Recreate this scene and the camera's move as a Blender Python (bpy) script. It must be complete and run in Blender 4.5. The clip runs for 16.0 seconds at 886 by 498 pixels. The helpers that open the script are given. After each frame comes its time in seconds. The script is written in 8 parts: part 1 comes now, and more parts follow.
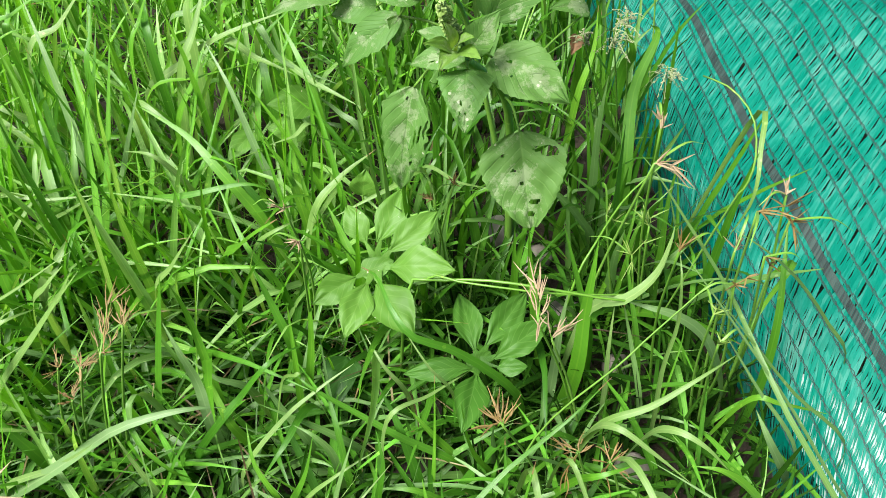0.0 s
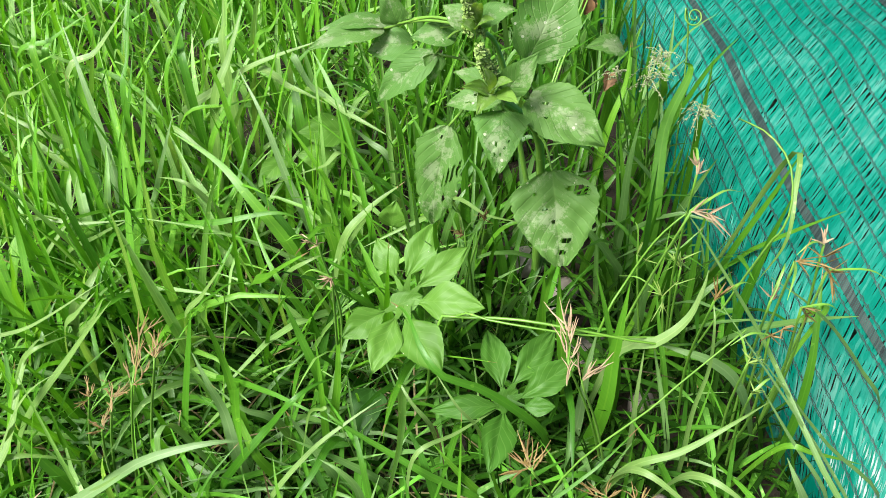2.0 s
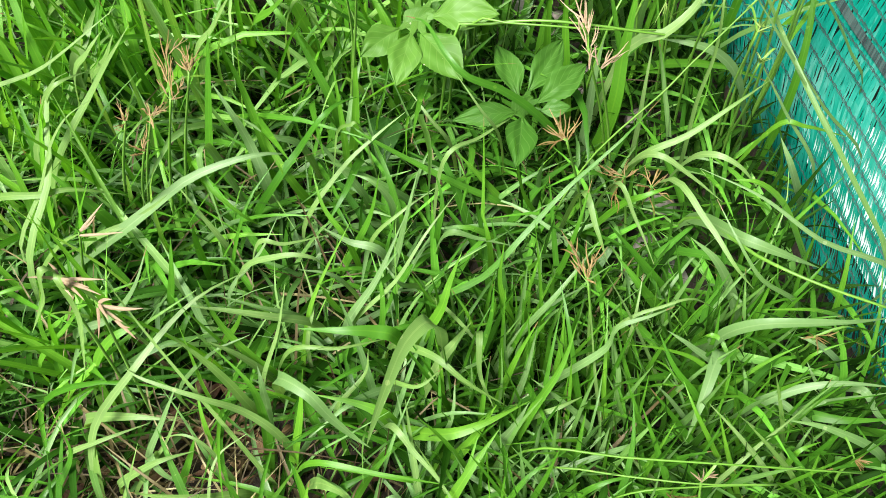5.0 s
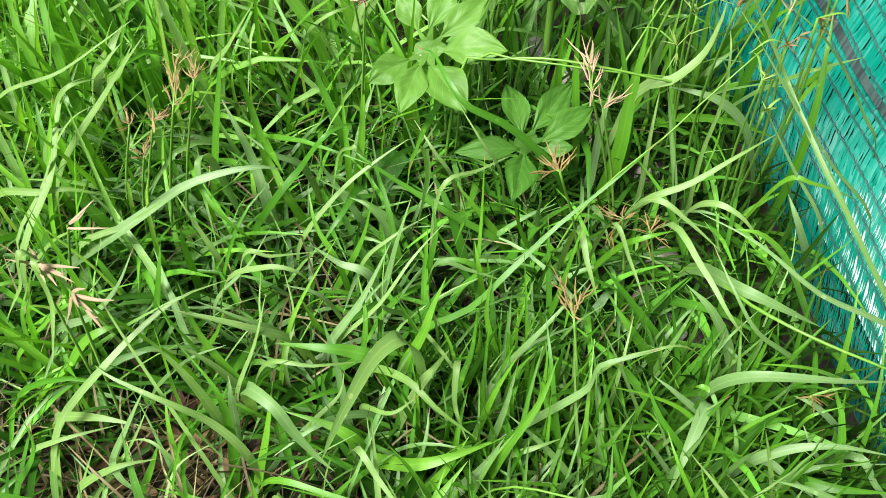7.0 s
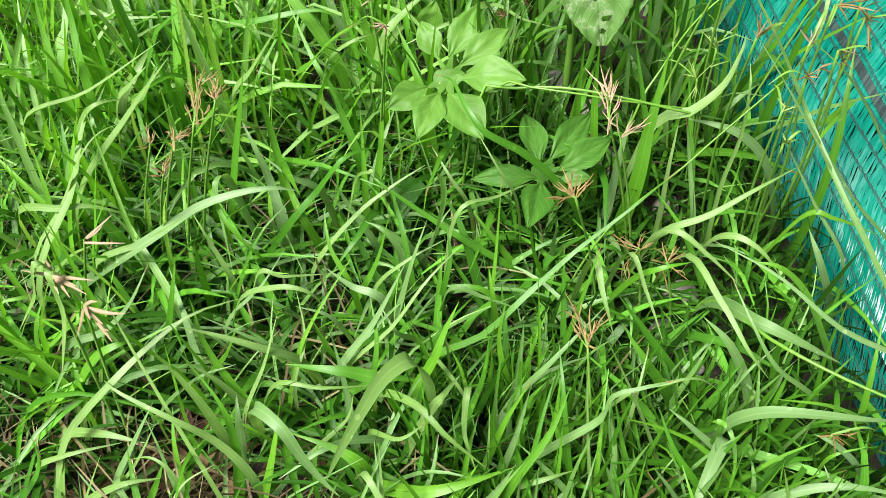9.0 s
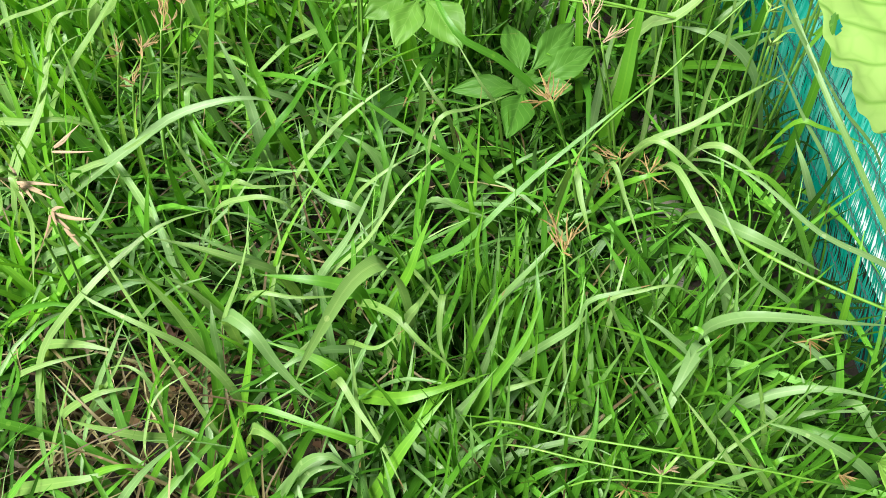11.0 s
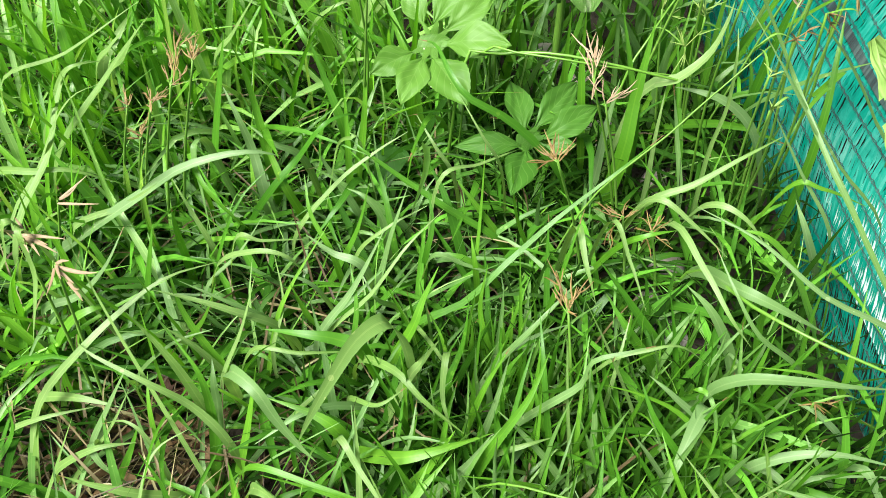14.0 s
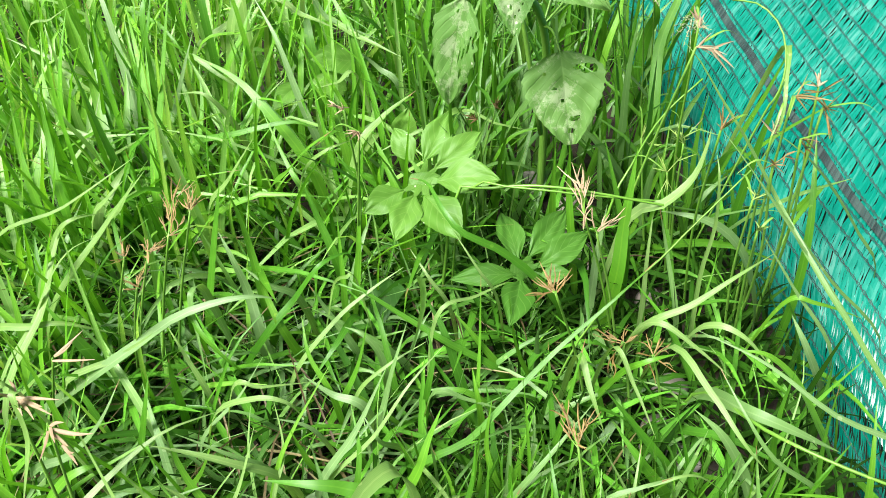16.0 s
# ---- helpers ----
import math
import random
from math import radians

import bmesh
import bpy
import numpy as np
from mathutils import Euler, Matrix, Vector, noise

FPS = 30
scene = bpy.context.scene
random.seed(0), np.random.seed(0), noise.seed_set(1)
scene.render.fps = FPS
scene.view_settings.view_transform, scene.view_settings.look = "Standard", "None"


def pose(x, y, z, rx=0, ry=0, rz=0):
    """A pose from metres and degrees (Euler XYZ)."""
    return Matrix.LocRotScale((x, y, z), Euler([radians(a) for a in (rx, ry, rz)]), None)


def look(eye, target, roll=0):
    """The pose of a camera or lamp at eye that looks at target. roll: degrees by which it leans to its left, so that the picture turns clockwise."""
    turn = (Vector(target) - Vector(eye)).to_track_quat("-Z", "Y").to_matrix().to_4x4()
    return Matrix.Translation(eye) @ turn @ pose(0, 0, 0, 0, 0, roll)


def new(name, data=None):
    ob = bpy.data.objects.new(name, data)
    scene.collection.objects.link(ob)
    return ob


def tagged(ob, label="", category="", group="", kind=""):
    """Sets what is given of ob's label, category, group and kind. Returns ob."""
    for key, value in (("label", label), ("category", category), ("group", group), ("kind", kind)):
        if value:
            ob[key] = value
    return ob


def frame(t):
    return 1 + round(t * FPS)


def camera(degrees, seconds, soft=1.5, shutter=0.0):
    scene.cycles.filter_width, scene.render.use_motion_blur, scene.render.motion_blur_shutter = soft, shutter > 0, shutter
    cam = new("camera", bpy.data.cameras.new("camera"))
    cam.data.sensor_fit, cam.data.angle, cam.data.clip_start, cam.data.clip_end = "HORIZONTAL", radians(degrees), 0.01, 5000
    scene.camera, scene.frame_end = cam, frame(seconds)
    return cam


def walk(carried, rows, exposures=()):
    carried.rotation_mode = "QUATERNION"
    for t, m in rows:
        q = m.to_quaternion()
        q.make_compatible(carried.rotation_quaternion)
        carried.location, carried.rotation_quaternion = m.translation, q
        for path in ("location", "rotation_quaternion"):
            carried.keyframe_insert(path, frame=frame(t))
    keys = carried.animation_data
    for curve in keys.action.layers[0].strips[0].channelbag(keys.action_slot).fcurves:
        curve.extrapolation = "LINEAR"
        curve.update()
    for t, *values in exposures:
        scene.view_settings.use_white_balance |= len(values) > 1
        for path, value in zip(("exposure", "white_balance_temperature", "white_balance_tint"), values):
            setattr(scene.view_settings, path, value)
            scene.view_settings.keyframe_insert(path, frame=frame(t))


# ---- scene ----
cam = camera(62.0, 16.0, soft=0.7)

EXPOSURE, KELVIN, TINT = 1.62, 6150, 5
PATH = [
    (0, (0.098, 0.154, 0.592), (0.202, 1.498, -0.886), -1.1),
    (0.5, (0.094, 0.162, 0.602), (0.19, 1.524, -0.86), -0.2),
    (1, (0.092, 0.164, 0.606), (0.171, 1.54, -0.844), -0.5),
    (1.5, (0.087, 0.164, 0.608), (0.161, 1.559, -0.824), -0.5),
    (2, (0.089, 0.168, 0.604), (0.15, 1.541, -0.849), -1.1),
    (2.5, (0.09, 0.171, 0.597), (0.146, 1.327, -1.034), -1.3),
    (3, (0.075, 0.157, 0.589), (0.176, 1.158, -1.139), -0.0),
    (3.5, (0.055, 0.145, 0.573), (0.203, 1.09, -1.183), 1.6),
    (4, (0.018, 0.126, 0.576), (0.215, 1.051, -1.187), 1.7),
    (4.2, (0.012, 0.118, 0.579), (0.206, 1.031, -1.189), 1.0),
    (6.3, (0.045, 0.063, 0.549), (0.167, 1.209, -1.085), 0.7),
    (6.5, (0.047, 0.063, 0.551), (0.16, 1.199, -1.092), 0.7),
    (7, (0.047, 0.063, 0.546), (0.149, 1.223, -1.08), 0.7),
    (7.5, (0.05, 0.06, 0.545), (0.134, 1.257, -1.055), 0.5),
    (8, (0.051, 0.063, 0.549), (0.112, 1.272, -1.044), 0.2),
    (8.2, (0.05, 0.063, 0.548), (0.105, 1.28, -1.038), 0.2),
    (10.3, (0.056, 0.044, 0.524), (0.111, 1.31, -1.023), 0.2),
    (10.5, (0.059, 0.045, 0.524), (0.11, 1.265, -1.06), 0.2),
    (11, (0.068, 0.041, 0.518), (0.109, 1.168, -1.134), -0.5),
    (11.5, (0.074, 0.044, 0.521), (0.113, 1.152, -1.143), -0.6),
    (12, (0.073, 0.042, 0.52), (0.129, 1.168, -1.132), -0.0),
    (12.5, (0.071, 0.044, 0.52), (0.139, 1.17, -1.131), 0.4),
    (13, (0.068, 0.043, 0.519), (0.148, 1.169, -1.131), 1.0),
    (13.5, (0.063, 0.044, 0.521), (0.153, 1.215, -1.097), 1.8),
    (14, (0.061, 0.049, 0.523), (0.124, 1.268, -1.06), 1.0),
    (14.5, (0.047, 0.055, 0.519), (0.062, 1.346, -1.008), -1.2),
    (15, (0.033, 0.06, 0.522), (0.039, 1.396, -0.966), -3.0),
    (15.5, (0.033, 0.058, 0.529), (0.078, 1.453, -0.903), -3.2),
    (16, (0.054, 0.059, 0.531), (0.165, 1.511, -0.84), -0.9),
]
walk(cam, [(t, look(eye, target, roll)) for t, eye, target, roll in PATH], [(t, EXPOSURE + stops, KELVIN, TINT) for t, stops in ((0, -0.12), (2, -0.10), (4, -0.02), (13, 0.03), (15, 0.12), (16, 0.18))])
SUN_POWER, SUN_SOFT, SKY_POWER = 4.0, 30.0, 0.044

# ---- daylight: bright hazy sky with a soft high sun ----
world = bpy.data.worlds.new("sky")
scene.world = world
world.use_nodes = True
wn = world.node_tree.nodes
sky = wn.new("ShaderNodeTexSky")
sky.sky_type, sky.sun_disc = "NISHITA", False
sky.sun_elevation, sky.sun_rotation = radians(56), radians(242)
sky.air_density, sky.dust_density, sky.ozone_density = 1.0, 8.0, 1.0
wn["Background"].inputs["Strength"].default_value = SKY_POWER
world.node_tree.links.new(sky.outputs[0], wn["Background"].inputs["Color"])
sun = new("sun", bpy.data.lights.new("sun", "SUN"))
sun.data.energy, sun.data.angle, sun.data.color = SUN_POWER, radians(SUN_SOFT), (1.0, 0.96, 0.88)
sun.matrix_world = look((-0.50, -0.26, 0.83), (0, 0, 0))

rng = np.random.default_rng(11)


# ---- materials: one factor keeps all base colours at the level of real surfaces ----
ALBEDO = 0.45


def material(name):
    m = bpy.data.materials.new(name)
    m.use_nodes = True
    nt = m.node_tree
    nt.nodes.clear()
    return m, nt


def node(nt, kind, inputs=(), **props):
    n = nt.nodes.new(kind)
    for k, v in props.items():
        if k == "operation":
            n.operation = v
        elif k == "blend":
            n.data_type = "RGBA"
            n.blend_type = v
        elif k == "feature":
            n.feature = v
    for k, v in dict(inputs).items():
        s = n.inputs[k]
        if isinstance(v, bpy.types.NodeSocket):
            nt.links.new(v, s)
        else:
            s.default_value = v
    return n


def mth(nt, op, a, b=0.0, clamp=False):
    n = node(nt, "ShaderNodeMath", {0: a, 1: b}, operation=op)
    n.use_clamp = clamp
    return n.outputs[0]


def mixc(nt, f, a, b, how="MIX"):
    n = node(nt, "ShaderNodeMix", {0: f, 6: a, 7: b}, blend=how)
    return n.outputs[2]


def ramp(nt, f, stops):
    n = nt.nodes.new("ShaderNodeValToRGB")
    nt.links.new(f, n.inputs[0])
    e = n.color_ramp.elements
    while len(e) < len(stops):
        e.new(0.5)
    for i, (p, c) in enumerate(stops):
        e[i].position, e[i].color = p, (*(k * ALBEDO for k in c), 1)
    return n.outputs[0]


def finish(nt, base, rough, bump=None, strength=0.3, distance=0.001, translucent=0.0, tcol=None, spec=0.5, metal=0.0):
    p = node(nt, "ShaderNodeBsdfPrincipled", {"Base Color": base, "Roughness": rough, "Metallic": metal, "Specular IOR Level": spec})
    if bump is not None:
        b = node(nt, "ShaderNodeBump", {"Height": bump, "Strength": strength, "Distance": distance})
        nt.links.new(b.outputs[0], p.inputs["Normal"])
    out = nt.nodes.new("ShaderNodeOutputMaterial")
    if translucent:
        t = node(nt, "ShaderNodeBsdfTranslucent", {"Color": tcol})
        mx = node(nt, "ShaderNodeMixShader", {0: translucent, 1: p.outputs[0], 2: t.outputs[0]})
        nt.links.new(mx.outputs[0], out.inputs[0])
    else:
        nt.links.new(p.outputs[0], out.inputs[0])


def grass_material(name, colours, island, tip=(0.20, 0.135, 0.055), gloss=0.40, trans=0.36, spec=0.42):
    """Blade with fine lengthwise veins, a pale midrib, pale flecks and a dry tip."""
    m, nt = material(name)
    rnd = node(nt, "ShaderNodeNewGeometry").outputs["Random Per Island"] if island else node(nt, "ShaderNodeObjectInfo").outputs["Random"]
    base = ramp(nt, rnd, colours)
    uv = node(nt, "ShaderNodeUVMap").outputs[0]
    sep = node(nt, "ShaderNodeSeparateXYZ", {0: uv})
    u, v = sep.outputs[0], sep.outputs[1]
    geo = node(nt, "ShaderNodeTexCoord").outputs["Object"]
    n1 = node(nt, "ShaderNodeTexNoise", {"Vector": geo, "Scale": 55.0, "Detail": 3.0}).outputs[0]
    base = mixc(nt, mth(nt, "MULTIPLY", n1, 0.55), base, mixc(nt, 1.0, base, (0.45, 0.6, 0.35, 1), "MULTIPLY"))
    vein = mth(nt, "SINE", mth(nt, "MULTIPLY", u, 75.0))
    stripe = mth(nt, "MULTIPLY_ADD", vein, 0.12, True)
    stripe.node.inputs[2].default_value = 0.10
    base = mixc(nt, stripe, base, mixc(nt, 1.0, base, (1.6, 1.4, 1.2, 1), "MULTIPLY"))
    rib = mth(nt, "LESS_THAN", mth(nt, "ABSOLUTE", mth(nt, "SUBTRACT", u, 0.5)), 0.055)
    base = mixc(nt, mth(nt, "MULTIPLY", rib, 0.20), base, mixc(nt, 1.0, base, (2.4, 1.7, 2.6, 1), "MULTIPLY"))
    fl = node(nt, "ShaderNodeTexVoronoi", {"Vector": geo, "Scale": 130.0}).outputs[0]
    fn = node(nt, "ShaderNodeTexNoise", {"Vector": geo, "Scale": 12.0}).outputs[0]
    fleck = mth(nt, "MULTIPLY", mth(nt, "LESS_THAN", fl, 0.22), mth(nt, "GREATER_THAN", fn, 0.56))
    base = mixc(nt, mth(nt, "MULTIPLY", fleck, 0.4), base, mixc(nt, 1.0, base, (2.6, 1.8, 3.0, 1), "MULTIPLY"))
    r2 = mth(nt, "FRACT", mth(nt, "MULTIPLY", rnd, 37.7))
    dry = mth(nt, "MULTIPLY", mth(nt, "GREATER_THAN", mth(nt, "ADD", v, mth(nt, "MULTIPLY", n1, 0.12)), 1.0), mth(nt, "GREATER_THAN", r2, 0.90))
    base = mixc(nt, dry, base, (*tip, 1))
    rough = mth(nt, "MULTIPLY_ADD", n1, 0.22, False)
    rough.node.inputs[2].default_value = gloss - 0.1
    tc = mixc(nt, 1.0, base, (1.5, 1.5, 0.7, 1), "MULTIPLY")
    finish(nt, base, rough, vein, 0.12, 0.0005, trans, tc, spec)
    return m


GREEN = [(0.0, (0.090, 0.300, 0.018)), (0.3, (0.145, 0.435, 0.025)), (0.55, (0.205, 0.535, 0.036)), (0.70, (0.240, 0.590, 0.044)), (0.73, (0.290, 0.590, 0.120)), (1.0, (0.400, 0.700, 0.240))]
# LOW starts darker than GREEN: shade between blades is put into the ramp.
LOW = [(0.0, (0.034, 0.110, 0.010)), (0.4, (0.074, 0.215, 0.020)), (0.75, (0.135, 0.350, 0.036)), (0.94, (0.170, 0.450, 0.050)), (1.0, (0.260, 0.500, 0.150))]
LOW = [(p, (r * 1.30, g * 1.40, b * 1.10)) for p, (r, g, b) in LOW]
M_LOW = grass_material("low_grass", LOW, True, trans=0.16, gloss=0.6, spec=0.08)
# Deepest layer: LOW cut to a third, the canopy's shade put into its colour.
M_DEEP_SHADE = grass_material("deep_shade_grass", [(p, (r * 0.29, g * 0.31, b * 0.30)) for p, (r, g, b) in LOW], True, trans=0.10, gloss=0.65, spec=0.06)
M_FIELD = grass_material("field_grass", GREEN, True)
# Shade by the net is put into this darker copy of the field colours.
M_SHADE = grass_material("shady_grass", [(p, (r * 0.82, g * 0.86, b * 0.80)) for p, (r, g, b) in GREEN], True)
# Lighter copy of the field colours for tall and thin blades.
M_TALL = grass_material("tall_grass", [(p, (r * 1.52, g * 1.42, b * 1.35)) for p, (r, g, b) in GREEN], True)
M_BRIGHT = grass_material("bright_grass", [(0.0, (0.210, 0.560, 0.034)), (1.0, (0.290, 0.660, 0.050))], False)
M_MID = grass_material("mid_grass", [(0.0, (0.120, 0.390, 0.022)), (1.0, (0.185, 0.500, 0.036))], False)
# Pale and bluish tones: the sky's sheen on blade faces put into the colour.
M_PALE = grass_material("pale_grass", [(0.0, (0.325, 0.580, 0.120)), (1.0, (0.430, 0.670, 0.215))], False, gloss=0.42)
M_SKY_SHEEN = grass_material("sky_sheen_grass", [(0.0, (0.285, 0.525, 0.145)), (1.0, (0.385, 0.625, 0.250))], False, gloss=0.42)
M_STEM = grass_material("stem_green", [(0.0, (0.260, 0.560, 0.060)), (1.0, (0.340, 0.640, 0.110))], False, trans=0.12)
M_DRY = grass_material("dry_grass", [(0.0, (0.10, 0.062, 0.022)), (0.5, (0.20, 0.145, 0.055)), (0.8, (0.38, 0.31, 0.13)), (1.0, (0.76, 0.68, 0.36))], True, gloss=0.6, trans=0.15)
M_SILVER = grass_material("silvery_grass", [(0.0, (0.210, 0.490, 0.090)), (0.5, (0.295, 0.590, 0.155)), (1.0, (0.430, 0.710, 0.275))], True, gloss=0.42)
M_SILVER_ONE = grass_material("silvery_blade", [(0.0, (0.210, 0.490, 0.090)), (0.5, (0.295, 0.590, 0.155)), (1.0, (0.430, 0.710, 0.275))], False, gloss=0.42)
TONES = {"b": M_BRIGHT, "m": M_MID, "p": M_PALE, "u": M_SKY_SHEEN, "s": M_STEM}


def leaf_material(name, colours, veins=9.0, scars=0.5, gloss=0.42, show=0.32, relief=0.0012, spots=0.12, web=0.0, pale=(0.17, 0.26, 0.085)):
    """Broad leaf with side veins, pale insect scars and mottling."""
    m, nt = material(name)
    rnd = node(nt, "ShaderNodeObjectInfo").outputs["Random"]
    base = ramp(nt, rnd, colours)
    uv = node(nt, "ShaderNodeUVMap").outputs[0]
    sep = node(nt, "ShaderNodeSeparateXYZ", {0: uv})
    u, v = sep.outputs[0], sep.outputs[1]
    au = mth(nt, "ABSOLUTE", mth(nt, "SUBTRACT", u, 0.5))
    geo = node(nt, "ShaderNodeTexCoord").outputs["Object"]
    n1 = node(nt, "ShaderNodeTexNoise", {"Vector": geo, "Scale": 60.0, "Detail": 4.0}).outputs[0]
    wob = mth(nt, "MULTIPLY", n1, 0.05)
    ph = mth(nt, "FRACT", mth(nt, "MULTIPLY", mth(nt, "ADD", mth(nt, "SUBTRACT", v, mth(nt, "MULTIPLY", au, 0.75)), wob), veins))
    side = mth(nt, "SUBTRACT", 1.0, mth(nt, "MULTIPLY", mth(nt, "ABSOLUTE", mth(nt, "SUBTRACT", ph, 0.5)), 9.0), True)
    mid = mth(nt, "SUBTRACT", 1.0, mth(nt, "MULTIPLY", au, 40.0), True)
    vein = mth(nt, "MAXIMUM", side, mid)
    if web:
        cell = node(nt, "ShaderNodeTexVoronoi", {"Vector": geo, "Scale": web}, feature="DISTANCE_TO_EDGE").outputs[0]
        fine = mth(nt, "SUBTRACT", 1.0, mth(nt, "MULTIPLY", cell, 7.0), True)
        vein = mth(nt, "MAXIMUM", vein, mth(nt, "MULTIPLY", fine, 0.25))
    base = mixc(nt, mth(nt, "MULTIPLY", n1, 0.6), base, mixc(nt, 1.0, base, (0.5, 0.62, 0.45, 1), "MULTIPLY"))
    base = mixc(nt, mth(nt, "MULTIPLY", vein, show), base, (*pale, 1))
    sn = node(nt, "ShaderNodeTexNoise", {"Vector": geo, "Scale": 260.0, "Detail": 5.0, "Roughness": 0.8}).outputs[0]
    sb = node(nt, "ShaderNodeTexNoise", {"Vector": geo, "Scale": 55.0, "Detail": 2.0}).outputs[0]
    mask = mth(nt, "SUBTRACT", mth(nt, "ADD", mth(nt, "MULTIPLY", sn, 0.6), mth(nt, "MULTIPLY", sb, 0.55)), mth(nt, "MULTIPLY", au, 0.25))
    sc = mth(nt, "MULTIPLY", mth(nt, "MULTIPLY", mth(nt, "SUBTRACT", mask, 0.535), 14.0, True), scars)
    base = mixc(nt, sc, base, (0.32, 0.36, 0.23, 1))
    sp = node(nt, "ShaderNodeTexVoronoi", {"Vector": geo, "Scale": 120.0}).outputs[0]
    base = mixc(nt, mth(nt, "MULTIPLY", mth(nt, "LESS_THAN", sp, spots * 2.5), mth(nt, "GREATER_THAN", sb, 0.54)), base, (0.42, 0.45, 0.33, 1))
    h = mth(nt, "ADD", mth(nt, "MULTIPLY", vein, -0.5), mth(nt, "MULTIPLY", n1, 0.6))
    finish(nt, base, gloss, h, 0.55, relief, 0.36, mixc(nt, 1.0, base, (1.5, 1.4, 0.6, 1), "MULTIPLY"), 0.3)
    return m


M_AMAR = leaf_material("amaranth_leaf", [(0, (0.210, 0.470, 0.085)), (1, (0.280, 0.540, 0.120))], 9.0, 0.5, 0.6, 0.5, 0.0011, 0.05, pale=(0.15, 0.27, 0.07))
M_LOBE = leaf_material("lobed_leaf", [(0, (0.235, 0.525, 0.060)), (1, (0.280, 0.575, 0.078))], 6.0, 0.0, 0.5, 0.25, 0.00018, 0.035, pale=(0.22, 0.36, 0.10))
# Darker copy of the lobed leaf: the grass's shade is put into the colour.
M_LOBE_SHADED = leaf_material("shaded_lobed_leaf", [(0, (0.13, 0.36, 0.034)), (1, (0.17, 0.42, 0.048))], 6.0, 0.0, 0.5, 0.25, 0.00018, 0.03, pale=(0.18, 0.31, 0.08))
# For one leaf under the grass, with its shade painted in as dark green.
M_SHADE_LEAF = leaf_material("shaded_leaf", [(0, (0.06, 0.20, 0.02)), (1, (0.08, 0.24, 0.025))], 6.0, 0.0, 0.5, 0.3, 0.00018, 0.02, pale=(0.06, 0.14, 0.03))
M_YOUNG = leaf_material("young_leaf", [(0, (0.30, 0.58, 0.07)), (1, (0.38, 0.64, 0.11))], 8.0, 0.3, 0.55, 0.15, 0.0004, 0.02)
M_VINE_TOP = leaf_material("upper_vine_leaf", [(0, (0.20, 0.62, 0.03)), (1, (0.22, 0.64, 0.035))], 7.0, 0.0, 0.5, 0.2, 0.0002, 0.0)
M_VINE_LOW = leaf_material("lower_vine_leaf", [(0, (0.34, 0.62, 0.09)), (1, (0.36, 0.64, 0.10))], 6.0, 0.0, 0.5, 0.5, 0.0003, 0.0, 300.0, pale=(0.11, 0.26, 0.03))
M_NEAR = leaf_material("vine_leaf", [(0, (0.56, 0.84, 0.22)), (1, (0.58, 0.86, 0.23))], 7.0, 0.0, 0.5, 0.85, 0.0003, 0.0, 420.0, pale=(0.11, 0.23, 0.03))


def simple(name, stops, scale, rough, island=False, bump=0.3, dist=0.001, trans=0.0, spec=0.5, source="noise", blotch=0.25):
    m, nt = material(name)
    geo = node(nt, "ShaderNodeTexCoord").outputs["Object"]
    n1 = node(nt, "ShaderNodeTexNoise", {"Vector": geo, "Scale": scale, "Detail": 6.0, "Roughness": 0.65}).outputs[0]
    f = n1
    if source == "island":
        r = node(nt, "ShaderNodeNewGeometry").outputs["Random Per Island"]
        f = mth(nt, "ADD", mth(nt, "MULTIPLY", r, 1 - blotch), mth(nt, "MULTIPLY", n1, blotch))
    if source == "object":
        r = node(nt, "ShaderNodeObjectInfo").outputs["Random"]
        f = mth(nt, "ADD", mth(nt, "MULTIPLY", r, 0.5), mth(nt, "MULTIPLY", n1, 0.5))
    base = ramp(nt, f, stops)
    finish(nt, base, rough, n1, bump, dist, trans, base, spec)
    return m


M_SOIL = simple("soil", [(0.25, (0.018, 0.013, 0.007)), (0.5, (0.042, 0.029, 0.016)), (0.7, (0.085, 0.058, 0.032)), (0.85, (0.05, 0.05, 0.018))], 30.0, 0.95, bump=0.8, dist=0.01)
M_SPIKE = simple("brown_spikelet", [(0.1, (0.20, 0.118, 0.03)), (0.5, (0.36, 0.232, 0.06)), (0.9, (0.58, 0.40, 0.14))], 220.0, 0.6, source="object", trans=0.15)
M_PINK = simple("pinkish_spikelet", [(0.1, (0.54, 0.35, 0.20)), (0.5, (0.74, 0.53, 0.33)), (0.9, (0.94, 0.73, 0.47))], 220.0, 0.6, source="object", trans=0.3)
M_GSPIKE = simple("green_spikelet", [(0.1, (0.24, 0.48, 0.06)), (0.9, (0.55, 0.72, 0.16))], 200.0, 0.6, source="object", trans=0.2)
M_PANICLE = simple("pale_panicle", [(0.1, (0.50, 0.62, 0.28)), (0.9, (0.80, 0.80, 0.48))], 200.0, 0.7, source="island", trans=0.2)
M_BUD = simple("flower_bud", [(0.1, (0.38, 0.62, 0.10)), (0.6, (0.52, 0.78, 0.18)), (0.9, (0.72, 0.92, 0.36))], 300.0, 0.6, source="island", trans=0.2)
M_STONE = simple("pale_stone", [(0.2, (0.40, 0.33, 0.28)), (0.5, (0.62, 0.54, 0.48)), (0.8, (0.90, 0.83, 0.76))], 45.0, 0.8, source="object", bump=0.6, dist=0.004)
M_LEAFLITTER = simple("dead_leaf", [(0.2, (0.14, 0.055, 0.02)), (0.5, (0.28, 0.13, 0.05)), (0.8, (0.46, 0.28, 0.12))], 60.0, 0.75, source="island", trans=0.1)
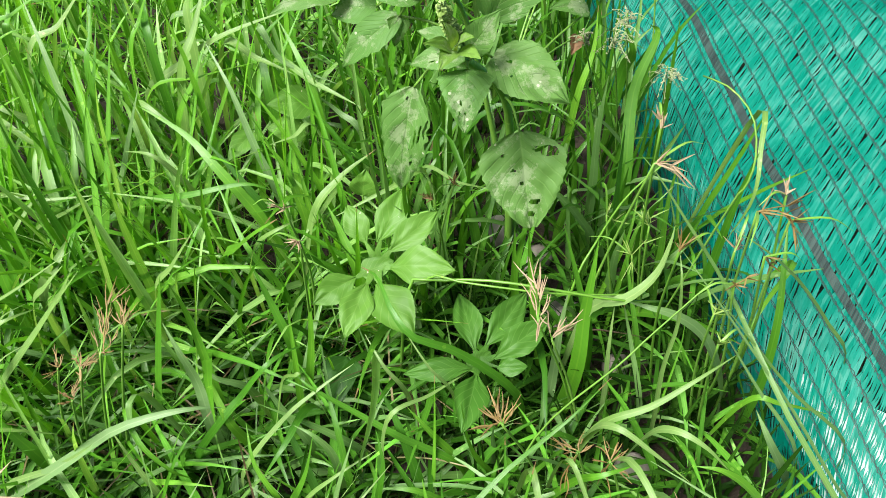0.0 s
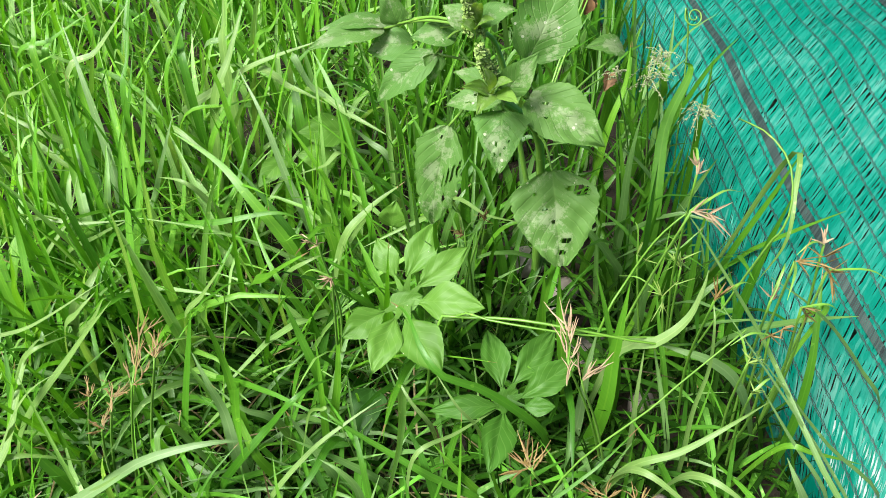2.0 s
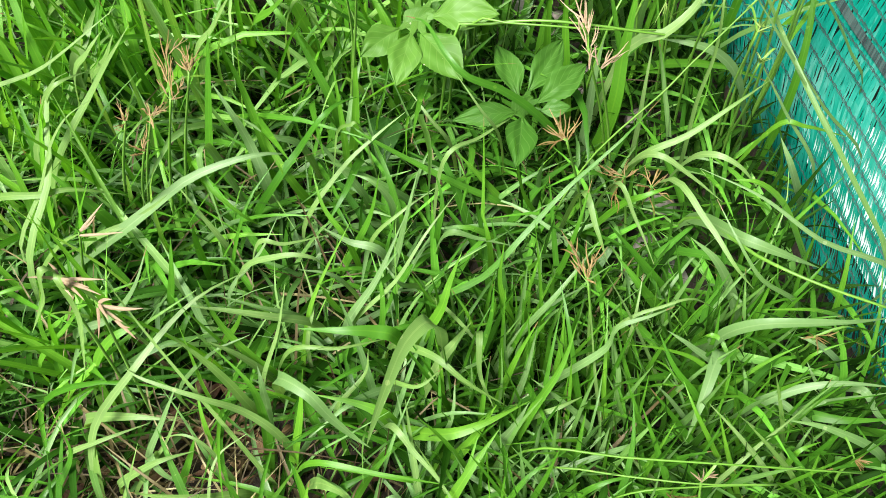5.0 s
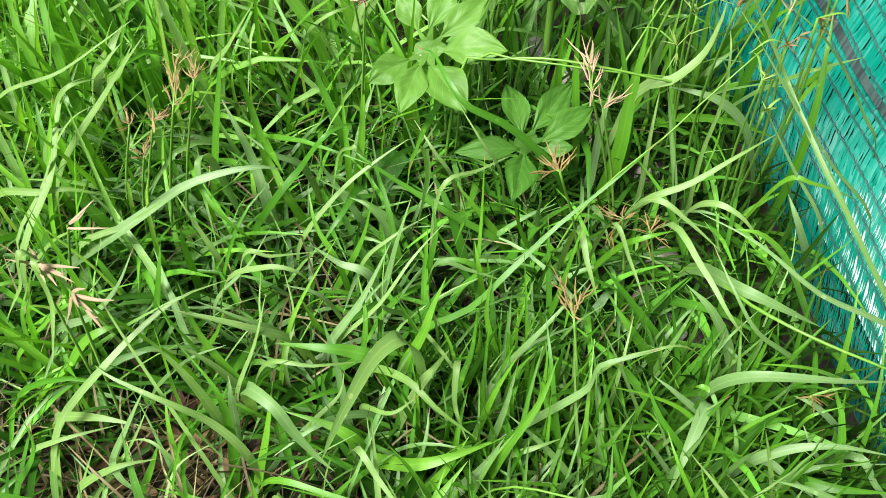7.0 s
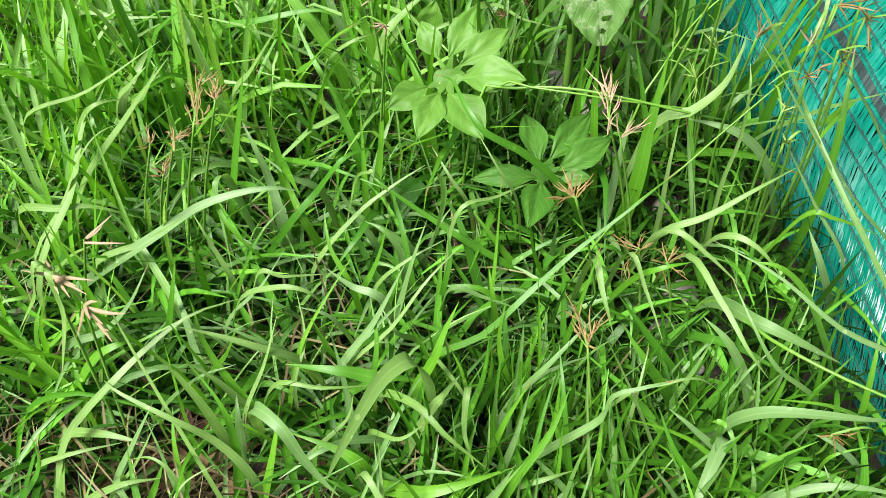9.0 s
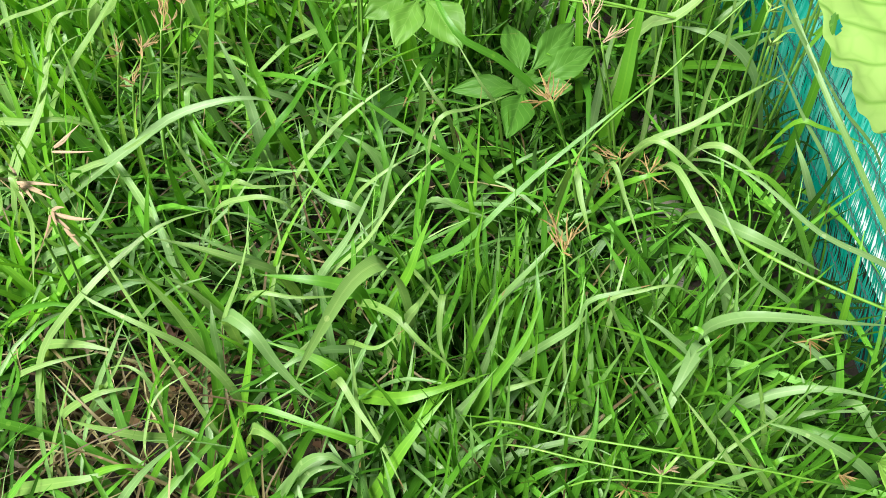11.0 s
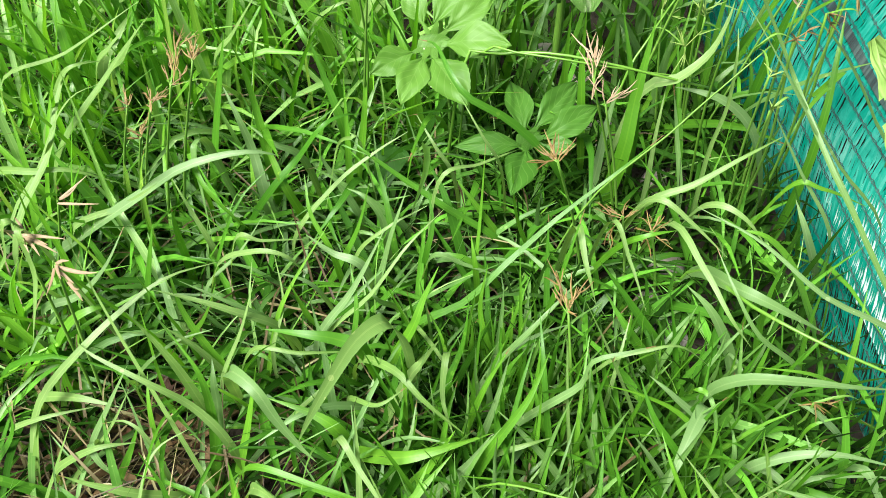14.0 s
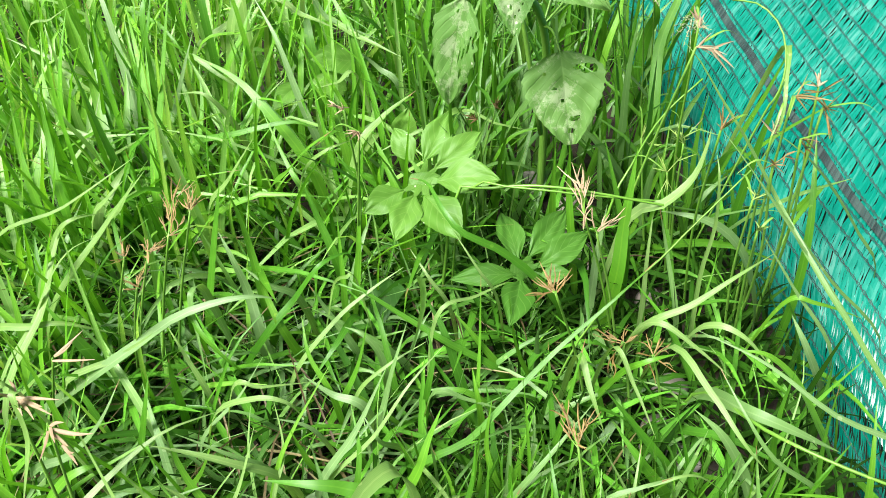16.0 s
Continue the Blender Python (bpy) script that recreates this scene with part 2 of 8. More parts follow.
# The two palest stops paint hazy sky reflection onto the teal tapes.
M_TAPE = simple("teal_tape", [(0.25, (0.006, 0.33, 0.235)), (0.45, (0.012, 0.43, 0.300)), (0.58, (0.05, 0.53, 0.400)), (0.72, (0.22, 0.70, 0.57)), (0.88, (0.46, 0.86, 0.74))], 10.0, 0.42, source="island", bump=0.1, trans=0.42, spec=0.3, blotch=0.74)
M_THREAD = simple("dark_thread", [(0.2, (0.022, 0.040, 0.040)), (0.8, (0.055, 0.085, 0.080))], 90.0, 0.5)
# White of the added sheet that stands in for glare on the net.
M_SHEET = simple("glare_sheet", [(0.2, (1.45, 1.52, 1.50)), (0.8, (1.75, 1.82, 1.80))], 14.0, 0.5, bump=0.2, trans=0.3)
M_SEAM = simple("seam_band", [(0.15, (0.008, 0.022, 0.021)), (0.5, (0.024, 0.052, 0.048)), (0.85, (0.07, 0.115, 0.10))], 60.0, 0.55, source="island")


# ---- mesh helpers ----
def spline(pts, n):
    """n + 1 points of a smooth curve through the given ones."""
    p = np.array(pts, float)
    p = np.vstack([2 * p[0] - p[1], p, 2 * p[-1] - p[-2]])
    k = len(p) - 3
    out = []
    for i in range(n + 1):
        s = min(i / n * k, k - 1e-9)
        j = int(s)
        f = s - j
        a, b, c, d = p[j:j + 4]
        out.append(0.5 * (2 * b + (c - a) * f + (2 * a - 5 * b + 4 * c - d) * f * f + (3 * b - a - 3 * c + d) * f ** 3))
    return np.array(out)


class Build:
    """Gathers vertices, faces and texture places of one mesh."""

    def __init__(self):
        self.v, self.f, self.uv, self.n = [], [], [], 0

    def add(self, verts, faces, uvs):
        self.v.append(np.asarray(verts, float))
        self.f.extend([[i + self.n for i in f] for f in faces])
        self.uv.append(np.asarray(uvs, float))
        self.n += len(verts)

    def mesh(self, name, mat, smooth=True):
        me = bpy.data.meshes.new(name)
        v, uv = np.vstack(self.v), np.vstack(self.uv)
        me.from_pydata(v.tolist(), [], self.f)
        lay = me.uv_layers.new(name="UVMap")
        idx = np.empty(len(me.loops), int)
        me.loops.foreach_get("vertex_index", idx)
        lay.data.foreach_set("uv", uv[idx].astype(np.float32).ravel())
        if smooth:
            me.polygons.foreach_set("use_smooth", np.ones(len(me.polygons), bool))
        me.materials.append(mat)
        me.update()
        return me


def part(name, build, mat, parent=None, label="", smooth=True):
    ob = new(name, build.mesh(name, mat, smooth))
    if parent is not None:
        ob.parent = parent
    if label:
        ob["label"] = label
    return ob


def thing(name, at, label, category, group=""):
    ob = new(name)
    ob.location = at
    ob.empty_display_size = 0.02
    return tagged(ob, label, category, group)


BLADE_FACES = {}


def blade_into(b, pts, width, fold=0.25, n=10, side=None, twist=0.0, root=0.45):
    """A grass blade along pts: widest past its foot, folded along the midrib, drawn out to a point."""
    c = spline(pts, n)
    t = np.gradient(c, axis=0)
    t /= np.linalg.norm(t, axis=1)[:, None] + 1e-9
    if side is None:
        h = c[-1] - c[0]
        side = np.array([-h[1], h[0], 0.0])
        if np.linalg.norm(side) < 1e-4:
            side = np.array([1.0, 0, 0])
    side = np.asarray(side, float) / np.linalg.norm(side)
    s = side - (t @ side)[:, None] * t
    s /= np.linalg.norm(s, axis=1)[:, None] + 1e-9
    up = np.cross(t, s)
    v = np.linspace(0, 1, n + 1)
    a = twist * v
    s, up = s * np.cos(a)[:, None] + up * np.sin(a)[:, None], up * np.cos(a)[:, None] - s * np.sin(a)[:, None]
    w = width * 0.5 * np.minimum(1, root + v * 2.6) * np.clip(1 - v ** 2.1, 0, 1) ** 1.05 + 0.00015
    d = (w * fold)[:, None] * up
    rows = np.stack([c - s * w[:, None] + d, c, c + s * w[:, None] + d], 1).reshape(-1, 3)
    if n not in BLADE_FACES:
        BLADE_FACES[n] = [[3 * i + j, 3 * i + j + 1, 3 * i + j + 4, 3 * i + j + 3] for i in range(n) for j in (0, 1)]
    uv = np.stack([np.tile([0, 0.5, 1.0], n + 1), np.repeat(v, 3)], 1)
    b.add(rows, BLADE_FACES[n], uv)


def tube_into(b, pts, r0, r1, n=10, k=6):
    c = spline(pts, n)
    t = np.gradient(c, axis=0)
    t /= np.linalg.norm(t, axis=1)[:, None] + 1e-9
    ref = np.array([0.3, 0.9, 0.2]) if abs(t[0][2]) > 0.7 else np.array([0, 0, 1.0])
    s = np.cross(t, ref)
    s /= np.linalg.norm(s, axis=1)[:, None] + 1e-9
    q = np.cross(t, s)
    verts, uvs = [], []
    for i in range(n + 1):
        r = r0 + (r1 - r0) * i / n
        for j in range(k):
            a = 2 * math.pi * j / k
            verts.append(c[i] + r * (math.cos(a) * s[i] + math.sin(a) * q[i]))
            uvs.append((j / k, i / n * 0.8))
    faces = [[i * k + j, i * k + (j + 1) % k, (i + 1) * k + (j + 1) % k, (i + 1) * k + j] for i in range(n) for j in range(k)]
    faces += [list(range(k))[::-1], [n * k + j for j in range(k)]]
    b.add(verts, faces, uvs)


# ---- ground ----
def ground_height(x, y):
    return 0.012 * noise.noise(Vector((x * 6, y * 6, 0.3))) + 0.006 * noise.noise(Vector((x * 19, y * 19, 1.3)))


gb = Build()
axis_x = np.concatenate([[-60, -12, -4, -2], np.linspace(-1.3, 1.3, 66), [2, 4, 12, 60]])
axis_y = np.concatenate([[-60, -12, -4, -1.2], np.linspace(-0.7, 2.2, 72), [3, 5, 12, 60]])
gv = [(x, y, ground_height(x, y) if abs(x) < 3 and abs(y) < 4 else 0.0) for y in axis_y for x in axis_x]
nx = len(axis_x)
gf = [[j * nx + i, j * nx + i + 1, (j + 1) * nx + i + 1, (j + 1) * nx + i] for j in range(len(axis_y) - 1) for i in range(nx - 1)]
gb.add(gv, gf, [(v[0], v[1]) for v in gv])
ground = tagged(part("ground", gb, M_SOIL), "dark soil under long grass", "ground", kind="structure")


# ---- the net: a sheet with lines along its length ----
NET = [(0.392, 0.0), (0.406, 0.055), (0.438, 0.095), (0.492, 0.122), (0.572, 0.150), (0.692, 0.188), (0.872, 0.24), (1.15, 0.33), (1.27, 0.32), (1.35, 0.20), (1.38, 0.0)]
net_curve = spline([(x, 0, z) for x, z in NET], 400)
net_len = np.concatenate([[0], np.cumsum(np.linalg.norm(np.diff(net_curve, axis=0), axis=1))])
PITCH = 0.0168
SLANT = 0.015


def net_point(s, y):
    x = np.interp(s, net_len, net_curve[:, 0])
    z = np.interp(s, net_len, net_curve[:, 2])
    w = min(1.0, s / 0.1)
    dx = 0.018 * noise.noise(Vector((s * 3, y * 2.2, 7.0))) * w
    dz = (0.022 * noise.noise(Vector((s * 4, y * 3.0, 2.0))) + 0.006 * noise.noise(Vector((s * 14, y * 9.0, 4.0)))) * w
    return np.array([x + dx, y, z + dz])


def build_net():
    net = thing("shade_net", (0.5, 0.5, 0.0), "teal woven plastic shade net with dark seams beside the grass", "netting")
    inv = Matrix.Translation((-0.5, -0.5, 0.0))
    rows = int(net_len[-1] / PITCH)
    seams = {8: 0.0085, 19: 0.0095, 30: 0.009}
    tapes = Build()
    y0, y1, step = -0.35, 1.75, 0.0026
    for r in range(rows):
        s0, s1 = r * PITCH, (r + 1) * PITCH
        y = y0
        while y < y1:
            loose = 0.42 + 0.6 * max(0.0, noise.noise(Vector((s0 * 9, y * 7, 3.0))))
            # Slits open wider at the near end so the added white sheet shows.
            near = min(1.0, max(0.0, (0.45 - y) / 0.10))
            loose += 0.55 * near
            end = step * 1.4
            mid = end if rng.random() > loose else step * rng.uniform(0.45 - 0.3 * near, 0.98 - 0.35 * near)
            sl = rng.normal(SLANT, 0.0014)
            lift = rng.normal(0, 0.0003)
            m = s0 + PITCH * rng.uniform(0.35, 0.65)
            w = (m - s0) / PITCH
            q = [net_point(s0, y), net_point(s0, y + end), net_point(m, y + mid + sl * w), net_point(m, y + sl * w), net_point(s1, y + end + sl), net_point(s1, y + sl)]
            q[2] = q[2] + np.array([0, 0, lift + 0.0004])
            q[3] = q[3] + np.array([0, 0, -lift])
            tapes.add(q, [[0, 1, 2, 3], [3, 2, 4, 5]], [(0, 0), (1, 0), (1, .5), (0, .5), (1, 1), (0, 1)])
            y += step * rng.uniform(0.85, 1.15)
    o = part("tape_weave", tapes, M_TAPE, net, "glossy translucent teal tapes", smooth=False)
    o.matrix_parent_inverse = inv
    tagged(o, kind="stuff")
    for r in range(rows + 1):
        th = Build()
        n = 420
        for k in (0, 1):
            pts = []
            for i in range(n + 1):
                y = y0 + (y1 - y0) * i / n
                p = net_point(r * PITCH, y)
                p = p + np.array([0.0011 * math.sin(i * 1.7 + k * math.pi) + rng.normal(0, 0.00012), 0, 0.0022 + 0.0005 * math.cos(i * 1.7 + k * math.pi)])
                pts.append(p)
            pts = np.array(pts)
            w = 0.00031
            verts = np.stack([pts + [-w, 0, 0], pts + [0, 0, w], pts + [w, 0, 0]], 1).reshape(-1, 3)
            faces = [[3 * i + j, 3 * i + j + 1, 3 * i + j + 4, 3 * i + j + 3] for i in range(n) for j in (0, 1)]
            th.add(verts, faces, np.zeros((len(verts), 2)))
        for i in range(300):
            y = y0 + (y1 - y0) * (i + rng.uniform(0, 0.5)) / 300
            a = r * PITCH - rng.uniform(0.0006, 0.0022)
            c = r * PITCH + rng.uniform(0.0006, 0.0026)
            dy = (c - a) / PITCH * SLANT
            q = [net_point(max(a, 0), y), net_point(max(a, 0), y + 0.0007), net_point(c, y + 0.0006 + dy), net_point(c, y + dy)]
            th.add([p + np.array([0, 0, 0.0021]) for p in q], [[0, 1, 2, 3]], [(0, 0)] * 4)
        o = part("chain_thread", th, M_THREAD, net)
        o.matrix_parent_inverse = inv
    for r, w in seams.items():
        sb = Build()
        m = 900
        for i in range(m):
            ya = y0 + (y1 - y0) * i / m
            yb = ya + (y1 - y0) / m * 0.88
            s0 = (r + 0.5) * PITCH - w / 2
            q = [net_point(s0, ya), net_point(s0, yb), net_point(s0 + w, yb + 0.008), net_point(s0 + w, ya + 0.008)]
            q = [p + np.array([0, 0, 0.0028]) for p in q]
            sb.add(q, [[0, 1, 2, 3]], [(0, 0)] * 4)
        o = part("seam_band", sb, M_SEAM, net, "dark grey stitched seam band", smooth=False)
        o.matrix_parent_inverse = inv


build_net()


def glare_sheet():
    """Thin white sheet added just under the near part of the net, for its glare."""
    b = Build()
    m, n = 26, 40
    verts, uvs = [], []
    for i in range(n + 1):
        for j in range(m + 1):
            s = 0.05 + 0.45 * j / m
            y = -0.30 + (0.73 + 0.03 * math.sin(j * 0.9)) * i / n
            p = net_point(s, y) + np.array([0.0, 0.0, -0.007 + 0.002 * noise.noise(Vector((s * 30, y * 30, 0)))])
            verts.append(p)
            uvs.append((j / m, i / n))
    faces = [[i * (m + 1) + j, i * (m + 1) + j + 1, (i + 1) * (m + 1) + j + 1, (i + 1) * (m + 1) + j] for i in range(n) for j in range(m)]
    b.add(verts, faces, uvs)
    tagged(part("plastic_sheet", b, M_SHEET), "added white sheet showing through the net as sky glare", "plastic sheet")


glare_sheet()


# ---- the grass that nobody could count ----
STONES = [(0.236, 0.658), (0.201, 0.701), (0.220, 0.619), (0.250, 0.580), (0.248, 0.373), (0.264, 0.352), (0.285, 0.520), (0.276, 0.422), (0.253, 0.577)]


def wild(count, where, length, width, lean, name, mat, label, n=7, base_z=0.0, tufts=False):
    """Blades at random feet: one mesh, or tufts of single blades where they can be told apart."""
    b = Build()
    cells = {}
    for _ in range(count):
        x, y = where()
        if mat is not M_DRY and ((x + 0.14) / 0.13) ** 2 + ((y - 0.235) / 0.06) ** 2 < 1 and rng.random() < 0.9:
            continue
        if any((x - a) ** 2 + (y + 0.02 - b) ** 2 < 0.0011 for a, b in STONES) and rng.random() < 0.85:
            continue
        L = rng.uniform(*length)
        az = rng.uniform(0, 2 * math.pi)
        le = rng.uniform(*lean)
        d = np.array([math.cos(az), math.sin(az), 0.0])
        z0 = ground_height(x, y) - 0.004 + base_z
        p0 = np.array([x, y, z0])
        up = np.array([0.0, 0.0, 1.0])
        bow = rng.uniform(0.0, 1.0) ** 2 * le
        p1 = p0 + d * L * 0.33 * le * 0.8 + up * L * 0.36 * (1.08 - 0.55 * le)
        p2 = p0 + d * L * 0.68 * le * 0.95 + up * L * 0.70 * (1.05 - 0.62 * le)
        p3 = p0 + d * L * 1.0 * (le + 0.1 * bow) + up * L * (1.02 - 0.72 * le - 0.38 * bow)
        if p3[2] < 0.006:
            p3[2] = 0.006
        j = rng.normal(0, L * 0.007, (2, 3))
        if p3[0] > 0.41 + max(0, p3[2] - 0.1) or x > 0.385:
            continue
        pts = [p0, p1 + j[0], p2 + j[1], p3]
        if tufts:
            key = (math.floor(x / 0.1), math.floor(y / 0.1))
            if key not in cells:
                cells[key] = thing(name, (key[0] * 0.1 + 0.05, key[1] * 0.1 + 0.05, 0.0), label, "grass tuft", "grass tufts")
            b = Build()
            at = np.array(cells[key].location)
            pts = [p - at for p in pts]
        blade_into(b, pts, rng.uniform(*width), rng.uniform(0.05, 0.5), n, twist=rng.normal(0, 0.7))
        if tufts:
            part("blade", b, mat, cells[key])
    if tufts:
        return None
    return tagged(part(name, b, mat), label, "grass", kind="stuff")


def box(x0, x1, y0, y1):
    return lambda: (rng.uniform(x0, x1), rng.uniform(y0, y1))


wild(2300, box(-0.55, 0.385, -0.12, 0.66), (0.06, 0.12), (0.0020, 0.0060), (0.45, 1.05), "under_grass", M_DEEP_SHADE, "dark green shaded grass deep in the field")
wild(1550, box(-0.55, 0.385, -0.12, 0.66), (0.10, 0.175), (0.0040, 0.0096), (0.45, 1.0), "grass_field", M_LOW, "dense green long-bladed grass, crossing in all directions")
wild(1500, box(-0.55, 0.385, -0.12, 0.62), (0.04, 0.12), (0.0016, 0.0046), (0.1, 1.1), "fine_grass", M_DEEP_SHADE, "fine thin green grass between the broad blades", 5)
wild(620, box(-0.5, 0.27, -0.05, 0.66), (0.09, 0.17), (0.0040, 0.0085), (0.50, 1.0), "broad_grass", M_FIELD, "broader light green grass blades over the fine grass", 9)
wild(1100, box(0.08, 0.38, 0.55, 1.6), (0.12, 0.26), (0.004, 0.011), (0.05, 0.7), "shady_grass", M_SHADE, "broad grass by the net, its green darkened for shade")
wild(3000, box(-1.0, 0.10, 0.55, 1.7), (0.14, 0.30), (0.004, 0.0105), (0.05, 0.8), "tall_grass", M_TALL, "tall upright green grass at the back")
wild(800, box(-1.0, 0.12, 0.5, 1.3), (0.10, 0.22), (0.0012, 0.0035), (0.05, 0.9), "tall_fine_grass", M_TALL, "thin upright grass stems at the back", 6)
wild(650, box(-0.65, 0.20, -0.15, 1.2), (0.05, 0.14), (0.001, 0.0035), (0.85, 1.2), "dry_thatch", M_DRY, "dry straw-coloured dead blades lying on the soil", 5)
wild(900, box(0.13, 0.365, 0.02, 0.62), (0.06, 0.13), (0.0026, 0.0062), (0.10, 0.7), "sedge_leaves", M_DEEP_SHADE, "dense upright dark green sedge leaves beside the net, darkened for shade")
wild(560, box(0.045, 0.300, 0.130, 0.330), (0.08, 0.155), (0.0020, 0.0050), (0.02, 0.38), "sedge_clump", M_FIELD, "clump of upright mid green sedge leaves", 8)
wild(430, box(-0.36, 0.0, 0.10, 0.32), (0.05, 0.13), (0.0008, 0.0022), (0.6, 1.1), "dry_strands", M_DRY, "thin dry straw strands in the bare patch", 6)
wild(130, box(-0.5, 0.20, 0.0, 0.7), (0.08, 0.16), (0.001, 0.003), (0.7, 1.05), "dead_stalks", M_DRY, "pale dead blades caught among the green grass", 6, base_z=0.02)
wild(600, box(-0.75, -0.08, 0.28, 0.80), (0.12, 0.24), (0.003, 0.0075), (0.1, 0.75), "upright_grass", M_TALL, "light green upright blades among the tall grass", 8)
wild(250, box(-0.45, 0.06, 0.12, 0.62), (0.10, 0.18), (0.0035, 0.0075), (0.50, 1.05), "grass_tuft", M_SILVER_ONE, "pale silvery green grass tuft arching over darker grass", 9, tufts=True)
wild(120, box(-0.05, 0.24, 0.05, 0.45), (0.10, 0.17), (0.003, 0.006), (0.45, 1.05), "grass_tuft", M_SILVER_ONE, "thin pale green grass tuft between brown-headed sedges", 9, tufts=True)
wild(300, box(-0.5, 0.22, 0.0, 0.66), (0.08, 0.17), (0.0008, 0.0024), (0.4, 1.05), "thin_strands", M_SILVER, "thin pale green grass strands crossing the field", 8)
wild(330, box(-0.5, 0.34, 0.0, 0.66), (0.08, 0.17), (0.0012, 0.0032), (0.3, 1.0), "thin_blades", M_TALL, "thin bright green grass blades", 8)
wild(130, box(-0.5, 0.02, -0.05, 0.45), (0.06, 0.16), (0.001, 0.0032), (0.75, 1.1), "straw_blades", M_DRY, "dry tan blades lying among the green grass", 6, base_z=0.012)


def meadow():
    """The same grass going on round the part beside the net."""
    b = Build()
    for _ in range(19000):
        x, y = rng.uniform(-2.8, 2.8), rng.uniform(-2.3, 3.3)
        if x * x + (y - 0.5) ** 2 > rng.uniform(1.9, 2.8) ** 2:
            continue
        if (-1.0 < x < 0.39 and 0.5 < y < 1.7) or (-0.62 < x < 0.39 and -0.15 < y < 0.7) or (0.36 < x < 1.42 and -0.4 < y < 1.8):
            continue
        L, az, le = rng.uniform(0.12, 0.28), rng.uniform(0, 6.28), rng.uniform(0.1, 0.9)
        d = np.array([math.cos(az), math.sin(az), 0.0])
        p0 = np.array([x, y, -0.004])
        p1 = p0 + d * L * 0.4 * le + np.array([0, 0, L * 0.55 * (1.05 - 0.5 * le)])
        p2 = p0 + d * L * le + np.array([0, 0, L * (1.0 - 0.75 * le)])
        blade_into(b, [p0, p1, p2], rng.uniform(0.012, 0.030), 0.3, 4, twist=rng.normal(0, 0.6))
    tagged(part("meadow_grass", b, M_FIELD), "green meadow grass round the net", "grass", kind="stuff")


meadow()


# ---- grass tufts with broad blades ----
def grass_tuft(x, y, label):
    return thing("grass_tuft", (x, y, 0.0), label, "grass", "grass tufts by the net")


def blade(tuft, tone, width, *pts):
    """One broad blade through its foot, bends and tip."""
    b = Build()
    c = np.array(pts) - np.array(tuft.location)
    narrow = tone == "s"
    if narrow:
        tube_into(b, c, width * 0.5, width * 0.3, 14, 5)
    else:
        h = c[-1] - c[1]
        rise = h[2]
        h[2] = min(h[2], 0.0) if np.hypot(h[0], h[1]) > 0.012 else rise
        side = np.cross(h, (-0.25, -0.42, 0.87))
        side = -side / (np.linalg.norm(side) + 1e-9) + rng.normal(0, 0.10, 3)
        blade_into(b, c, width * 1.12, rng.uniform(0.10, 0.35), 18, side=side, twist=rng.normal(0, 0.28), root=0.5)
    part("blade", b, TONES[tone], tuft)


tuft = grass_tuft(0.057, 0.203, "grass tuft with bluish sky sheen in its green, many arching broad blades")
blade(tuft, "s", 0.0019, (0.071, 0.215, -0.003), (0.099, 0.205, 0.090), (0.148, 0.186, 0.110), (0.207, 0.169, 0.120), (0.290, 0.152, 0.110))
blade(tuft, "s", 0.0016, (0.078, 0.205, -0.003), (0.106, 0.194, 0.080), (0.151, 0.176, 0.100), (0.192, 0.162, 0.110), (0.241, 0.156, 0.100))
blade(tuft, "b", 0.0055, (0.011, 0.168, -0.003), (0.027, 0.180, 0.040), (0.051, 0.197, 0.080), (0.064, 0.217, 0.100))
blade(tuft, "m", 0.0048, (0.095, 0.170, -0.003), (0.119, 0.175, 0.050), (0.138, 0.178, 0.080), (0.165, 0.180, 0.080))
blade(tuft, "m", 0.0041, (0.049, 0.161, -0.003), (0.070, 0.174, 0.050), (0.091, 0.188, 0.090), (0.119, 0.200, 0.090))
blade(tuft, "p", 0.0048, (0.021, 0.162, -0.003), (0.021, 0.192, 0.060), (0.021, 0.217, 0.090), (0.021, 0.238, 0.130))
blade(tuft, "b", 0.0088, (0.009, 0.164, -0.003), (0.030, 0.178, 0.050), (0.051, 0.194, 0.090), (0.077, 0.216, 0.110))
blade(tuft, "m", 0.0052, (0.058, 0.253, -0.003), (0.076, 0.278, 0.070), (0.088, 0.295, 0.100), (0.092, 0.310, 0.130))
tuft = grass_tuft(0.271, 0.158, "pale green grass tuft with many arching broad blades")
blade(tuft, "p", 0.0040, (0.279, 0.144, -0.003), (0.257, 0.163, 0.060), (0.230, 0.186, 0.100), (0.209, 0.207, 0.120))
blade(tuft, "b", 0.0040, (0.253, 0.149, -0.003), (0.236, 0.168, 0.050), (0.222, 0.183, 0.090), (0.213, 0.200, 0.120))
blade(tuft, "p", 0.0044, (0.295, 0.140, -0.003), (0.272, 0.160, 0.060), (0.251, 0.178, 0.090), (0.232, 0.195, 0.110))
blade(tuft, "p", 0.0042, (0.284, 0.160, -0.003), (0.275, 0.189, 0.060), (0.269, 0.209, 0.090), (0.263, 0.221, 0.110))
blade(tuft, "b", 0.0041, (0.246, 0.153, -0.003), (0.269, 0.172, 0.060), (0.274, 0.177, 0.080), (0.290, 0.180, 0.080))
tuft = grass_tuft(-0.043, 0.267, "pale green grass tuft with many arching broad blades")
blade(tuft, "b", 0.0038, (-0.061, 0.299, -0.003), (-0.041, 0.321, 0.080), (-0.028, 0.335, 0.110), (0.002, 0.360, 0.150))
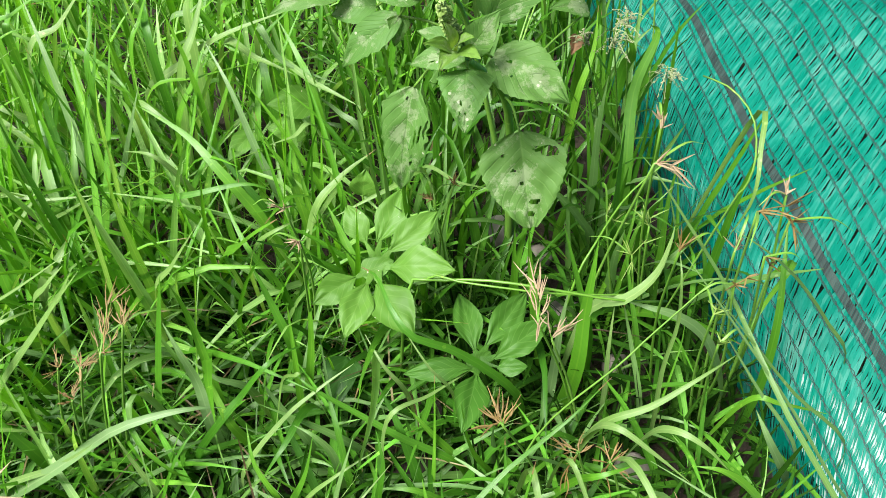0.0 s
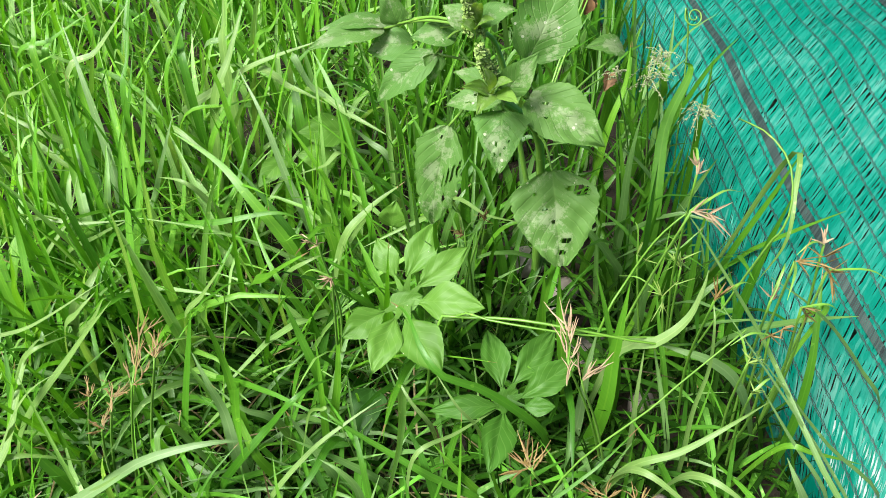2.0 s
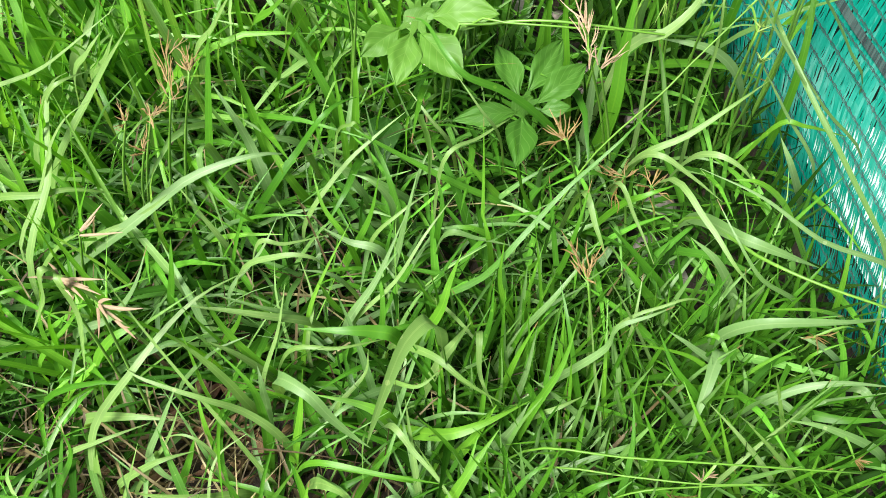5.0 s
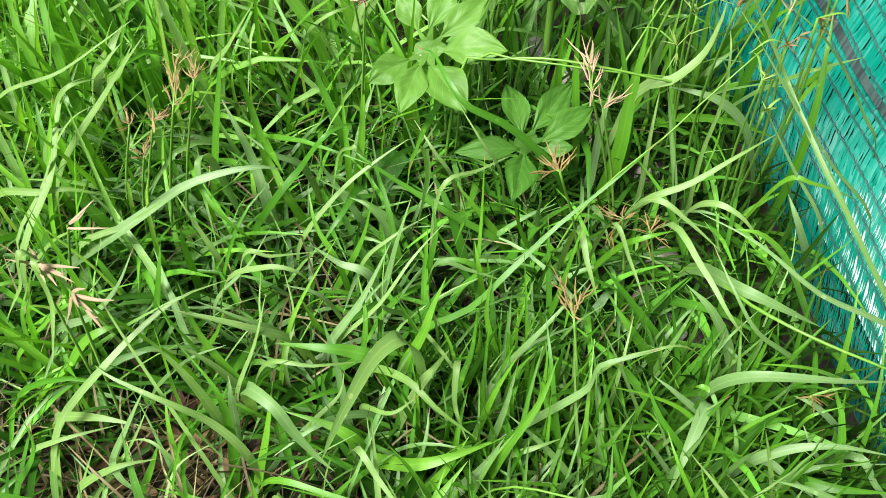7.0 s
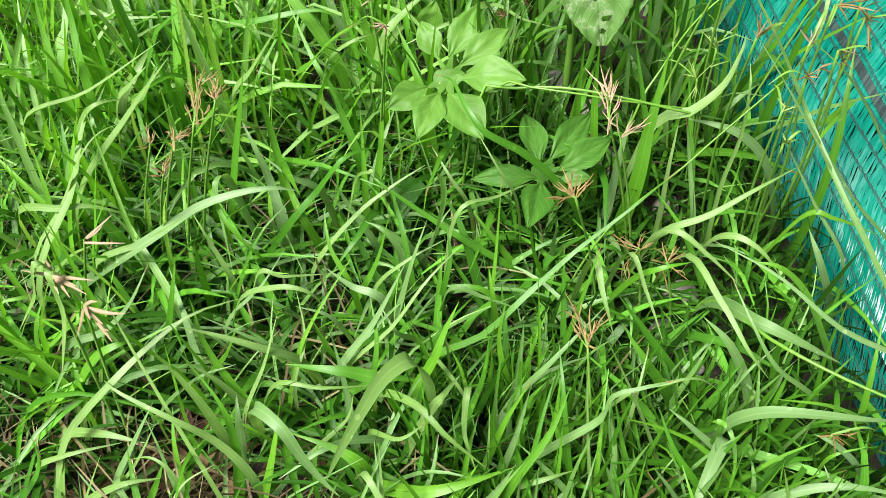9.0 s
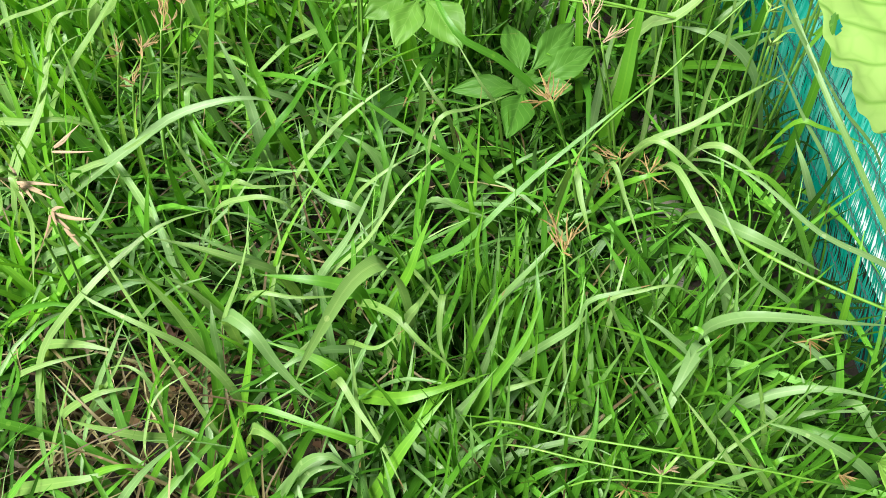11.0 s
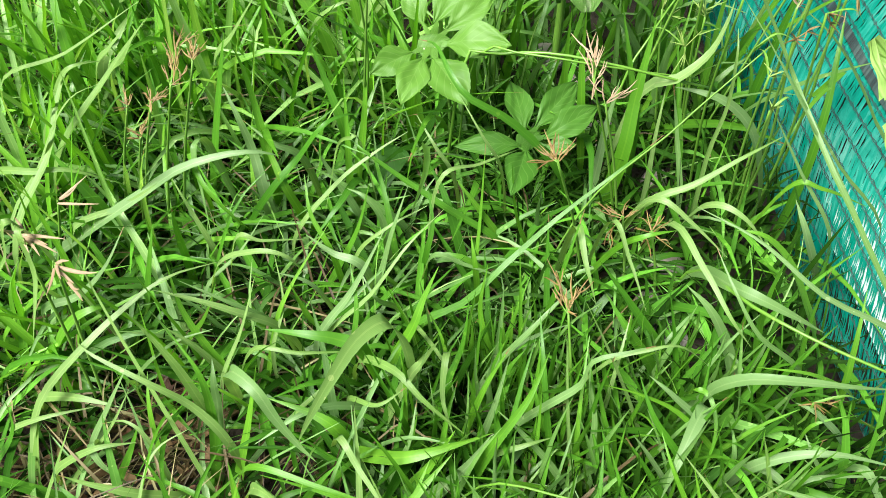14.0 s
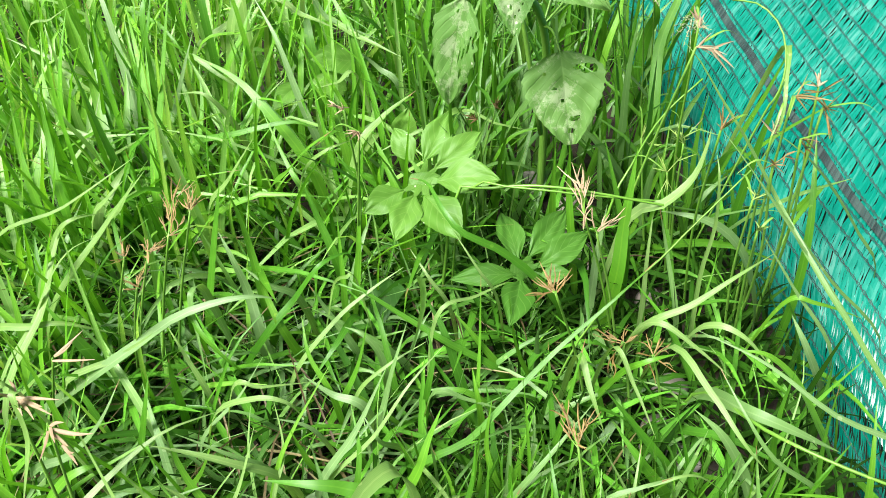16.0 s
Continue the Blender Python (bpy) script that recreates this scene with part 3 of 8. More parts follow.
blade(tuft, "p", 0.0034, (-0.083, 0.307, -0.003), (-0.053, 0.300, 0.090), (-0.019, 0.292, 0.100), (0.017, 0.298, 0.090))
blade(tuft, "p", 0.0040, (-0.008, 0.258, -0.003), (0.009, 0.233, 0.100), (0.022, 0.213, 0.100), (0.035, 0.195, 0.090), (0.049, 0.171, 0.070))
blade(tuft, "p", 0.0081, (0.021, 0.265, -0.003), (0.049, 0.277, 0.080), (0.061, 0.283, 0.100), (0.072, 0.287, 0.120))
tuft = grass_tuft(0.364, 0.201, "grass tuft with bluish sky sheen in its green, many arching broad blades")
blade(tuft, "u", 0.0032, (0.385, 0.254, -0.003), (0.385, 0.279, 0.090), (0.350, 0.328, 0.150), (0.328, 0.366, 0.180), (0.316, 0.414, 0.200), (0.304, 0.437, 0.220), (0.284, 0.449, 0.250), (0.269, 0.463, 0.270), (0.255, 0.473, 0.290), (0.245, 0.483, 0.300))
blade(tuft, "u", 0.0069, (0.366, 0.221, -0.003), (0.338, 0.232, 0.060), (0.312, 0.242, 0.090), (0.300, 0.251, 0.090))
blade(tuft, "u", 0.0067, (0.359, 0.155, -0.003), (0.331, 0.166, 0.070), (0.289, 0.183, 0.100), (0.262, 0.194, 0.100))
blade(tuft, "m", 0.0033, (0.347, 0.193, -0.003), (0.349, 0.222, 0.060), (0.351, 0.245, 0.100), (0.356, 0.279, 0.130))
tuft = grass_tuft(-0.258, 0.550, "bright green grass tuft with many arching broad blades")
blade(tuft, "b", 0.0079, (-0.286, 0.530, -0.003), (-0.260, 0.546, 0.120), (-0.248, 0.553, 0.160), (-0.228, 0.554, 0.220))
blade(tuft, "p", 0.0084, (-0.235, 0.551, -0.003), (-0.205, 0.549, 0.120), (-0.184, 0.548, 0.150), (-0.170, 0.560, 0.160))
blade(tuft, "b", 0.0077, (-0.233, 0.553, -0.003), (-0.238, 0.582, 0.120), (-0.242, 0.613, 0.170), (-0.241, 0.628, 0.210))
blade(tuft, "b", 0.0068, (-0.257, 0.564, -0.003), (-0.265, 0.593, 0.120), (-0.270, 0.613, 0.160), (-0.270, 0.628, 0.190))
tuft = grass_tuft(-0.265, 0.426, "pale green grass tuft with many arching broad blades")
blade(tuft, "p", 0.0077, (-0.249, 0.452, -0.003), (-0.223, 0.468, 0.100), (-0.171, 0.502, 0.160), (-0.133, 0.516, 0.200))
blade(tuft, "p", 0.0064, (-0.254, 0.374, -0.003), (-0.239, 0.400, 0.090), (-0.212, 0.445, 0.130), (-0.208, 0.484, 0.150), (-0.203, 0.510, 0.160), (-0.194, 0.533, 0.150))
blade(tuft, "p", 0.0079, (-0.262, 0.373, -0.003), (-0.235, 0.387, 0.080), (-0.210, 0.399, 0.110), (-0.183, 0.396, 0.130))
tuft = grass_tuft(0.194, 0.454, "bright green grass tuft with many arching broad blades")
blade(tuft, "b", 0.0065, (0.214, 0.505, -0.003), (0.203, 0.533, 0.100), (0.199, 0.541, 0.140), (0.193, 0.534, 0.190))
blade(tuft, "s", 0.0020, (0.161, 0.410, -0.003), (0.190, 0.416, 0.100), (0.239, 0.426, 0.160), (0.258, 0.433, 0.180), (0.297, 0.446, 0.220))
blade(tuft, "b", 0.0044, (0.176, 0.413, -0.003), (0.146, 0.410, 0.060), (0.134, 0.409, 0.100), (0.129, 0.420, 0.140))
blade(tuft, "s", 0.0027, (0.213, 0.512, -0.003), (0.235, 0.532, 0.120), (0.253, 0.549, 0.150), (0.275, 0.560, 0.190), (0.306, 0.568, 0.220))
blade(tuft, "b", 0.0056, (0.179, 0.392, -0.003), (0.204, 0.376, 0.090), (0.219, 0.366, 0.120), (0.243, 0.371, 0.120))
blade(tuft, "p", 0.0045, (0.229, 0.406, -0.003), (0.237, 0.377, 0.120), (0.249, 0.330, 0.130), (0.261, 0.298, 0.120), (0.278, 0.287, 0.100))
tuft = grass_tuft(0.311, 0.618, "bright green grass tuft with many arching broad blades")
blade(tuft, "m", 0.0121, (0.317, 0.656, -0.003), (0.323, 0.685, 0.090), (0.332, 0.732, 0.160), (0.352, 0.753, 0.210), (0.343, 0.757, 0.220))
blade(tuft, "b", 0.0040, (0.277, 0.546, -0.003), (0.293, 0.571, 0.090), (0.305, 0.588, 0.130), (0.331, 0.599, 0.160))
blade(tuft, "b", 0.0039, (0.257, 0.558, -0.003), (0.283, 0.572, 0.090), (0.292, 0.576, 0.130), (0.302, 0.600, 0.160))
blade(tuft, "m", 0.0030, (0.264, 0.614, -0.003), (0.289, 0.599, 0.120), (0.312, 0.585, 0.140), (0.335, 0.573, 0.130))
blade(tuft, "p", 0.0042, (0.385, 0.664, -0.003), (0.405, 0.636, 0.200), (0.390, 0.587, 0.200), (0.384, 0.565, 0.170), (0.375, 0.566, 0.120))
blade(tuft, "b", 0.0045, (0.385, 0.560, -0.003), (0.423, 0.538, 0.120), (0.376, 0.488, 0.130), (0.355, 0.467, 0.100))
blade(tuft, "s", 0.0020, (0.313, 0.539, -0.003), (0.339, 0.525, 0.200), (0.345, 0.522, 0.230), (0.349, 0.530, 0.250), (0.348, 0.549, 0.270), (0.337, 0.570, 0.280), (0.330, 0.601, 0.270))
tuft = grass_tuft(-0.075, 0.201, "bright green grass tuft with many arching broad blades")
blade(tuft, "m", 0.0066, (-0.087, 0.229, -0.003), (-0.079, 0.253, 0.050), (-0.076, 0.262, 0.080), (-0.076, 0.270, 0.120), (-0.096, 0.292, 0.140))
blade(tuft, "m", 0.0063, (-0.075, 0.194, -0.003), (-0.051, 0.199, 0.050), (-0.024, 0.205, 0.080), (-0.002, 0.211, 0.080))
blade(tuft, "u", 0.0060, (-0.048, 0.170, -0.003), (-0.019, 0.177, 0.060), (-0.004, 0.180, 0.090), (0.015, 0.182, 0.090))
blade(tuft, "m", 0.0040, (-0.091, 0.162, -0.003), (-0.092, 0.187, 0.050), (-0.092, 0.206, 0.090), (-0.101, 0.219, 0.120))
blade(tuft, "b", 0.0066, (-0.106, 0.184, -0.003), (-0.081, 0.187, 0.050), (-0.054, 0.190, 0.090), (-0.042, 0.202, 0.120))
blade(tuft, "u", 0.0065, (-0.084, 0.235, -0.003), (-0.074, 0.264, 0.070), (-0.071, 0.271, 0.100), (-0.072, 0.284, 0.110))
blade(tuft, "b", 0.0040, (-0.074, 0.230, -0.003), (-0.045, 0.220, 0.090), (-0.001, 0.203, 0.100), (0.039, 0.192, 0.090))
blade(tuft, "b", 0.0075, (-0.047, 0.158, -0.003), (-0.049, 0.183, 0.050), (-0.051, 0.200, 0.080), (-0.052, 0.214, 0.110))
blade(tuft, "b", 0.0047, (-0.098, 0.176, -0.003), (-0.073, 0.182, 0.050), (-0.062, 0.185, 0.080), (-0.057, 0.190, 0.090))
blade(tuft, "u", 0.0065, (-0.055, 0.173, -0.003), (-0.025, 0.178, 0.060), (-0.008, 0.181, 0.100), (0.008, 0.181, 0.110), (0.023, 0.174, 0.090))
blade(tuft, "p", 0.0070, (-0.066, 0.225, -0.003), (-0.042, 0.207, 0.090), (-0.026, 0.196, 0.100), (-0.023, 0.192, 0.080))
tuft = grass_tuft(0.348, 0.314, "mid green grass tuft with many arching broad blades")
blade(tuft, "m", 0.0056, (0.321, 0.286, -0.003), (0.303, 0.310, 0.060), (0.296, 0.319, 0.110), (0.300, 0.329, 0.150))
blade(tuft, "m", 0.0040, (0.347, 0.274, -0.003), (0.332, 0.294, 0.050), (0.324, 0.305, 0.100), (0.321, 0.314, 0.150))
tuft = grass_tuft(-0.325, 0.810, "pale green grass tuft with few arching blades")
blade(tuft, "p", 0.0102, (-0.287, 0.814, -0.003), (-0.259, 0.824, 0.180), (-0.223, 0.836, 0.210), (-0.184, 0.855, 0.250))
blade(tuft, "b", 0.0051, (-0.327, 0.798, -0.003), (-0.305, 0.817, 0.180), (-0.283, 0.836, 0.200), (-0.252, 0.838, 0.210))
blade(tuft, "b", 0.0079, (-0.342, 0.843, -0.003), (-0.312, 0.843, 0.190), (-0.266, 0.844, 0.220), (-0.225, 0.860, 0.240))
blade(tuft, "p", 0.0067, (-0.343, 0.785, -0.003), (-0.315, 0.793, 0.170), (-0.287, 0.801, 0.190), (-0.265, 0.814, 0.200))
tuft = grass_tuft(-0.087, 0.444, "pale green grass tuft with many arching broad blades")
blade(tuft, "p", 0.0039, (-0.096, 0.377, -0.003), (-0.067, 0.369, 0.120), (-0.045, 0.362, 0.130), (-0.012, 0.371, 0.120))
tuft = grass_tuft(0.253, 0.256, "mid green grass tuft with many arching broad blades")
blade(tuft, "p", 0.0031, (0.225, 0.241, -0.003), (0.207, 0.258, 0.050), (0.185, 0.280, 0.100), (0.164, 0.299, 0.140))
tuft = grass_tuft(-0.192, 0.648, "bright green grass tuft with many arching broad blades")
blade(tuft, "b", 0.0099, (-0.218, 0.656, -0.003), (-0.228, 0.685, 0.090), (-0.243, 0.732, 0.130), (-0.250, 0.761, 0.170), (-0.272, 0.803, 0.220))
blade(tuft, "b", 0.0097, (-0.264, 0.650, -0.003), (-0.269, 0.680, 0.090), (-0.276, 0.715, 0.140), (-0.280, 0.729, 0.180))
tuft = grass_tuft(0.005, 0.582, "bright green grass tuft with many arching broad blades")
blade(tuft, "m", 0.0063, (0.028, 0.490, -0.003), (0.015, 0.463, 0.080), (-0.002, 0.426, 0.090), (-0.022, 0.409, 0.070))
blade(tuft, "b", 0.0102, (-0.007, 0.636, -0.003), (-0.030, 0.655, 0.090), (-0.067, 0.684, 0.140), (-0.098, 0.716, 0.160), (-0.145, 0.752, 0.170))
blade(tuft, "b", 0.0079, (0.020, 0.631, -0.003), (0.006, 0.658, 0.100), (-0.006, 0.680, 0.140), (-0.025, 0.693, 0.170))
blade(tuft, "p", 0.0099, (-0.009, 0.624, -0.003), (0.016, 0.642, 0.110), (0.044, 0.661, 0.140), (0.078, 0.674, 0.160))
blade(tuft, "b", 0.0089, (0.070, 0.552, -0.003), (0.056, 0.578, 0.100), (0.045, 0.600, 0.130), (0.034, 0.619, 0.150))
blade(tuft, "b", 0.0071, (0.007, 0.568, -0.003), (-0.016, 0.587, 0.080), (-0.041, 0.608, 0.120), (-0.069, 0.670, 0.150))
tuft = grass_tuft(0.006, 0.355, "pale green grass tuft with many arching broad blades")
blade(tuft, "b", 0.0081, (0.013, 0.348, -0.003), (-0.015, 0.338, 0.060), (-0.022, 0.336, 0.090), (-0.026, 0.334, 0.120))
blade(tuft, "m", 0.0068, (-0.030, 0.388, -0.003), (-0.001, 0.393, 0.060), (0.016, 0.396, 0.100), (0.027, 0.406, 0.140))
blade(tuft, "u", 0.0058, (0.006, 0.356, -0.003), (0.031, 0.374, 0.070), (0.041, 0.381, 0.110), (0.054, 0.401, 0.140))
tuft = grass_tuft(0.290, 0.422, "bright green grass tuft with many arching broad blades")
blade(tuft, "m", 0.0047, (0.294, 0.472, -0.003), (0.289, 0.501, 0.070), (0.284, 0.531, 0.110), (0.278, 0.563, 0.160))
tuft = grass_tuft(-0.174, 0.366, "bright green grass tuft with many arching broad blades")
blade(tuft, "p", 0.0046, (-0.111, 0.371, -0.003), (-0.083, 0.362, 0.100), (-0.051, 0.353, 0.130), (-0.029, 0.349, 0.130), (-0.018, 0.348, 0.110))
tuft = grass_tuft(-0.257, 0.749, "pale green grass tuft with few arching blades")
blade(tuft, "b", 0.0078, (-0.275, 0.785, -0.003), (-0.276, 0.815, 0.200), (-0.277, 0.838, 0.230), (-0.278, 0.872, 0.260))
blade(tuft, "m", 0.0068, (-0.207, 0.766, -0.003), (-0.198, 0.795, 0.170), (-0.190, 0.823, 0.210), (-0.187, 0.873, 0.250))
tuft = grass_tuft(0.133, 0.595, "grass tuft with bluish sky sheen in its green, many arching broad blades")
blade(tuft, "b", 0.0076, (0.120, 0.664, -0.003), (0.150, 0.661, 0.070), (0.170, 0.659, 0.110), (0.208, 0.662, 0.120))
tuft = grass_tuft(0.155, 0.193, "mid green grass tuft with many arching broad blades")
blade(tuft, "s", 0.0016, (0.122, 0.172, -0.003), (0.152, 0.169, 0.080), (0.197, 0.164, 0.090), (0.246, 0.157, 0.090))
blade(tuft, "m", 0.0049, (0.145, 0.147, -0.003), (0.154, 0.171, 0.050), (0.165, 0.197, 0.080), (0.169, 0.222, 0.100))
tuft = grass_tuft(-0.191, 0.243, "pale green grass tuft with many arching broad blades")
blade(tuft, "b", 0.0048, (-0.177, 0.192, -0.003), (-0.147, 0.191, 0.060), (-0.123, 0.191, 0.080), (-0.107, 0.193, 0.070))
blade(tuft, "p", 0.0034, (-0.199, 0.195, -0.003), (-0.180, 0.211, 0.050), (-0.160, 0.227, 0.090), (-0.144, 0.242, 0.120))
tuft = grass_tuft(0.014, 0.742, "pale green grass tuft with many arching broad blades")
blade(tuft, "p", 0.0043, (0.096, 0.708, -0.003), (0.118, 0.688, 0.120), (0.153, 0.655, 0.130), (0.190, 0.652, 0.120))
blade(tuft, "p", 0.0064, (-0.068, 0.681, -0.003), (-0.097, 0.685, 0.110), (-0.109, 0.687, 0.140), (-0.125, 0.689, 0.160), (-0.154, 0.709, 0.150))
blade(tuft, "m", 0.0094, (-0.022, 0.766, -0.003), (-0.028, 0.795, 0.140), (-0.037, 0.839, 0.180), (-0.051, 0.856, 0.210))
blade(tuft, "b", 0.0080, (0.032, 0.741, -0.003), (0.021, 0.769, 0.150), (0.006, 0.805, 0.180), (-0.011, 0.838, 0.200))
blade(tuft, "p", 0.0065, (0.040, 0.760, -0.003), (0.021, 0.736, 0.140), (0.001, 0.713, 0.150), (-0.025, 0.702, 0.150))
blade(tuft, "m", 0.0069, (0.098, 0.765, -0.003), (0.072, 0.779, 0.140), (0.056, 0.787, 0.170), (0.052, 0.797, 0.190))
tuft = grass_tuft(0.211, 0.195, "mid green grass tuft with many arching broad blades")
blade(tuft, "m", 0.0051, (0.251, 0.205, -0.003), (0.228, 0.225, 0.060), (0.207, 0.243, 0.090), (0.197, 0.263, 0.110))
blade(tuft, "p", 0.0027, (0.196, 0.156, -0.003), (0.222, 0.171, 0.070), (0.242, 0.182, 0.090), (0.261, 0.191, 0.100), (0.282, 0.201, 0.100))
blade(tuft, "m", 0.0055, (0.199, 0.147, -0.003), (0.190, 0.170, 0.050), (0.181, 0.193, 0.080), (0.170, 0.217, 0.110))
tuft = grass_tuft(0.136, 0.311, "mid green grass tuft with many arching broad blades")
blade(tuft, "p", 0.0023, (0.149, 0.281, -0.003), (0.179, 0.281, 0.090), (0.206, 0.281, 0.110), (0.228, 0.283, 0.110), (0.255, 0.285, 0.080))
blade(tuft, "m", 0.0049, (0.129, 0.340, -0.003), (0.154, 0.346, 0.050), (0.161, 0.348, 0.110), (0.172, 0.367, 0.150))
blade(tuft, "u", 0.0053, (0.082, 0.279, -0.003), (0.109, 0.291, 0.070), (0.137, 0.303, 0.110), (0.171, 0.329, 0.130))
tuft = grass_tuft(-0.126, 0.782, "pale green grass tuft with many arching broad blades")
blade(tuft, "p", 0.0101, (-0.131, 0.771, -0.003), (-0.111, 0.793, 0.160), (-0.089, 0.816, 0.210), (-0.071, 0.847, 0.250))
blade(tuft, "p", 0.0092, (-0.097, 0.834, -0.003), (-0.070, 0.821, 0.180), (-0.034, 0.803, 0.180), (0.003, 0.786, 0.170))
blade(tuft, "b", 0.0057, (-0.177, 0.789, -0.003), (-0.147, 0.790, 0.150), (-0.091, 0.792, 0.170), (-0.031, 0.798, 0.180))
blade(tuft, "m", 0.0081, (-0.134, 0.796, -0.003), (-0.140, 0.826, 0.180), (-0.147, 0.863, 0.210), (-0.149, 0.882, 0.250))
blade(tuft, "p", 0.0101, (-0.098, 0.793, -0.003), (-0.096, 0.823, 0.200), (-0.094, 0.847, 0.230), (-0.092, 0.870, 0.260))
blade(tuft, "b", 0.0080, (-0.088, 0.810, -0.003), (-0.067, 0.831, 0.200), (-0.049, 0.850, 0.220), (-0.028, 0.861, 0.250))
blade(tuft, "b", 0.0069, (-0.181, 0.799, -0.003), (-0.162, 0.822, 0.170), (-0.146, 0.841, 0.210), (-0.129, 0.853, 0.240))
tuft = grass_tuft(-0.248, 0.335, "bright green grass tuft with a few long arching blades")
blade(tuft, "b", 0.0054, (-0.248, 0.335, -0.003), (-0.239, 0.332, 0.060), (-0.201, 0.343, 0.100), (-0.181, 0.357, 0.120))
tuft = grass_tuft(-0.259, 0.436, "pale green grass tuft with many long crossing blades")
blade(tuft, "u", 0.0095, (-0.246, 0.418, -0.003), (-0.240, 0.414, 0.040), (-0.206, 0.415, 0.070), (-0.171, 0.411, 0.100), (-0.140, 0.416, 0.120), (-0.109, 0.421, 0.140), (-0.077, 0.424, 0.150), (-0.053, 0.427, 0.150), (-0.037, 0.432, 0.140))
blade(tuft, "p", 0.0047, (-0.261, 0.421, -0.003), (-0.252, 0.420, 0.080), (-0.222, 0.444, 0.120), (-0.203, 0.459, 0.150), (-0.184, 0.466, 0.170), (-0.168, 0.480, 0.170))
blade(tuft, "b", 0.0082, (-0.250, 0.439, -0.003), (-0.249, 0.441, 0.050), (-0.246, 0.465, 0.100), (-0.249, 0.487, 0.140))
blade(tuft, "p", 0.0057, (-0.279, 0.467, -0.003), (-0.267, 0.454, 0.100), (-0.223, 0.441, 0.120), (-0.199, 0.442, 0.120), (-0.168, 0.446, 0.100))
tuft = grass_tuft(-0.266, 0.542, "pale green grass tuft with many long crossing blades")
blade(tuft, "p", 0.0040, (-0.292, 0.548, -0.003), (-0.280, 0.537, 0.120), (-0.210, 0.529, 0.160), (-0.143, 0.536, 0.200))
blade(tuft, "p", 0.0068, (-0.253, 0.499, -0.003), (-0.241, 0.492, 0.090), (-0.222, 0.496, 0.130), (-0.205, 0.499, 0.160), (-0.191, 0.501, 0.170), (-0.177, 0.519, 0.160))
blade(tuft, "m", 0.0106, (-0.249, 0.489, -0.003), (-0.247, 0.492, 0.060), (-0.243, 0.508, 0.100), (-0.246, 0.537, 0.130))
blade(tuft, "b", 0.0087, (-0.270, 0.575, -0.003), (-0.258, 0.569, 0.080), (-0.236, 0.572, 0.140), (-0.212, 0.566, 0.200))
blade(tuft, "b", 0.0071, (-0.265, 0.599, -0.003), (-0.253, 0.586, 0.120), (-0.241, 0.583, 0.160), (-0.231, 0.582, 0.190))
tuft = grass_tuft(-0.283, 0.658, "pale green grass tuft with many long crossing blades")
blade(tuft, "p", 0.0071, (-0.269, 0.684, -0.003), (-0.257, 0.676, 0.080), (-0.213, 0.676, 0.110), (-0.183, 0.686, 0.120))
blade(tuft, "p", 0.0053, (-0.288, 0.699, -0.003), (-0.276, 0.686, 0.120), (-0.225, 0.672, 0.130), (-0.177, 0.673, 0.130))
blade(tuft, "p", 0.0047, (-0.276, 0.655, -0.003), (-0.267, 0.653, 0.090), (-0.236, 0.677, 0.130), (-0.224, 0.704, 0.160))
blade(tuft, "b", 0.0087, (-0.294, 0.626, -0.003), (-0.291, 0.630, 0.080), (-0.277, 0.684, 0.140), (-0.290, 0.775, 0.190))
blade(tuft, "b", 0.0093, (-0.287, 0.626, -0.003), (-0.290, 0.630, 0.080), (-0.298, 0.659, 0.120), (-0.307, 0.694, 0.150))
tuft = grass_tuft(-0.276, 0.787, "pale green grass tuft with a few long arching blades")
blade(tuft, "p", 0.0076, (-0.305, 0.792, -0.003), (-0.295, 0.775, 0.140), (-0.257, 0.748, 0.140), (-0.234, 0.741, 0.120))
blade(tuft, "b", 0.0108, (-0.280, 0.746, -0.003), (-0.283, 0.748, 0.100), (-0.288, 0.769, 0.140), (-0.302, 0.814, 0.180))
blade(tuft, "p", 0.0097, (-0.243, 0.824, -0.003), (-0.254, 0.809, 0.100), (-0.286, 0.795, 0.140), (-0.354, 0.828, 0.160))
tuft = grass_tuft(-0.276, 0.866, "bright green grass tuft with a few long arching blades")
blade(tuft, "b", 0.0051, (-0.266, 0.887, -0.003), (-0.256, 0.870, 0.160), (-0.200, 0.832, 0.170), (-0.173, 0.804, 0.160), (-0.162, 0.794, 0.140))
blade(tuft, "b", 0.0088, (-0.286, 0.845, -0.003), (-0.282, 0.846, 0.180), (-0.278, 0.859, 0.210), (-0.283, 0.884, 0.220))
tuft = grass_tuft(-0.155, 0.212, "pale green grass tuft with many long crossing blades")
blade(tuft, "m", 0.0067, (-0.148, 0.233, -0.003), (-0.145, 0.233, 0.030), (-0.130, 0.246, 0.060), (-0.121, 0.254, 0.080))
blade(tuft, "p", 0.0029, (-0.180, 0.239, -0.003), (-0.176, 0.238, 0.030), (-0.143, 0.257, 0.070), (-0.128, 0.275, 0.090))
blade(tuft, "m", 0.0066, (-0.133, 0.204, -0.003), (-0.138, 0.203, 0.040), (-0.153, 0.211, 0.060), (-0.171, 0.224, 0.070))
blade(tuft, "p", 0.0080, (-0.217, 0.198, -0.003), (-0.213, 0.194, 0.030), (-0.169, 0.189, 0.060), (-0.144, 0.188, 0.070), (-0.124, 0.194, 0.070))
blade(tuft, "b", 0.0071, (-0.128, 0.190, -0.003), (-0.125, 0.189, 0.020), (-0.105, 0.198, 0.060), (-0.083, 0.208, 0.080))
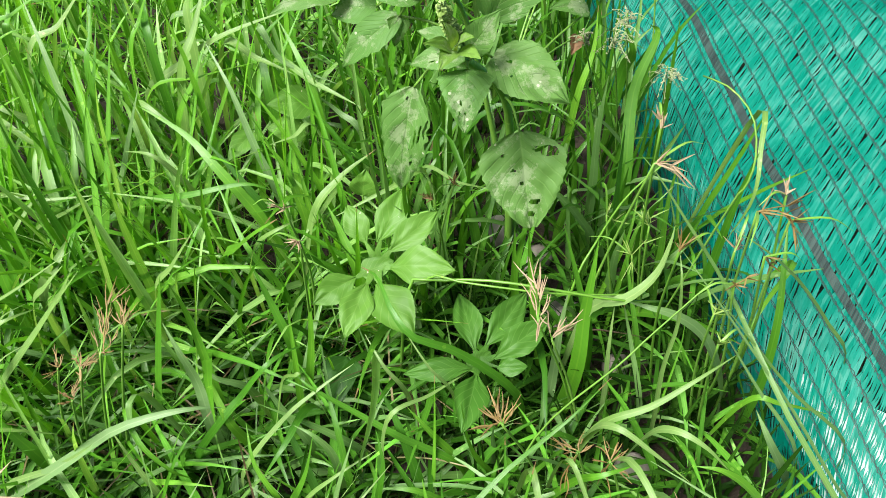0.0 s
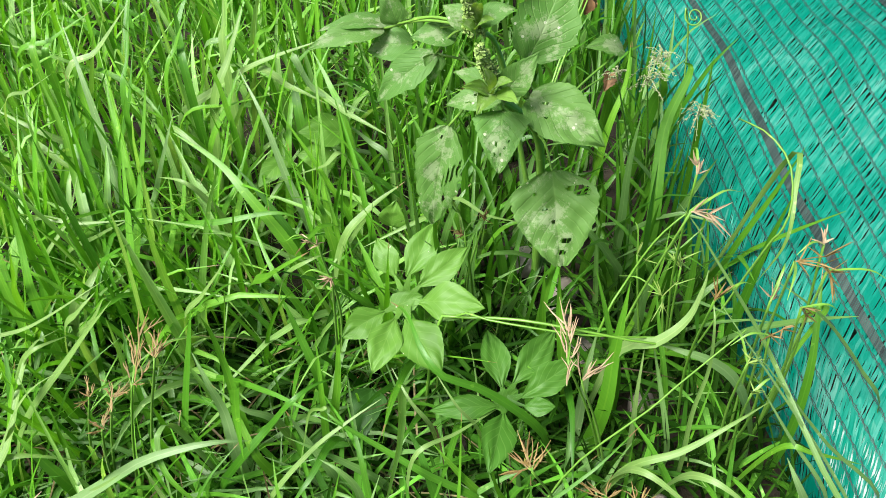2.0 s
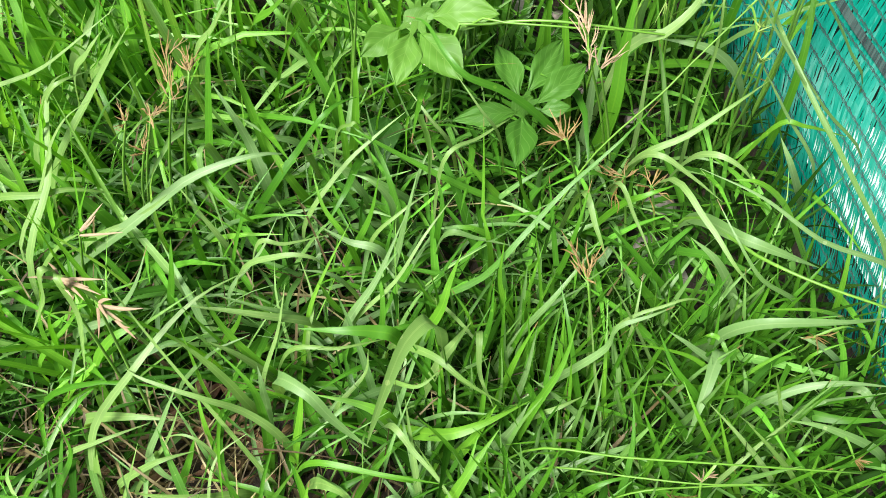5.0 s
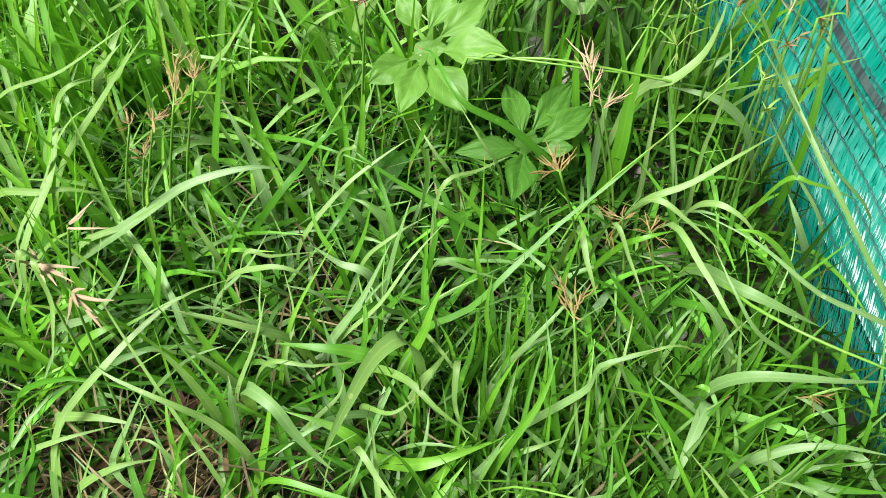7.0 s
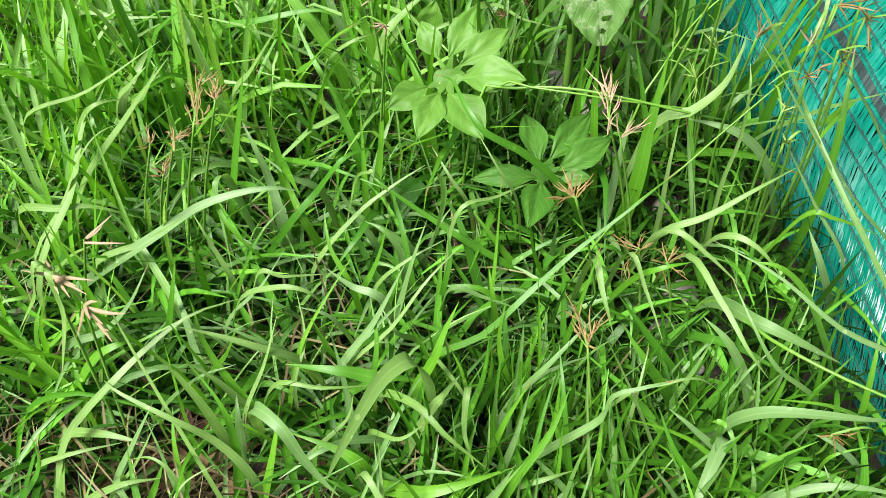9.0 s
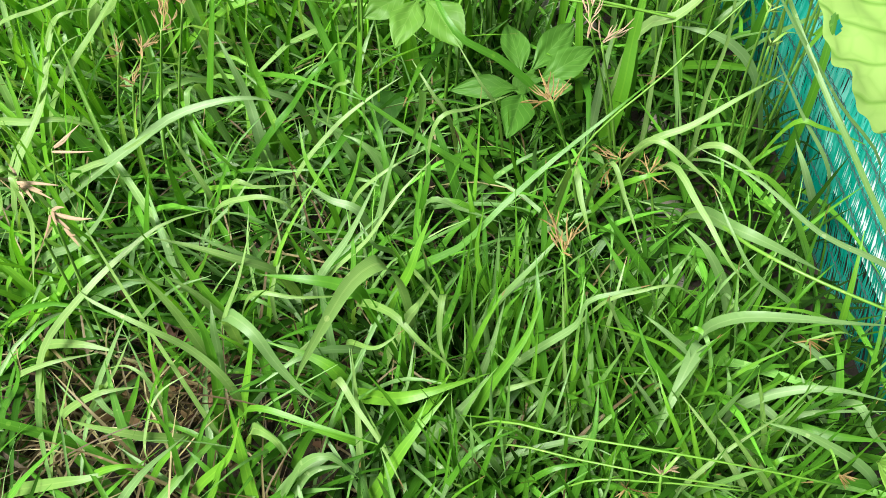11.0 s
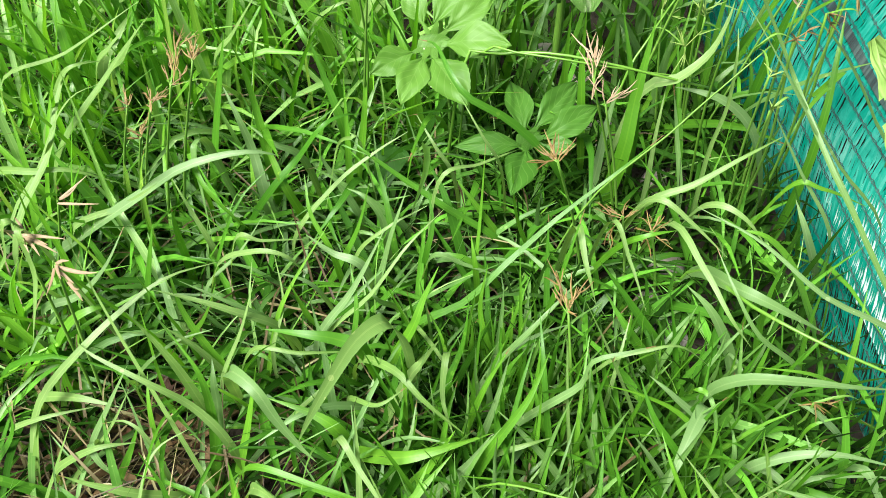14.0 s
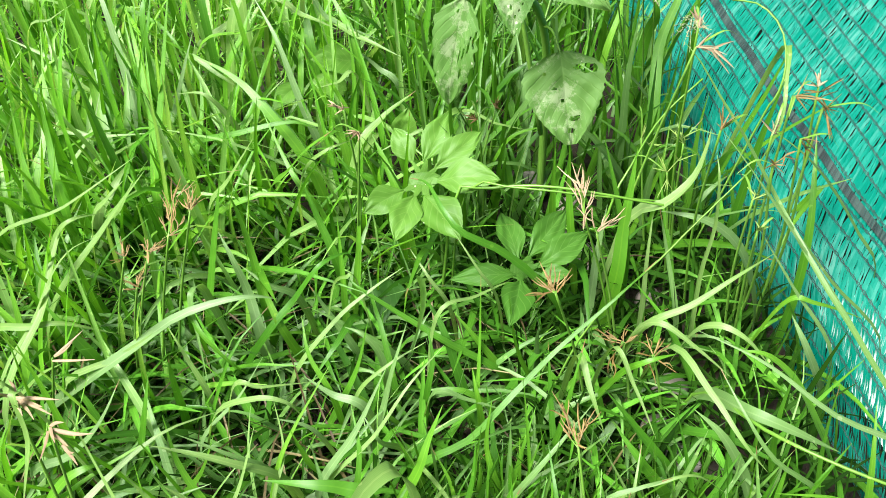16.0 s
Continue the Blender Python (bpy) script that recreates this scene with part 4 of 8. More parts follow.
blade(tuft, "p", 0.0024, (-0.121, 0.206, -0.003), (-0.119, 0.208, 0.050), (-0.114, 0.226, 0.070), (-0.105, 0.239, 0.080), (-0.085, 0.246, 0.090))
tuft = grass_tuft(-0.195, 0.290, "pale green grass tuft with many long crossing blades")
blade(tuft, "p", 0.0060, (-0.207, 0.241, -0.003), (-0.206, 0.242, 0.020), (-0.197, 0.261, 0.060), (-0.181, 0.274, 0.090), (-0.149, 0.290, 0.120), (-0.125, 0.312, 0.130), (-0.099, 0.327, 0.140), (-0.070, 0.346, 0.130))
blade(tuft, "p", 0.0107, (-0.206, 0.241, -0.003), (-0.204, 0.241, 0.020), (-0.196, 0.252, 0.050), (-0.192, 0.268, 0.070))
blade(tuft, "b", 0.0077, (-0.207, 0.326, -0.003), (-0.198, 0.322, 0.060), (-0.179, 0.327, 0.090), (-0.161, 0.331, 0.100), (-0.151, 0.341, 0.090))
blade(tuft, "u", 0.0059, (-0.218, 0.349, -0.003), (-0.206, 0.341, 0.080), (-0.174, 0.341, 0.100), (-0.151, 0.350, 0.120), (-0.136, 0.370, 0.140))
blade(tuft, "p", 0.0061, (-0.165, 0.345, -0.003), (-0.164, 0.323, 0.190), (-0.163, 0.307, 0.170), (-0.170, 0.283, 0.140))
blade(tuft, "p", 0.0055, (-0.158, 0.341, -0.003), (-0.169, 0.327, 0.190), (-0.185, 0.321, 0.170), (-0.200, 0.312, 0.150))
blade(tuft, "p", 0.0077, (-0.214, 0.296, -0.003), (-0.207, 0.289, 0.050), (-0.167, 0.275, 0.080), (-0.135, 0.267, 0.080))
blade(tuft, "p", 0.0043, (-0.225, 0.271, -0.003), (-0.218, 0.265, 0.050), (-0.184, 0.261, 0.080), (-0.151, 0.268, 0.080))
blade(tuft, "u", 0.0058, (-0.170, 0.257, -0.003), (-0.165, 0.256, 0.040), (-0.143, 0.267, 0.080), (-0.124, 0.281, 0.110))
blade(tuft, "p", 0.0059, (-0.191, 0.245, -0.003), (-0.185, 0.241, 0.040), (-0.151, 0.243, 0.070), (-0.124, 0.247, 0.070))
blade(tuft, "u", 0.0059, (-0.160, 0.266, -0.003), (-0.156, 0.252, 0.060), (-0.148, 0.238, 0.060), (-0.132, 0.229, 0.040))
blade(tuft, "m", 0.0058, (-0.237, 0.242, -0.003), (-0.234, 0.242, 0.030), (-0.211, 0.262, 0.060), (-0.213, 0.281, 0.090))
blade(tuft, "u", 0.0037, (-0.146, 0.300, -0.003), (-0.137, 0.297, 0.060), (-0.107, 0.307, 0.090), (-0.078, 0.312, 0.100))
blade(tuft, "b", 0.0046, (-0.231, 0.337, -0.003), (-0.229, 0.340, 0.060), (-0.227, 0.351, 0.090), (-0.218, 0.366, 0.110))
tuft = grass_tuft(-0.188, 0.415, "mid green grass tuft with many long crossing blades")
blade(tuft, "p", 0.0048, (-0.217, 0.424, -0.003), (-0.205, 0.416, 0.080), (-0.156, 0.414, 0.110), (-0.122, 0.419, 0.130), (-0.102, 0.436, 0.130))
blade(tuft, "b", 0.0100, (-0.186, 0.462, -0.003), (-0.190, 0.463, 0.050), (-0.193, 0.467, 0.090), (-0.191, 0.474, 0.130))
blade(tuft, "m", 0.0099, (-0.182, 0.445, -0.003), (-0.191, 0.444, 0.070), (-0.207, 0.454, 0.100), (-0.220, 0.464, 0.120))
blade(tuft, "m", 0.0080, (-0.157, 0.378, -0.003), (-0.151, 0.374, 0.040), (-0.135, 0.373, 0.090), (-0.127, 0.388, 0.120))
blade(tuft, "m", 0.0065, (-0.200, 0.364, -0.003), (-0.202, 0.367, 0.060), (-0.205, 0.378, 0.090), (-0.200, 0.392, 0.120))
tuft = grass_tuft(-0.164, 0.544, "pale green grass tuft with many long crossing blades")
blade(tuft, "m", 0.0095, (-0.122, 0.491, -0.003), (-0.118, 0.491, 0.040), (-0.104, 0.504, 0.100), (-0.091, 0.516, 0.150), (-0.083, 0.523, 0.180))
blade(tuft, "b", 0.0045, (-0.164, 0.490, -0.003), (-0.173, 0.484, 0.060), (-0.174, 0.484, 0.090), (-0.176, 0.488, 0.120))
blade(tuft, "p", 0.0110, (-0.202, 0.558, -0.003), (-0.191, 0.544, 0.120), (-0.170, 0.537, 0.150), (-0.156, 0.545, 0.170))
blade(tuft, "p", 0.0068, (-0.121, 0.567, -0.003), (-0.109, 0.555, 0.120), (-0.084, 0.551, 0.160), (-0.056, 0.551, 0.200))
blade(tuft, "m", 0.0052, (-0.145, 0.563, -0.003), (-0.155, 0.562, 0.080), (-0.162, 0.567, 0.140), (-0.166, 0.575, 0.180))
blade(tuft, "p", 0.0111, (-0.230, 0.594, -0.003), (-0.220, 0.591, 0.090), (-0.201, 0.602, 0.120), (-0.190, 0.627, 0.130))
tuft = grass_tuft(-0.192, 0.684, "bright green grass tuft with many long crossing blades")
blade(tuft, "b", 0.0106, (-0.195, 0.662, -0.003), (-0.192, 0.664, 0.060), (-0.174, 0.714, 0.140), (-0.150, 0.768, 0.240))
blade(tuft, "u", 0.0101, (-0.200, 0.701, -0.003), (-0.202, 0.704, 0.060), (-0.217, 0.761, 0.140), (-0.230, 0.799, 0.200), (-0.248, 0.841, 0.240))
blade(tuft, "u", 0.0096, (-0.195, 0.693, -0.003), (-0.189, 0.694, 0.060), (-0.163, 0.725, 0.130), (-0.138, 0.759, 0.190))
blade(tuft, "m", 0.0064, (-0.178, 0.708, -0.003), (-0.167, 0.695, 0.090), (-0.092, 0.665, 0.130), (-0.043, 0.663, 0.140), (-0.019, 0.663, 0.130))
blade(tuft, "m", 0.0100, (-0.224, 0.672, -0.003), (-0.226, 0.675, 0.060), (-0.235, 0.727, 0.120), (-0.254, 0.787, 0.170))
blade(tuft, "b", 0.0071, (-0.161, 0.683, -0.003), (-0.157, 0.685, 0.060), (-0.139, 0.717, 0.120), (-0.138, 0.753, 0.160))
blade(tuft, "b", 0.0102, (-0.220, 0.690, -0.003), (-0.219, 0.694, 0.080), (-0.216, 0.729, 0.120), (-0.218, 0.770, 0.150))
blade(tuft, "b", 0.0084, (-0.163, 0.663, -0.003), (-0.158, 0.665, 0.070), (-0.146, 0.686, 0.110), (-0.146, 0.715, 0.150))
tuft = grass_tuft(-0.179, 0.778, "pale green grass tuft with many long crossing blades")
blade(tuft, "p", 0.0114, (-0.177, 0.836, -0.003), (-0.165, 0.827, 0.120), (-0.118, 0.832, 0.160), (-0.066, 0.815, 0.200), (0.011, 0.827, 0.220))
blade(tuft, "p", 0.0060, (-0.172, 0.810, -0.003), (-0.163, 0.792, 0.140), (-0.124, 0.760, 0.140), (-0.100, 0.754, 0.120))
blade(tuft, "b", 0.0059, (-0.121, 0.721, -0.003), (-0.116, 0.723, 0.090), (-0.097, 0.762, 0.150), (-0.085, 0.802, 0.200))
blade(tuft, "m", 0.0077, (-0.235, 0.787, -0.003), (-0.226, 0.785, 0.100), (-0.201, 0.807, 0.160), (-0.188, 0.838, 0.210))
blade(tuft, "m", 0.0120, (-0.236, 0.737, -0.003), (-0.238, 0.741, 0.080), (-0.242, 0.770, 0.130), (-0.251, 0.807, 0.190))
blade(tuft, "b", 0.0082, (-0.133, 0.778, -0.003), (-0.122, 0.774, 0.120), (-0.096, 0.788, 0.170), (-0.080, 0.808, 0.200))
tuft = grass_tuft(-0.161, 0.874, "grass tuft with bluish sky sheen in its green, a few long arching blades")
blade(tuft, "u", 0.0077, (-0.145, 0.890, -0.003), (-0.134, 0.877, 0.170), (-0.101, 0.867, 0.200), (-0.081, 0.860, 0.220))
blade(tuft, "b", 0.0071, (-0.176, 0.858, -0.003), (-0.164, 0.846, 0.100), (-0.131, 0.839, 0.160), (-0.113, 0.851, 0.210))
tuft = grass_tuft(-0.062, 0.215, "mid green grass tuft with many long crossing blades")
blade(tuft, "p", 0.0035, (-0.078, 0.227, -0.003), (-0.081, 0.228, 0.030), (-0.099, 0.254, 0.080), (-0.120, 0.284, 0.120), (-0.140, 0.314, 0.150), (-0.153, 0.337, 0.180))
blade(tuft, "b", 0.0079, (-0.068, 0.238, -0.003), (-0.065, 0.238, 0.030), (-0.051, 0.254, 0.080), (-0.041, 0.273, 0.120))
blade(tuft, "p", 0.0028, (-0.099, 0.225, -0.003), (-0.102, 0.226, 0.040), (-0.112, 0.243, 0.080), (-0.125, 0.252, 0.090), (-0.144, 0.256, 0.080))
blade(tuft, "b", 0.0049, (-0.115, 0.240, -0.003), (-0.115, 0.241, 0.030), (-0.115, 0.262, 0.080), (-0.115, 0.282, 0.100))
blade(tuft, "m", 0.0059, (-0.013, 0.230, -0.003), (-0.010, 0.228, 0.020), (0.010, 0.230, 0.060), (0.033, 0.236, 0.080))
blade(tuft, "m", 0.0048, (-0.026, 0.237, -0.003), (-0.026, 0.238, 0.020), (-0.026, 0.248, 0.060), (-0.022, 0.263, 0.080))
blade(tuft, "p", 0.0069, (-0.089, 0.225, -0.003), (-0.095, 0.220, 0.040), (-0.119, 0.217, 0.060), (-0.145, 0.220, 0.070), (-0.168, 0.227, 0.070))
blade(tuft, "b", 0.0078, (-0.080, 0.186, -0.003), (-0.078, 0.186, 0.020), (-0.068, 0.199, 0.060))
blade(tuft, "u", 0.0066, (-0.053, 0.226, -0.003), (-0.043, 0.212, 0.080), (-0.029, 0.203, 0.080), (-0.021, 0.195, 0.070))
blade(tuft, "m", 0.0089, (-0.056, 0.184, -0.003), (-0.056, 0.185, 0.020), (-0.054, 0.203, 0.060), (-0.058, 0.224, 0.090))
blade(tuft, "m", 0.0054, (-0.062, 0.186, -0.003), (-0.066, 0.186, 0.030), (-0.075, 0.193, 0.060), (-0.088, 0.205, 0.070))
blade(tuft, "u", 0.0072, (-0.041, 0.183, -0.003), (-0.037, 0.181, 0.030), (-0.015, 0.186, 0.070), (0.000, 0.190, 0.080), (0.007, 0.191, 0.080), (0.023, 0.182, 0.060))
blade(tuft, "m", 0.0075, (-0.030, 0.204, -0.003), (-0.026, 0.203, 0.030), (-0.009, 0.211, 0.070), (0.008, 0.220, 0.090))
tuft = grass_tuft(-0.055, 0.303, "pale green grass tuft with many long crossing blades")
blade(tuft, "p", 0.0054, (-0.057, 0.241, -0.003), (-0.061, 0.241, 0.040), (-0.070, 0.251, 0.070), (-0.087, 0.262, 0.090), (-0.107, 0.267, 0.110), (-0.141, 0.282, 0.120), (-0.154, 0.292, 0.120))
blade(tuft, "b", 0.0065, (-0.062, 0.299, -0.003), (-0.069, 0.298, 0.050), (-0.082, 0.305, 0.080), (-0.097, 0.321, 0.110), (-0.103, 0.339, 0.140))
blade(tuft, "p", 0.0060, (-0.022, 0.330, -0.003), (-0.034, 0.321, 0.080), (-0.061, 0.318, 0.110), (-0.089, 0.323, 0.120), (-0.116, 0.331, 0.120))
blade(tuft, "u", 0.0040, (-0.030, 0.335, -0.003), (-0.042, 0.327, 0.080), (-0.069, 0.327, 0.110), (-0.100, 0.338, 0.120))
blade(tuft, "p", 0.0065, (-0.083, 0.275, -0.003), (-0.088, 0.276, 0.050), (-0.100, 0.290, 0.080), (-0.113, 0.302, 0.100), (-0.129, 0.314, 0.120))
blade(tuft, "p", 0.0057, (-0.064, 0.298, -0.003), (-0.071, 0.296, 0.050), (-0.089, 0.303, 0.090), (-0.106, 0.308, 0.110))
blade(tuft, "u", 0.0081, (-0.069, 0.291, -0.003), (-0.060, 0.273, 0.110), (-0.039, 0.253, 0.130), (-0.028, 0.242, 0.110), (-0.016, 0.233, 0.090), (-0.006, 0.226, 0.080))
blade(tuft, "u", 0.0065, (-0.021, 0.330, -0.003), (-0.013, 0.328, 0.060), (0.014, 0.341, 0.100), (0.038, 0.362, 0.140))
blade(tuft, "p", 0.0031, (-0.016, 0.334, -0.003), (-0.007, 0.330, 0.060), (0.026, 0.336, 0.100), (0.052, 0.354, 0.130), (0.078, 0.378, 0.140))
blade(tuft, "p", 0.0040, (-0.035, 0.265, -0.003), (-0.027, 0.264, 0.060), (-0.004, 0.278, 0.080), (0.001, 0.292, 0.090))
blade(tuft, "p", 0.0028, (-0.048, 0.310, -0.003), (-0.043, 0.312, 0.070), (-0.033, 0.331, 0.100), (-0.037, 0.354, 0.130))
blade(tuft, "p", 0.0036, (-0.085, 0.293, -0.003), (-0.078, 0.293, 0.060), (-0.059, 0.311, 0.100), (-0.047, 0.332, 0.130))
blade(tuft, "b", 0.0058, (-0.119, 0.332, -0.003), (-0.112, 0.327, 0.050), (-0.088, 0.327, 0.090), (-0.078, 0.342, 0.110))
tuft = grass_tuft(-0.076, 0.442, "grass tuft with bluish sky sheen in its green, many long crossing blades")
blade(tuft, "u", 0.0061, (-0.089, 0.471, -0.003), (-0.093, 0.450, 0.130), (-0.097, 0.437, 0.150), (-0.099, 0.429, 0.140), (-0.097, 0.418, 0.120), (-0.093, 0.395, 0.090))
blade(tuft, "b", 0.0077, (-0.059, 0.479, -0.003), (-0.061, 0.481, 0.050), (-0.064, 0.492, 0.090), (-0.069, 0.508, 0.120), (-0.074, 0.518, 0.150), (-0.079, 0.522, 0.170))
blade(tuft, "u", 0.0086, (-0.062, 0.457, -0.003), (-0.065, 0.460, 0.060), (-0.073, 0.485, 0.090), (-0.081, 0.496, 0.120), (-0.092, 0.513, 0.140))
blade(tuft, "b", 0.0074, (-0.027, 0.453, -0.003), (-0.034, 0.448, 0.050), (-0.044, 0.448, 0.090), (-0.055, 0.467, 0.110), (-0.059, 0.473, 0.130))
blade(tuft, "m", 0.0070, (-0.085, 0.447, -0.003), (-0.078, 0.443, 0.050), (-0.053, 0.448, 0.090), (-0.032, 0.459, 0.110), (-0.011, 0.461, 0.140), (0.004, 0.474, 0.140), (0.019, 0.487, 0.130))
blade(tuft, "p", 0.0046, (-0.097, 0.413, -0.003), (-0.103, 0.414, 0.060), (-0.115, 0.427, 0.090), (-0.128, 0.444, 0.110))
blade(tuft, "b", 0.0039, (-0.112, 0.465, -0.003), (-0.107, 0.444, 0.130), (-0.094, 0.416, 0.130), (-0.077, 0.404, 0.110), (-0.067, 0.406, 0.090))
blade(tuft, "p", 0.0040, (-0.046, 0.425, -0.003), (-0.038, 0.423, 0.060), (-0.002, 0.442, 0.100), (0.028, 0.454, 0.120), (0.054, 0.466, 0.130))
blade(tuft, "u", 0.0043, (-0.108, 0.366, -0.003), (-0.098, 0.363, 0.070), (-0.068, 0.377, 0.100), (-0.049, 0.396, 0.120))
tuft = grass_tuft(-0.019, 0.484, "grass tuft with bluish sky sheen in its green, a few long arching blades")
blade(tuft, "u", 0.0061, (-0.019, 0.484, -0.003), (-0.031, 0.476, 0.090), (-0.053, 0.477, 0.110), (-0.078, 0.494, 0.120))
tuft = grass_tuft(-0.057, 0.669, "bright green grass tuft with many long crossing blades")
blade(tuft, "b", 0.0105, (-0.075, 0.638, -0.003), (-0.068, 0.619, 0.090), (-0.041, 0.584, 0.140), (-0.018, 0.559, 0.180), (0.005, 0.554, 0.200))
blade(tuft, "p", 0.0065, (-0.040, 0.606, -0.003), (-0.036, 0.587, 0.080), (-0.033, 0.578, 0.120), (-0.022, 0.577, 0.150), (-0.002, 0.572, 0.170), (0.017, 0.583, 0.170))
blade(tuft, "u", 0.0082, (-0.017, 0.715, -0.003), (-0.023, 0.716, 0.060), (-0.043, 0.741, 0.120), (-0.060, 0.772, 0.170), (-0.082, 0.810, 0.200))
blade(tuft, "m", 0.0081, (-0.024, 0.686, -0.003), (-0.032, 0.686, 0.070), (-0.060, 0.711, 0.110), (-0.095, 0.743, 0.140))
blade(tuft, "b", 0.0068, (-0.064, 0.657, -0.003), (-0.066, 0.660, 0.060), (-0.069, 0.675, 0.100), (-0.059, 0.697, 0.130))
blade(tuft, "m", 0.0074, (-0.120, 0.715, -0.003), (-0.111, 0.715, 0.080), (-0.088, 0.736, 0.120), (-0.075, 0.775, 0.150))
tuft = grass_tuft(-0.050, 0.774, "bright green grass tuft with a few long arching blades")
blade(tuft, "b", 0.0072, (-0.107, 0.762, -0.003), (-0.098, 0.761, 0.090), (-0.065, 0.791, 0.160), (-0.031, 0.815, 0.240))
blade(tuft, "b", 0.0065, (-0.003, 0.725, -0.003), (-0.005, 0.728, 0.070), (-0.009, 0.749, 0.110), (-0.012, 0.771, 0.150))
blade(tuft, "u", 0.0077, (-0.040, 0.834, -0.003), (-0.031, 0.816, 0.200), (-0.008, 0.795, 0.180), (0.045, 0.779, 0.160))
tuft = grass_tuft(-0.050, 0.858, "pale green grass tuft with a few long arching blades")
blade(tuft, "p", 0.0080, (-0.032, 0.841, -0.003), (-0.024, 0.822, 0.160), (0.025, 0.767, 0.170), (0.067, 0.739, 0.160))
blade(tuft, "m", 0.0083, (-0.069, 0.876, -0.003), (-0.057, 0.866, 0.130), (-0.031, 0.866, 0.170), (0.001, 0.885, 0.190))
tuft = grass_tuft(0.052, 0.208, "bright green grass tuft with many long crossing blades")
blade(tuft, "m", 0.0079, (0.024, 0.229, -0.003), (0.020, 0.228, 0.030), (0.002, 0.235, 0.060), (-0.021, 0.244, 0.070))
blade(tuft, "b", 0.0093, (0.039, 0.219, -0.003), (0.043, 0.217, 0.030), (0.064, 0.224, 0.070), (0.080, 0.235, 0.100))
blade(tuft, "u", 0.0100, (0.054, 0.216, -0.003), (0.058, 0.214, 0.030), (0.086, 0.222, 0.070), (0.103, 0.236, 0.090))
blade(tuft, "b", 0.0074, (0.079, 0.213, -0.003), (0.082, 0.213, 0.030), (0.103, 0.231, 0.080), (0.125, 0.249, 0.110), (0.139, 0.271, 0.130))
blade(tuft, "p", 0.0046, (0.094, 0.239, -0.003), (0.103, 0.233, 0.060), (0.123, 0.232, 0.080), (0.142, 0.237, 0.080))
blade(tuft, "m", 0.0045, (0.112, 0.218, -0.003), (0.112, 0.219, 0.020), (0.114, 0.237, 0.070), (0.122, 0.260, 0.100), (0.133, 0.286, 0.120))
blade(tuft, "u", 0.0047, (0.026, 0.222, -0.003), (0.030, 0.222, 0.030), (0.050, 0.238, 0.070), (0.057, 0.261, 0.090))
blade(tuft, "b", 0.0048, (0.041, 0.212, -0.003), (0.035, 0.207, 0.040), (0.016, 0.204, 0.070), (-0.007, 0.209, 0.080), (-0.040, 0.219, 0.080))
blade(tuft, "u", 0.0041, (0.018, 0.180, -0.003), (0.018, 0.181, 0.020), (0.020, 0.210, 0.060), (0.018, 0.232, 0.080), (0.016, 0.254, 0.100))
blade(tuft, "p", 0.0037, (0.050, 0.178, -0.003), (0.049, 0.179, 0.020), (0.036, 0.202, 0.060), (0.023, 0.223, 0.090))
blade(tuft, "b", 0.0108, (0.020, 0.182, -0.003), (0.023, 0.181, 0.020), (0.031, 0.184, 0.040), (0.039, 0.190, 0.050))
blade(tuft, "u", 0.0059, (0.068, 0.183, -0.003), (0.072, 0.182, 0.030), (0.091, 0.191, 0.060), (0.112, 0.203, 0.080))
tuft = grass_tuft(0.054, 0.299, "bright green grass tuft with many long crossing blades")
blade(tuft, "m", 0.0044, (0.045, 0.341, -0.003), (0.054, 0.335, 0.060), (0.090, 0.334, 0.090), (0.120, 0.346, 0.120), (0.155, 0.368, 0.140), (0.192, 0.381, 0.170), (0.226, 0.405, 0.180))
blade(tuft, "p", 0.0109, (0.056, 0.306, -0.003), (0.051, 0.285, 0.110), (0.044, 0.270, 0.165), (0.037, 0.266, 0.175), (0.024, 0.254, 0.175), (0.011, 0.233, 0.170), (0.001, 0.215, 0.165), (-0.004, 0.205, 0.160))
blade(tuft, "b", 0.0076, (0.032, 0.312, -0.003), (0.041, 0.307, 0.060), (0.055, 0.309, 0.100), (0.063, 0.319, 0.120), (0.073, 0.330, 0.140))
blade(tuft, "m", 0.0100, (0.034, 0.303, -0.003), (0.022, 0.296, 0.090), (0.007, 0.298, 0.105), (-0.015, 0.300, 0.110), (-0.045, 0.311, 0.100))
blade(tuft, "b", 0.0099, (0.020, 0.242, -0.003), (0.015, 0.241, 0.040), (0.006, 0.246, 0.080), (-0.010, 0.254, 0.090), (-0.040, 0.266, 0.090))
blade(tuft, "b", 0.0097, (0.007, 0.252, -0.003), (0.014, 0.243, 0.050), (0.044, 0.227, 0.080), (0.069, 0.227, 0.090), (0.104, 0.237, 0.090))
blade(tuft, "b", 0.0054, (0.084, 0.256, -0.003), (0.088, 0.256, 0.040), (0.101, 0.268, 0.090), (0.116, 0.280, 0.120))
blade(tuft, "u", 0.0055, (0.095, 0.252, -0.003), (0.099, 0.252, 0.040), (0.108, 0.262, 0.080), (0.117, 0.281, 0.110))
blade(tuft, "p", 0.0055, (0.009, 0.312, -0.003), (0.018, 0.296, 0.080), (0.043, 0.272, 0.110), (0.062, 0.252, 0.105), (0.089, 0.239, 0.080))
blade(tuft, "p", 0.0045, (0.079, 0.306, -0.003), (0.077, 0.284, 0.110), (0.073, 0.258, 0.100), (0.080, 0.239, 0.080))
blade(tuft, "u", 0.0051, (0.114, 0.264, -0.003), (0.121, 0.258, 0.050), (0.141, 0.255, 0.090), (0.159, 0.258, 0.110), (0.164, 0.263, 0.130), (0.183, 0.263, 0.140), (0.201, 0.267, 0.140))
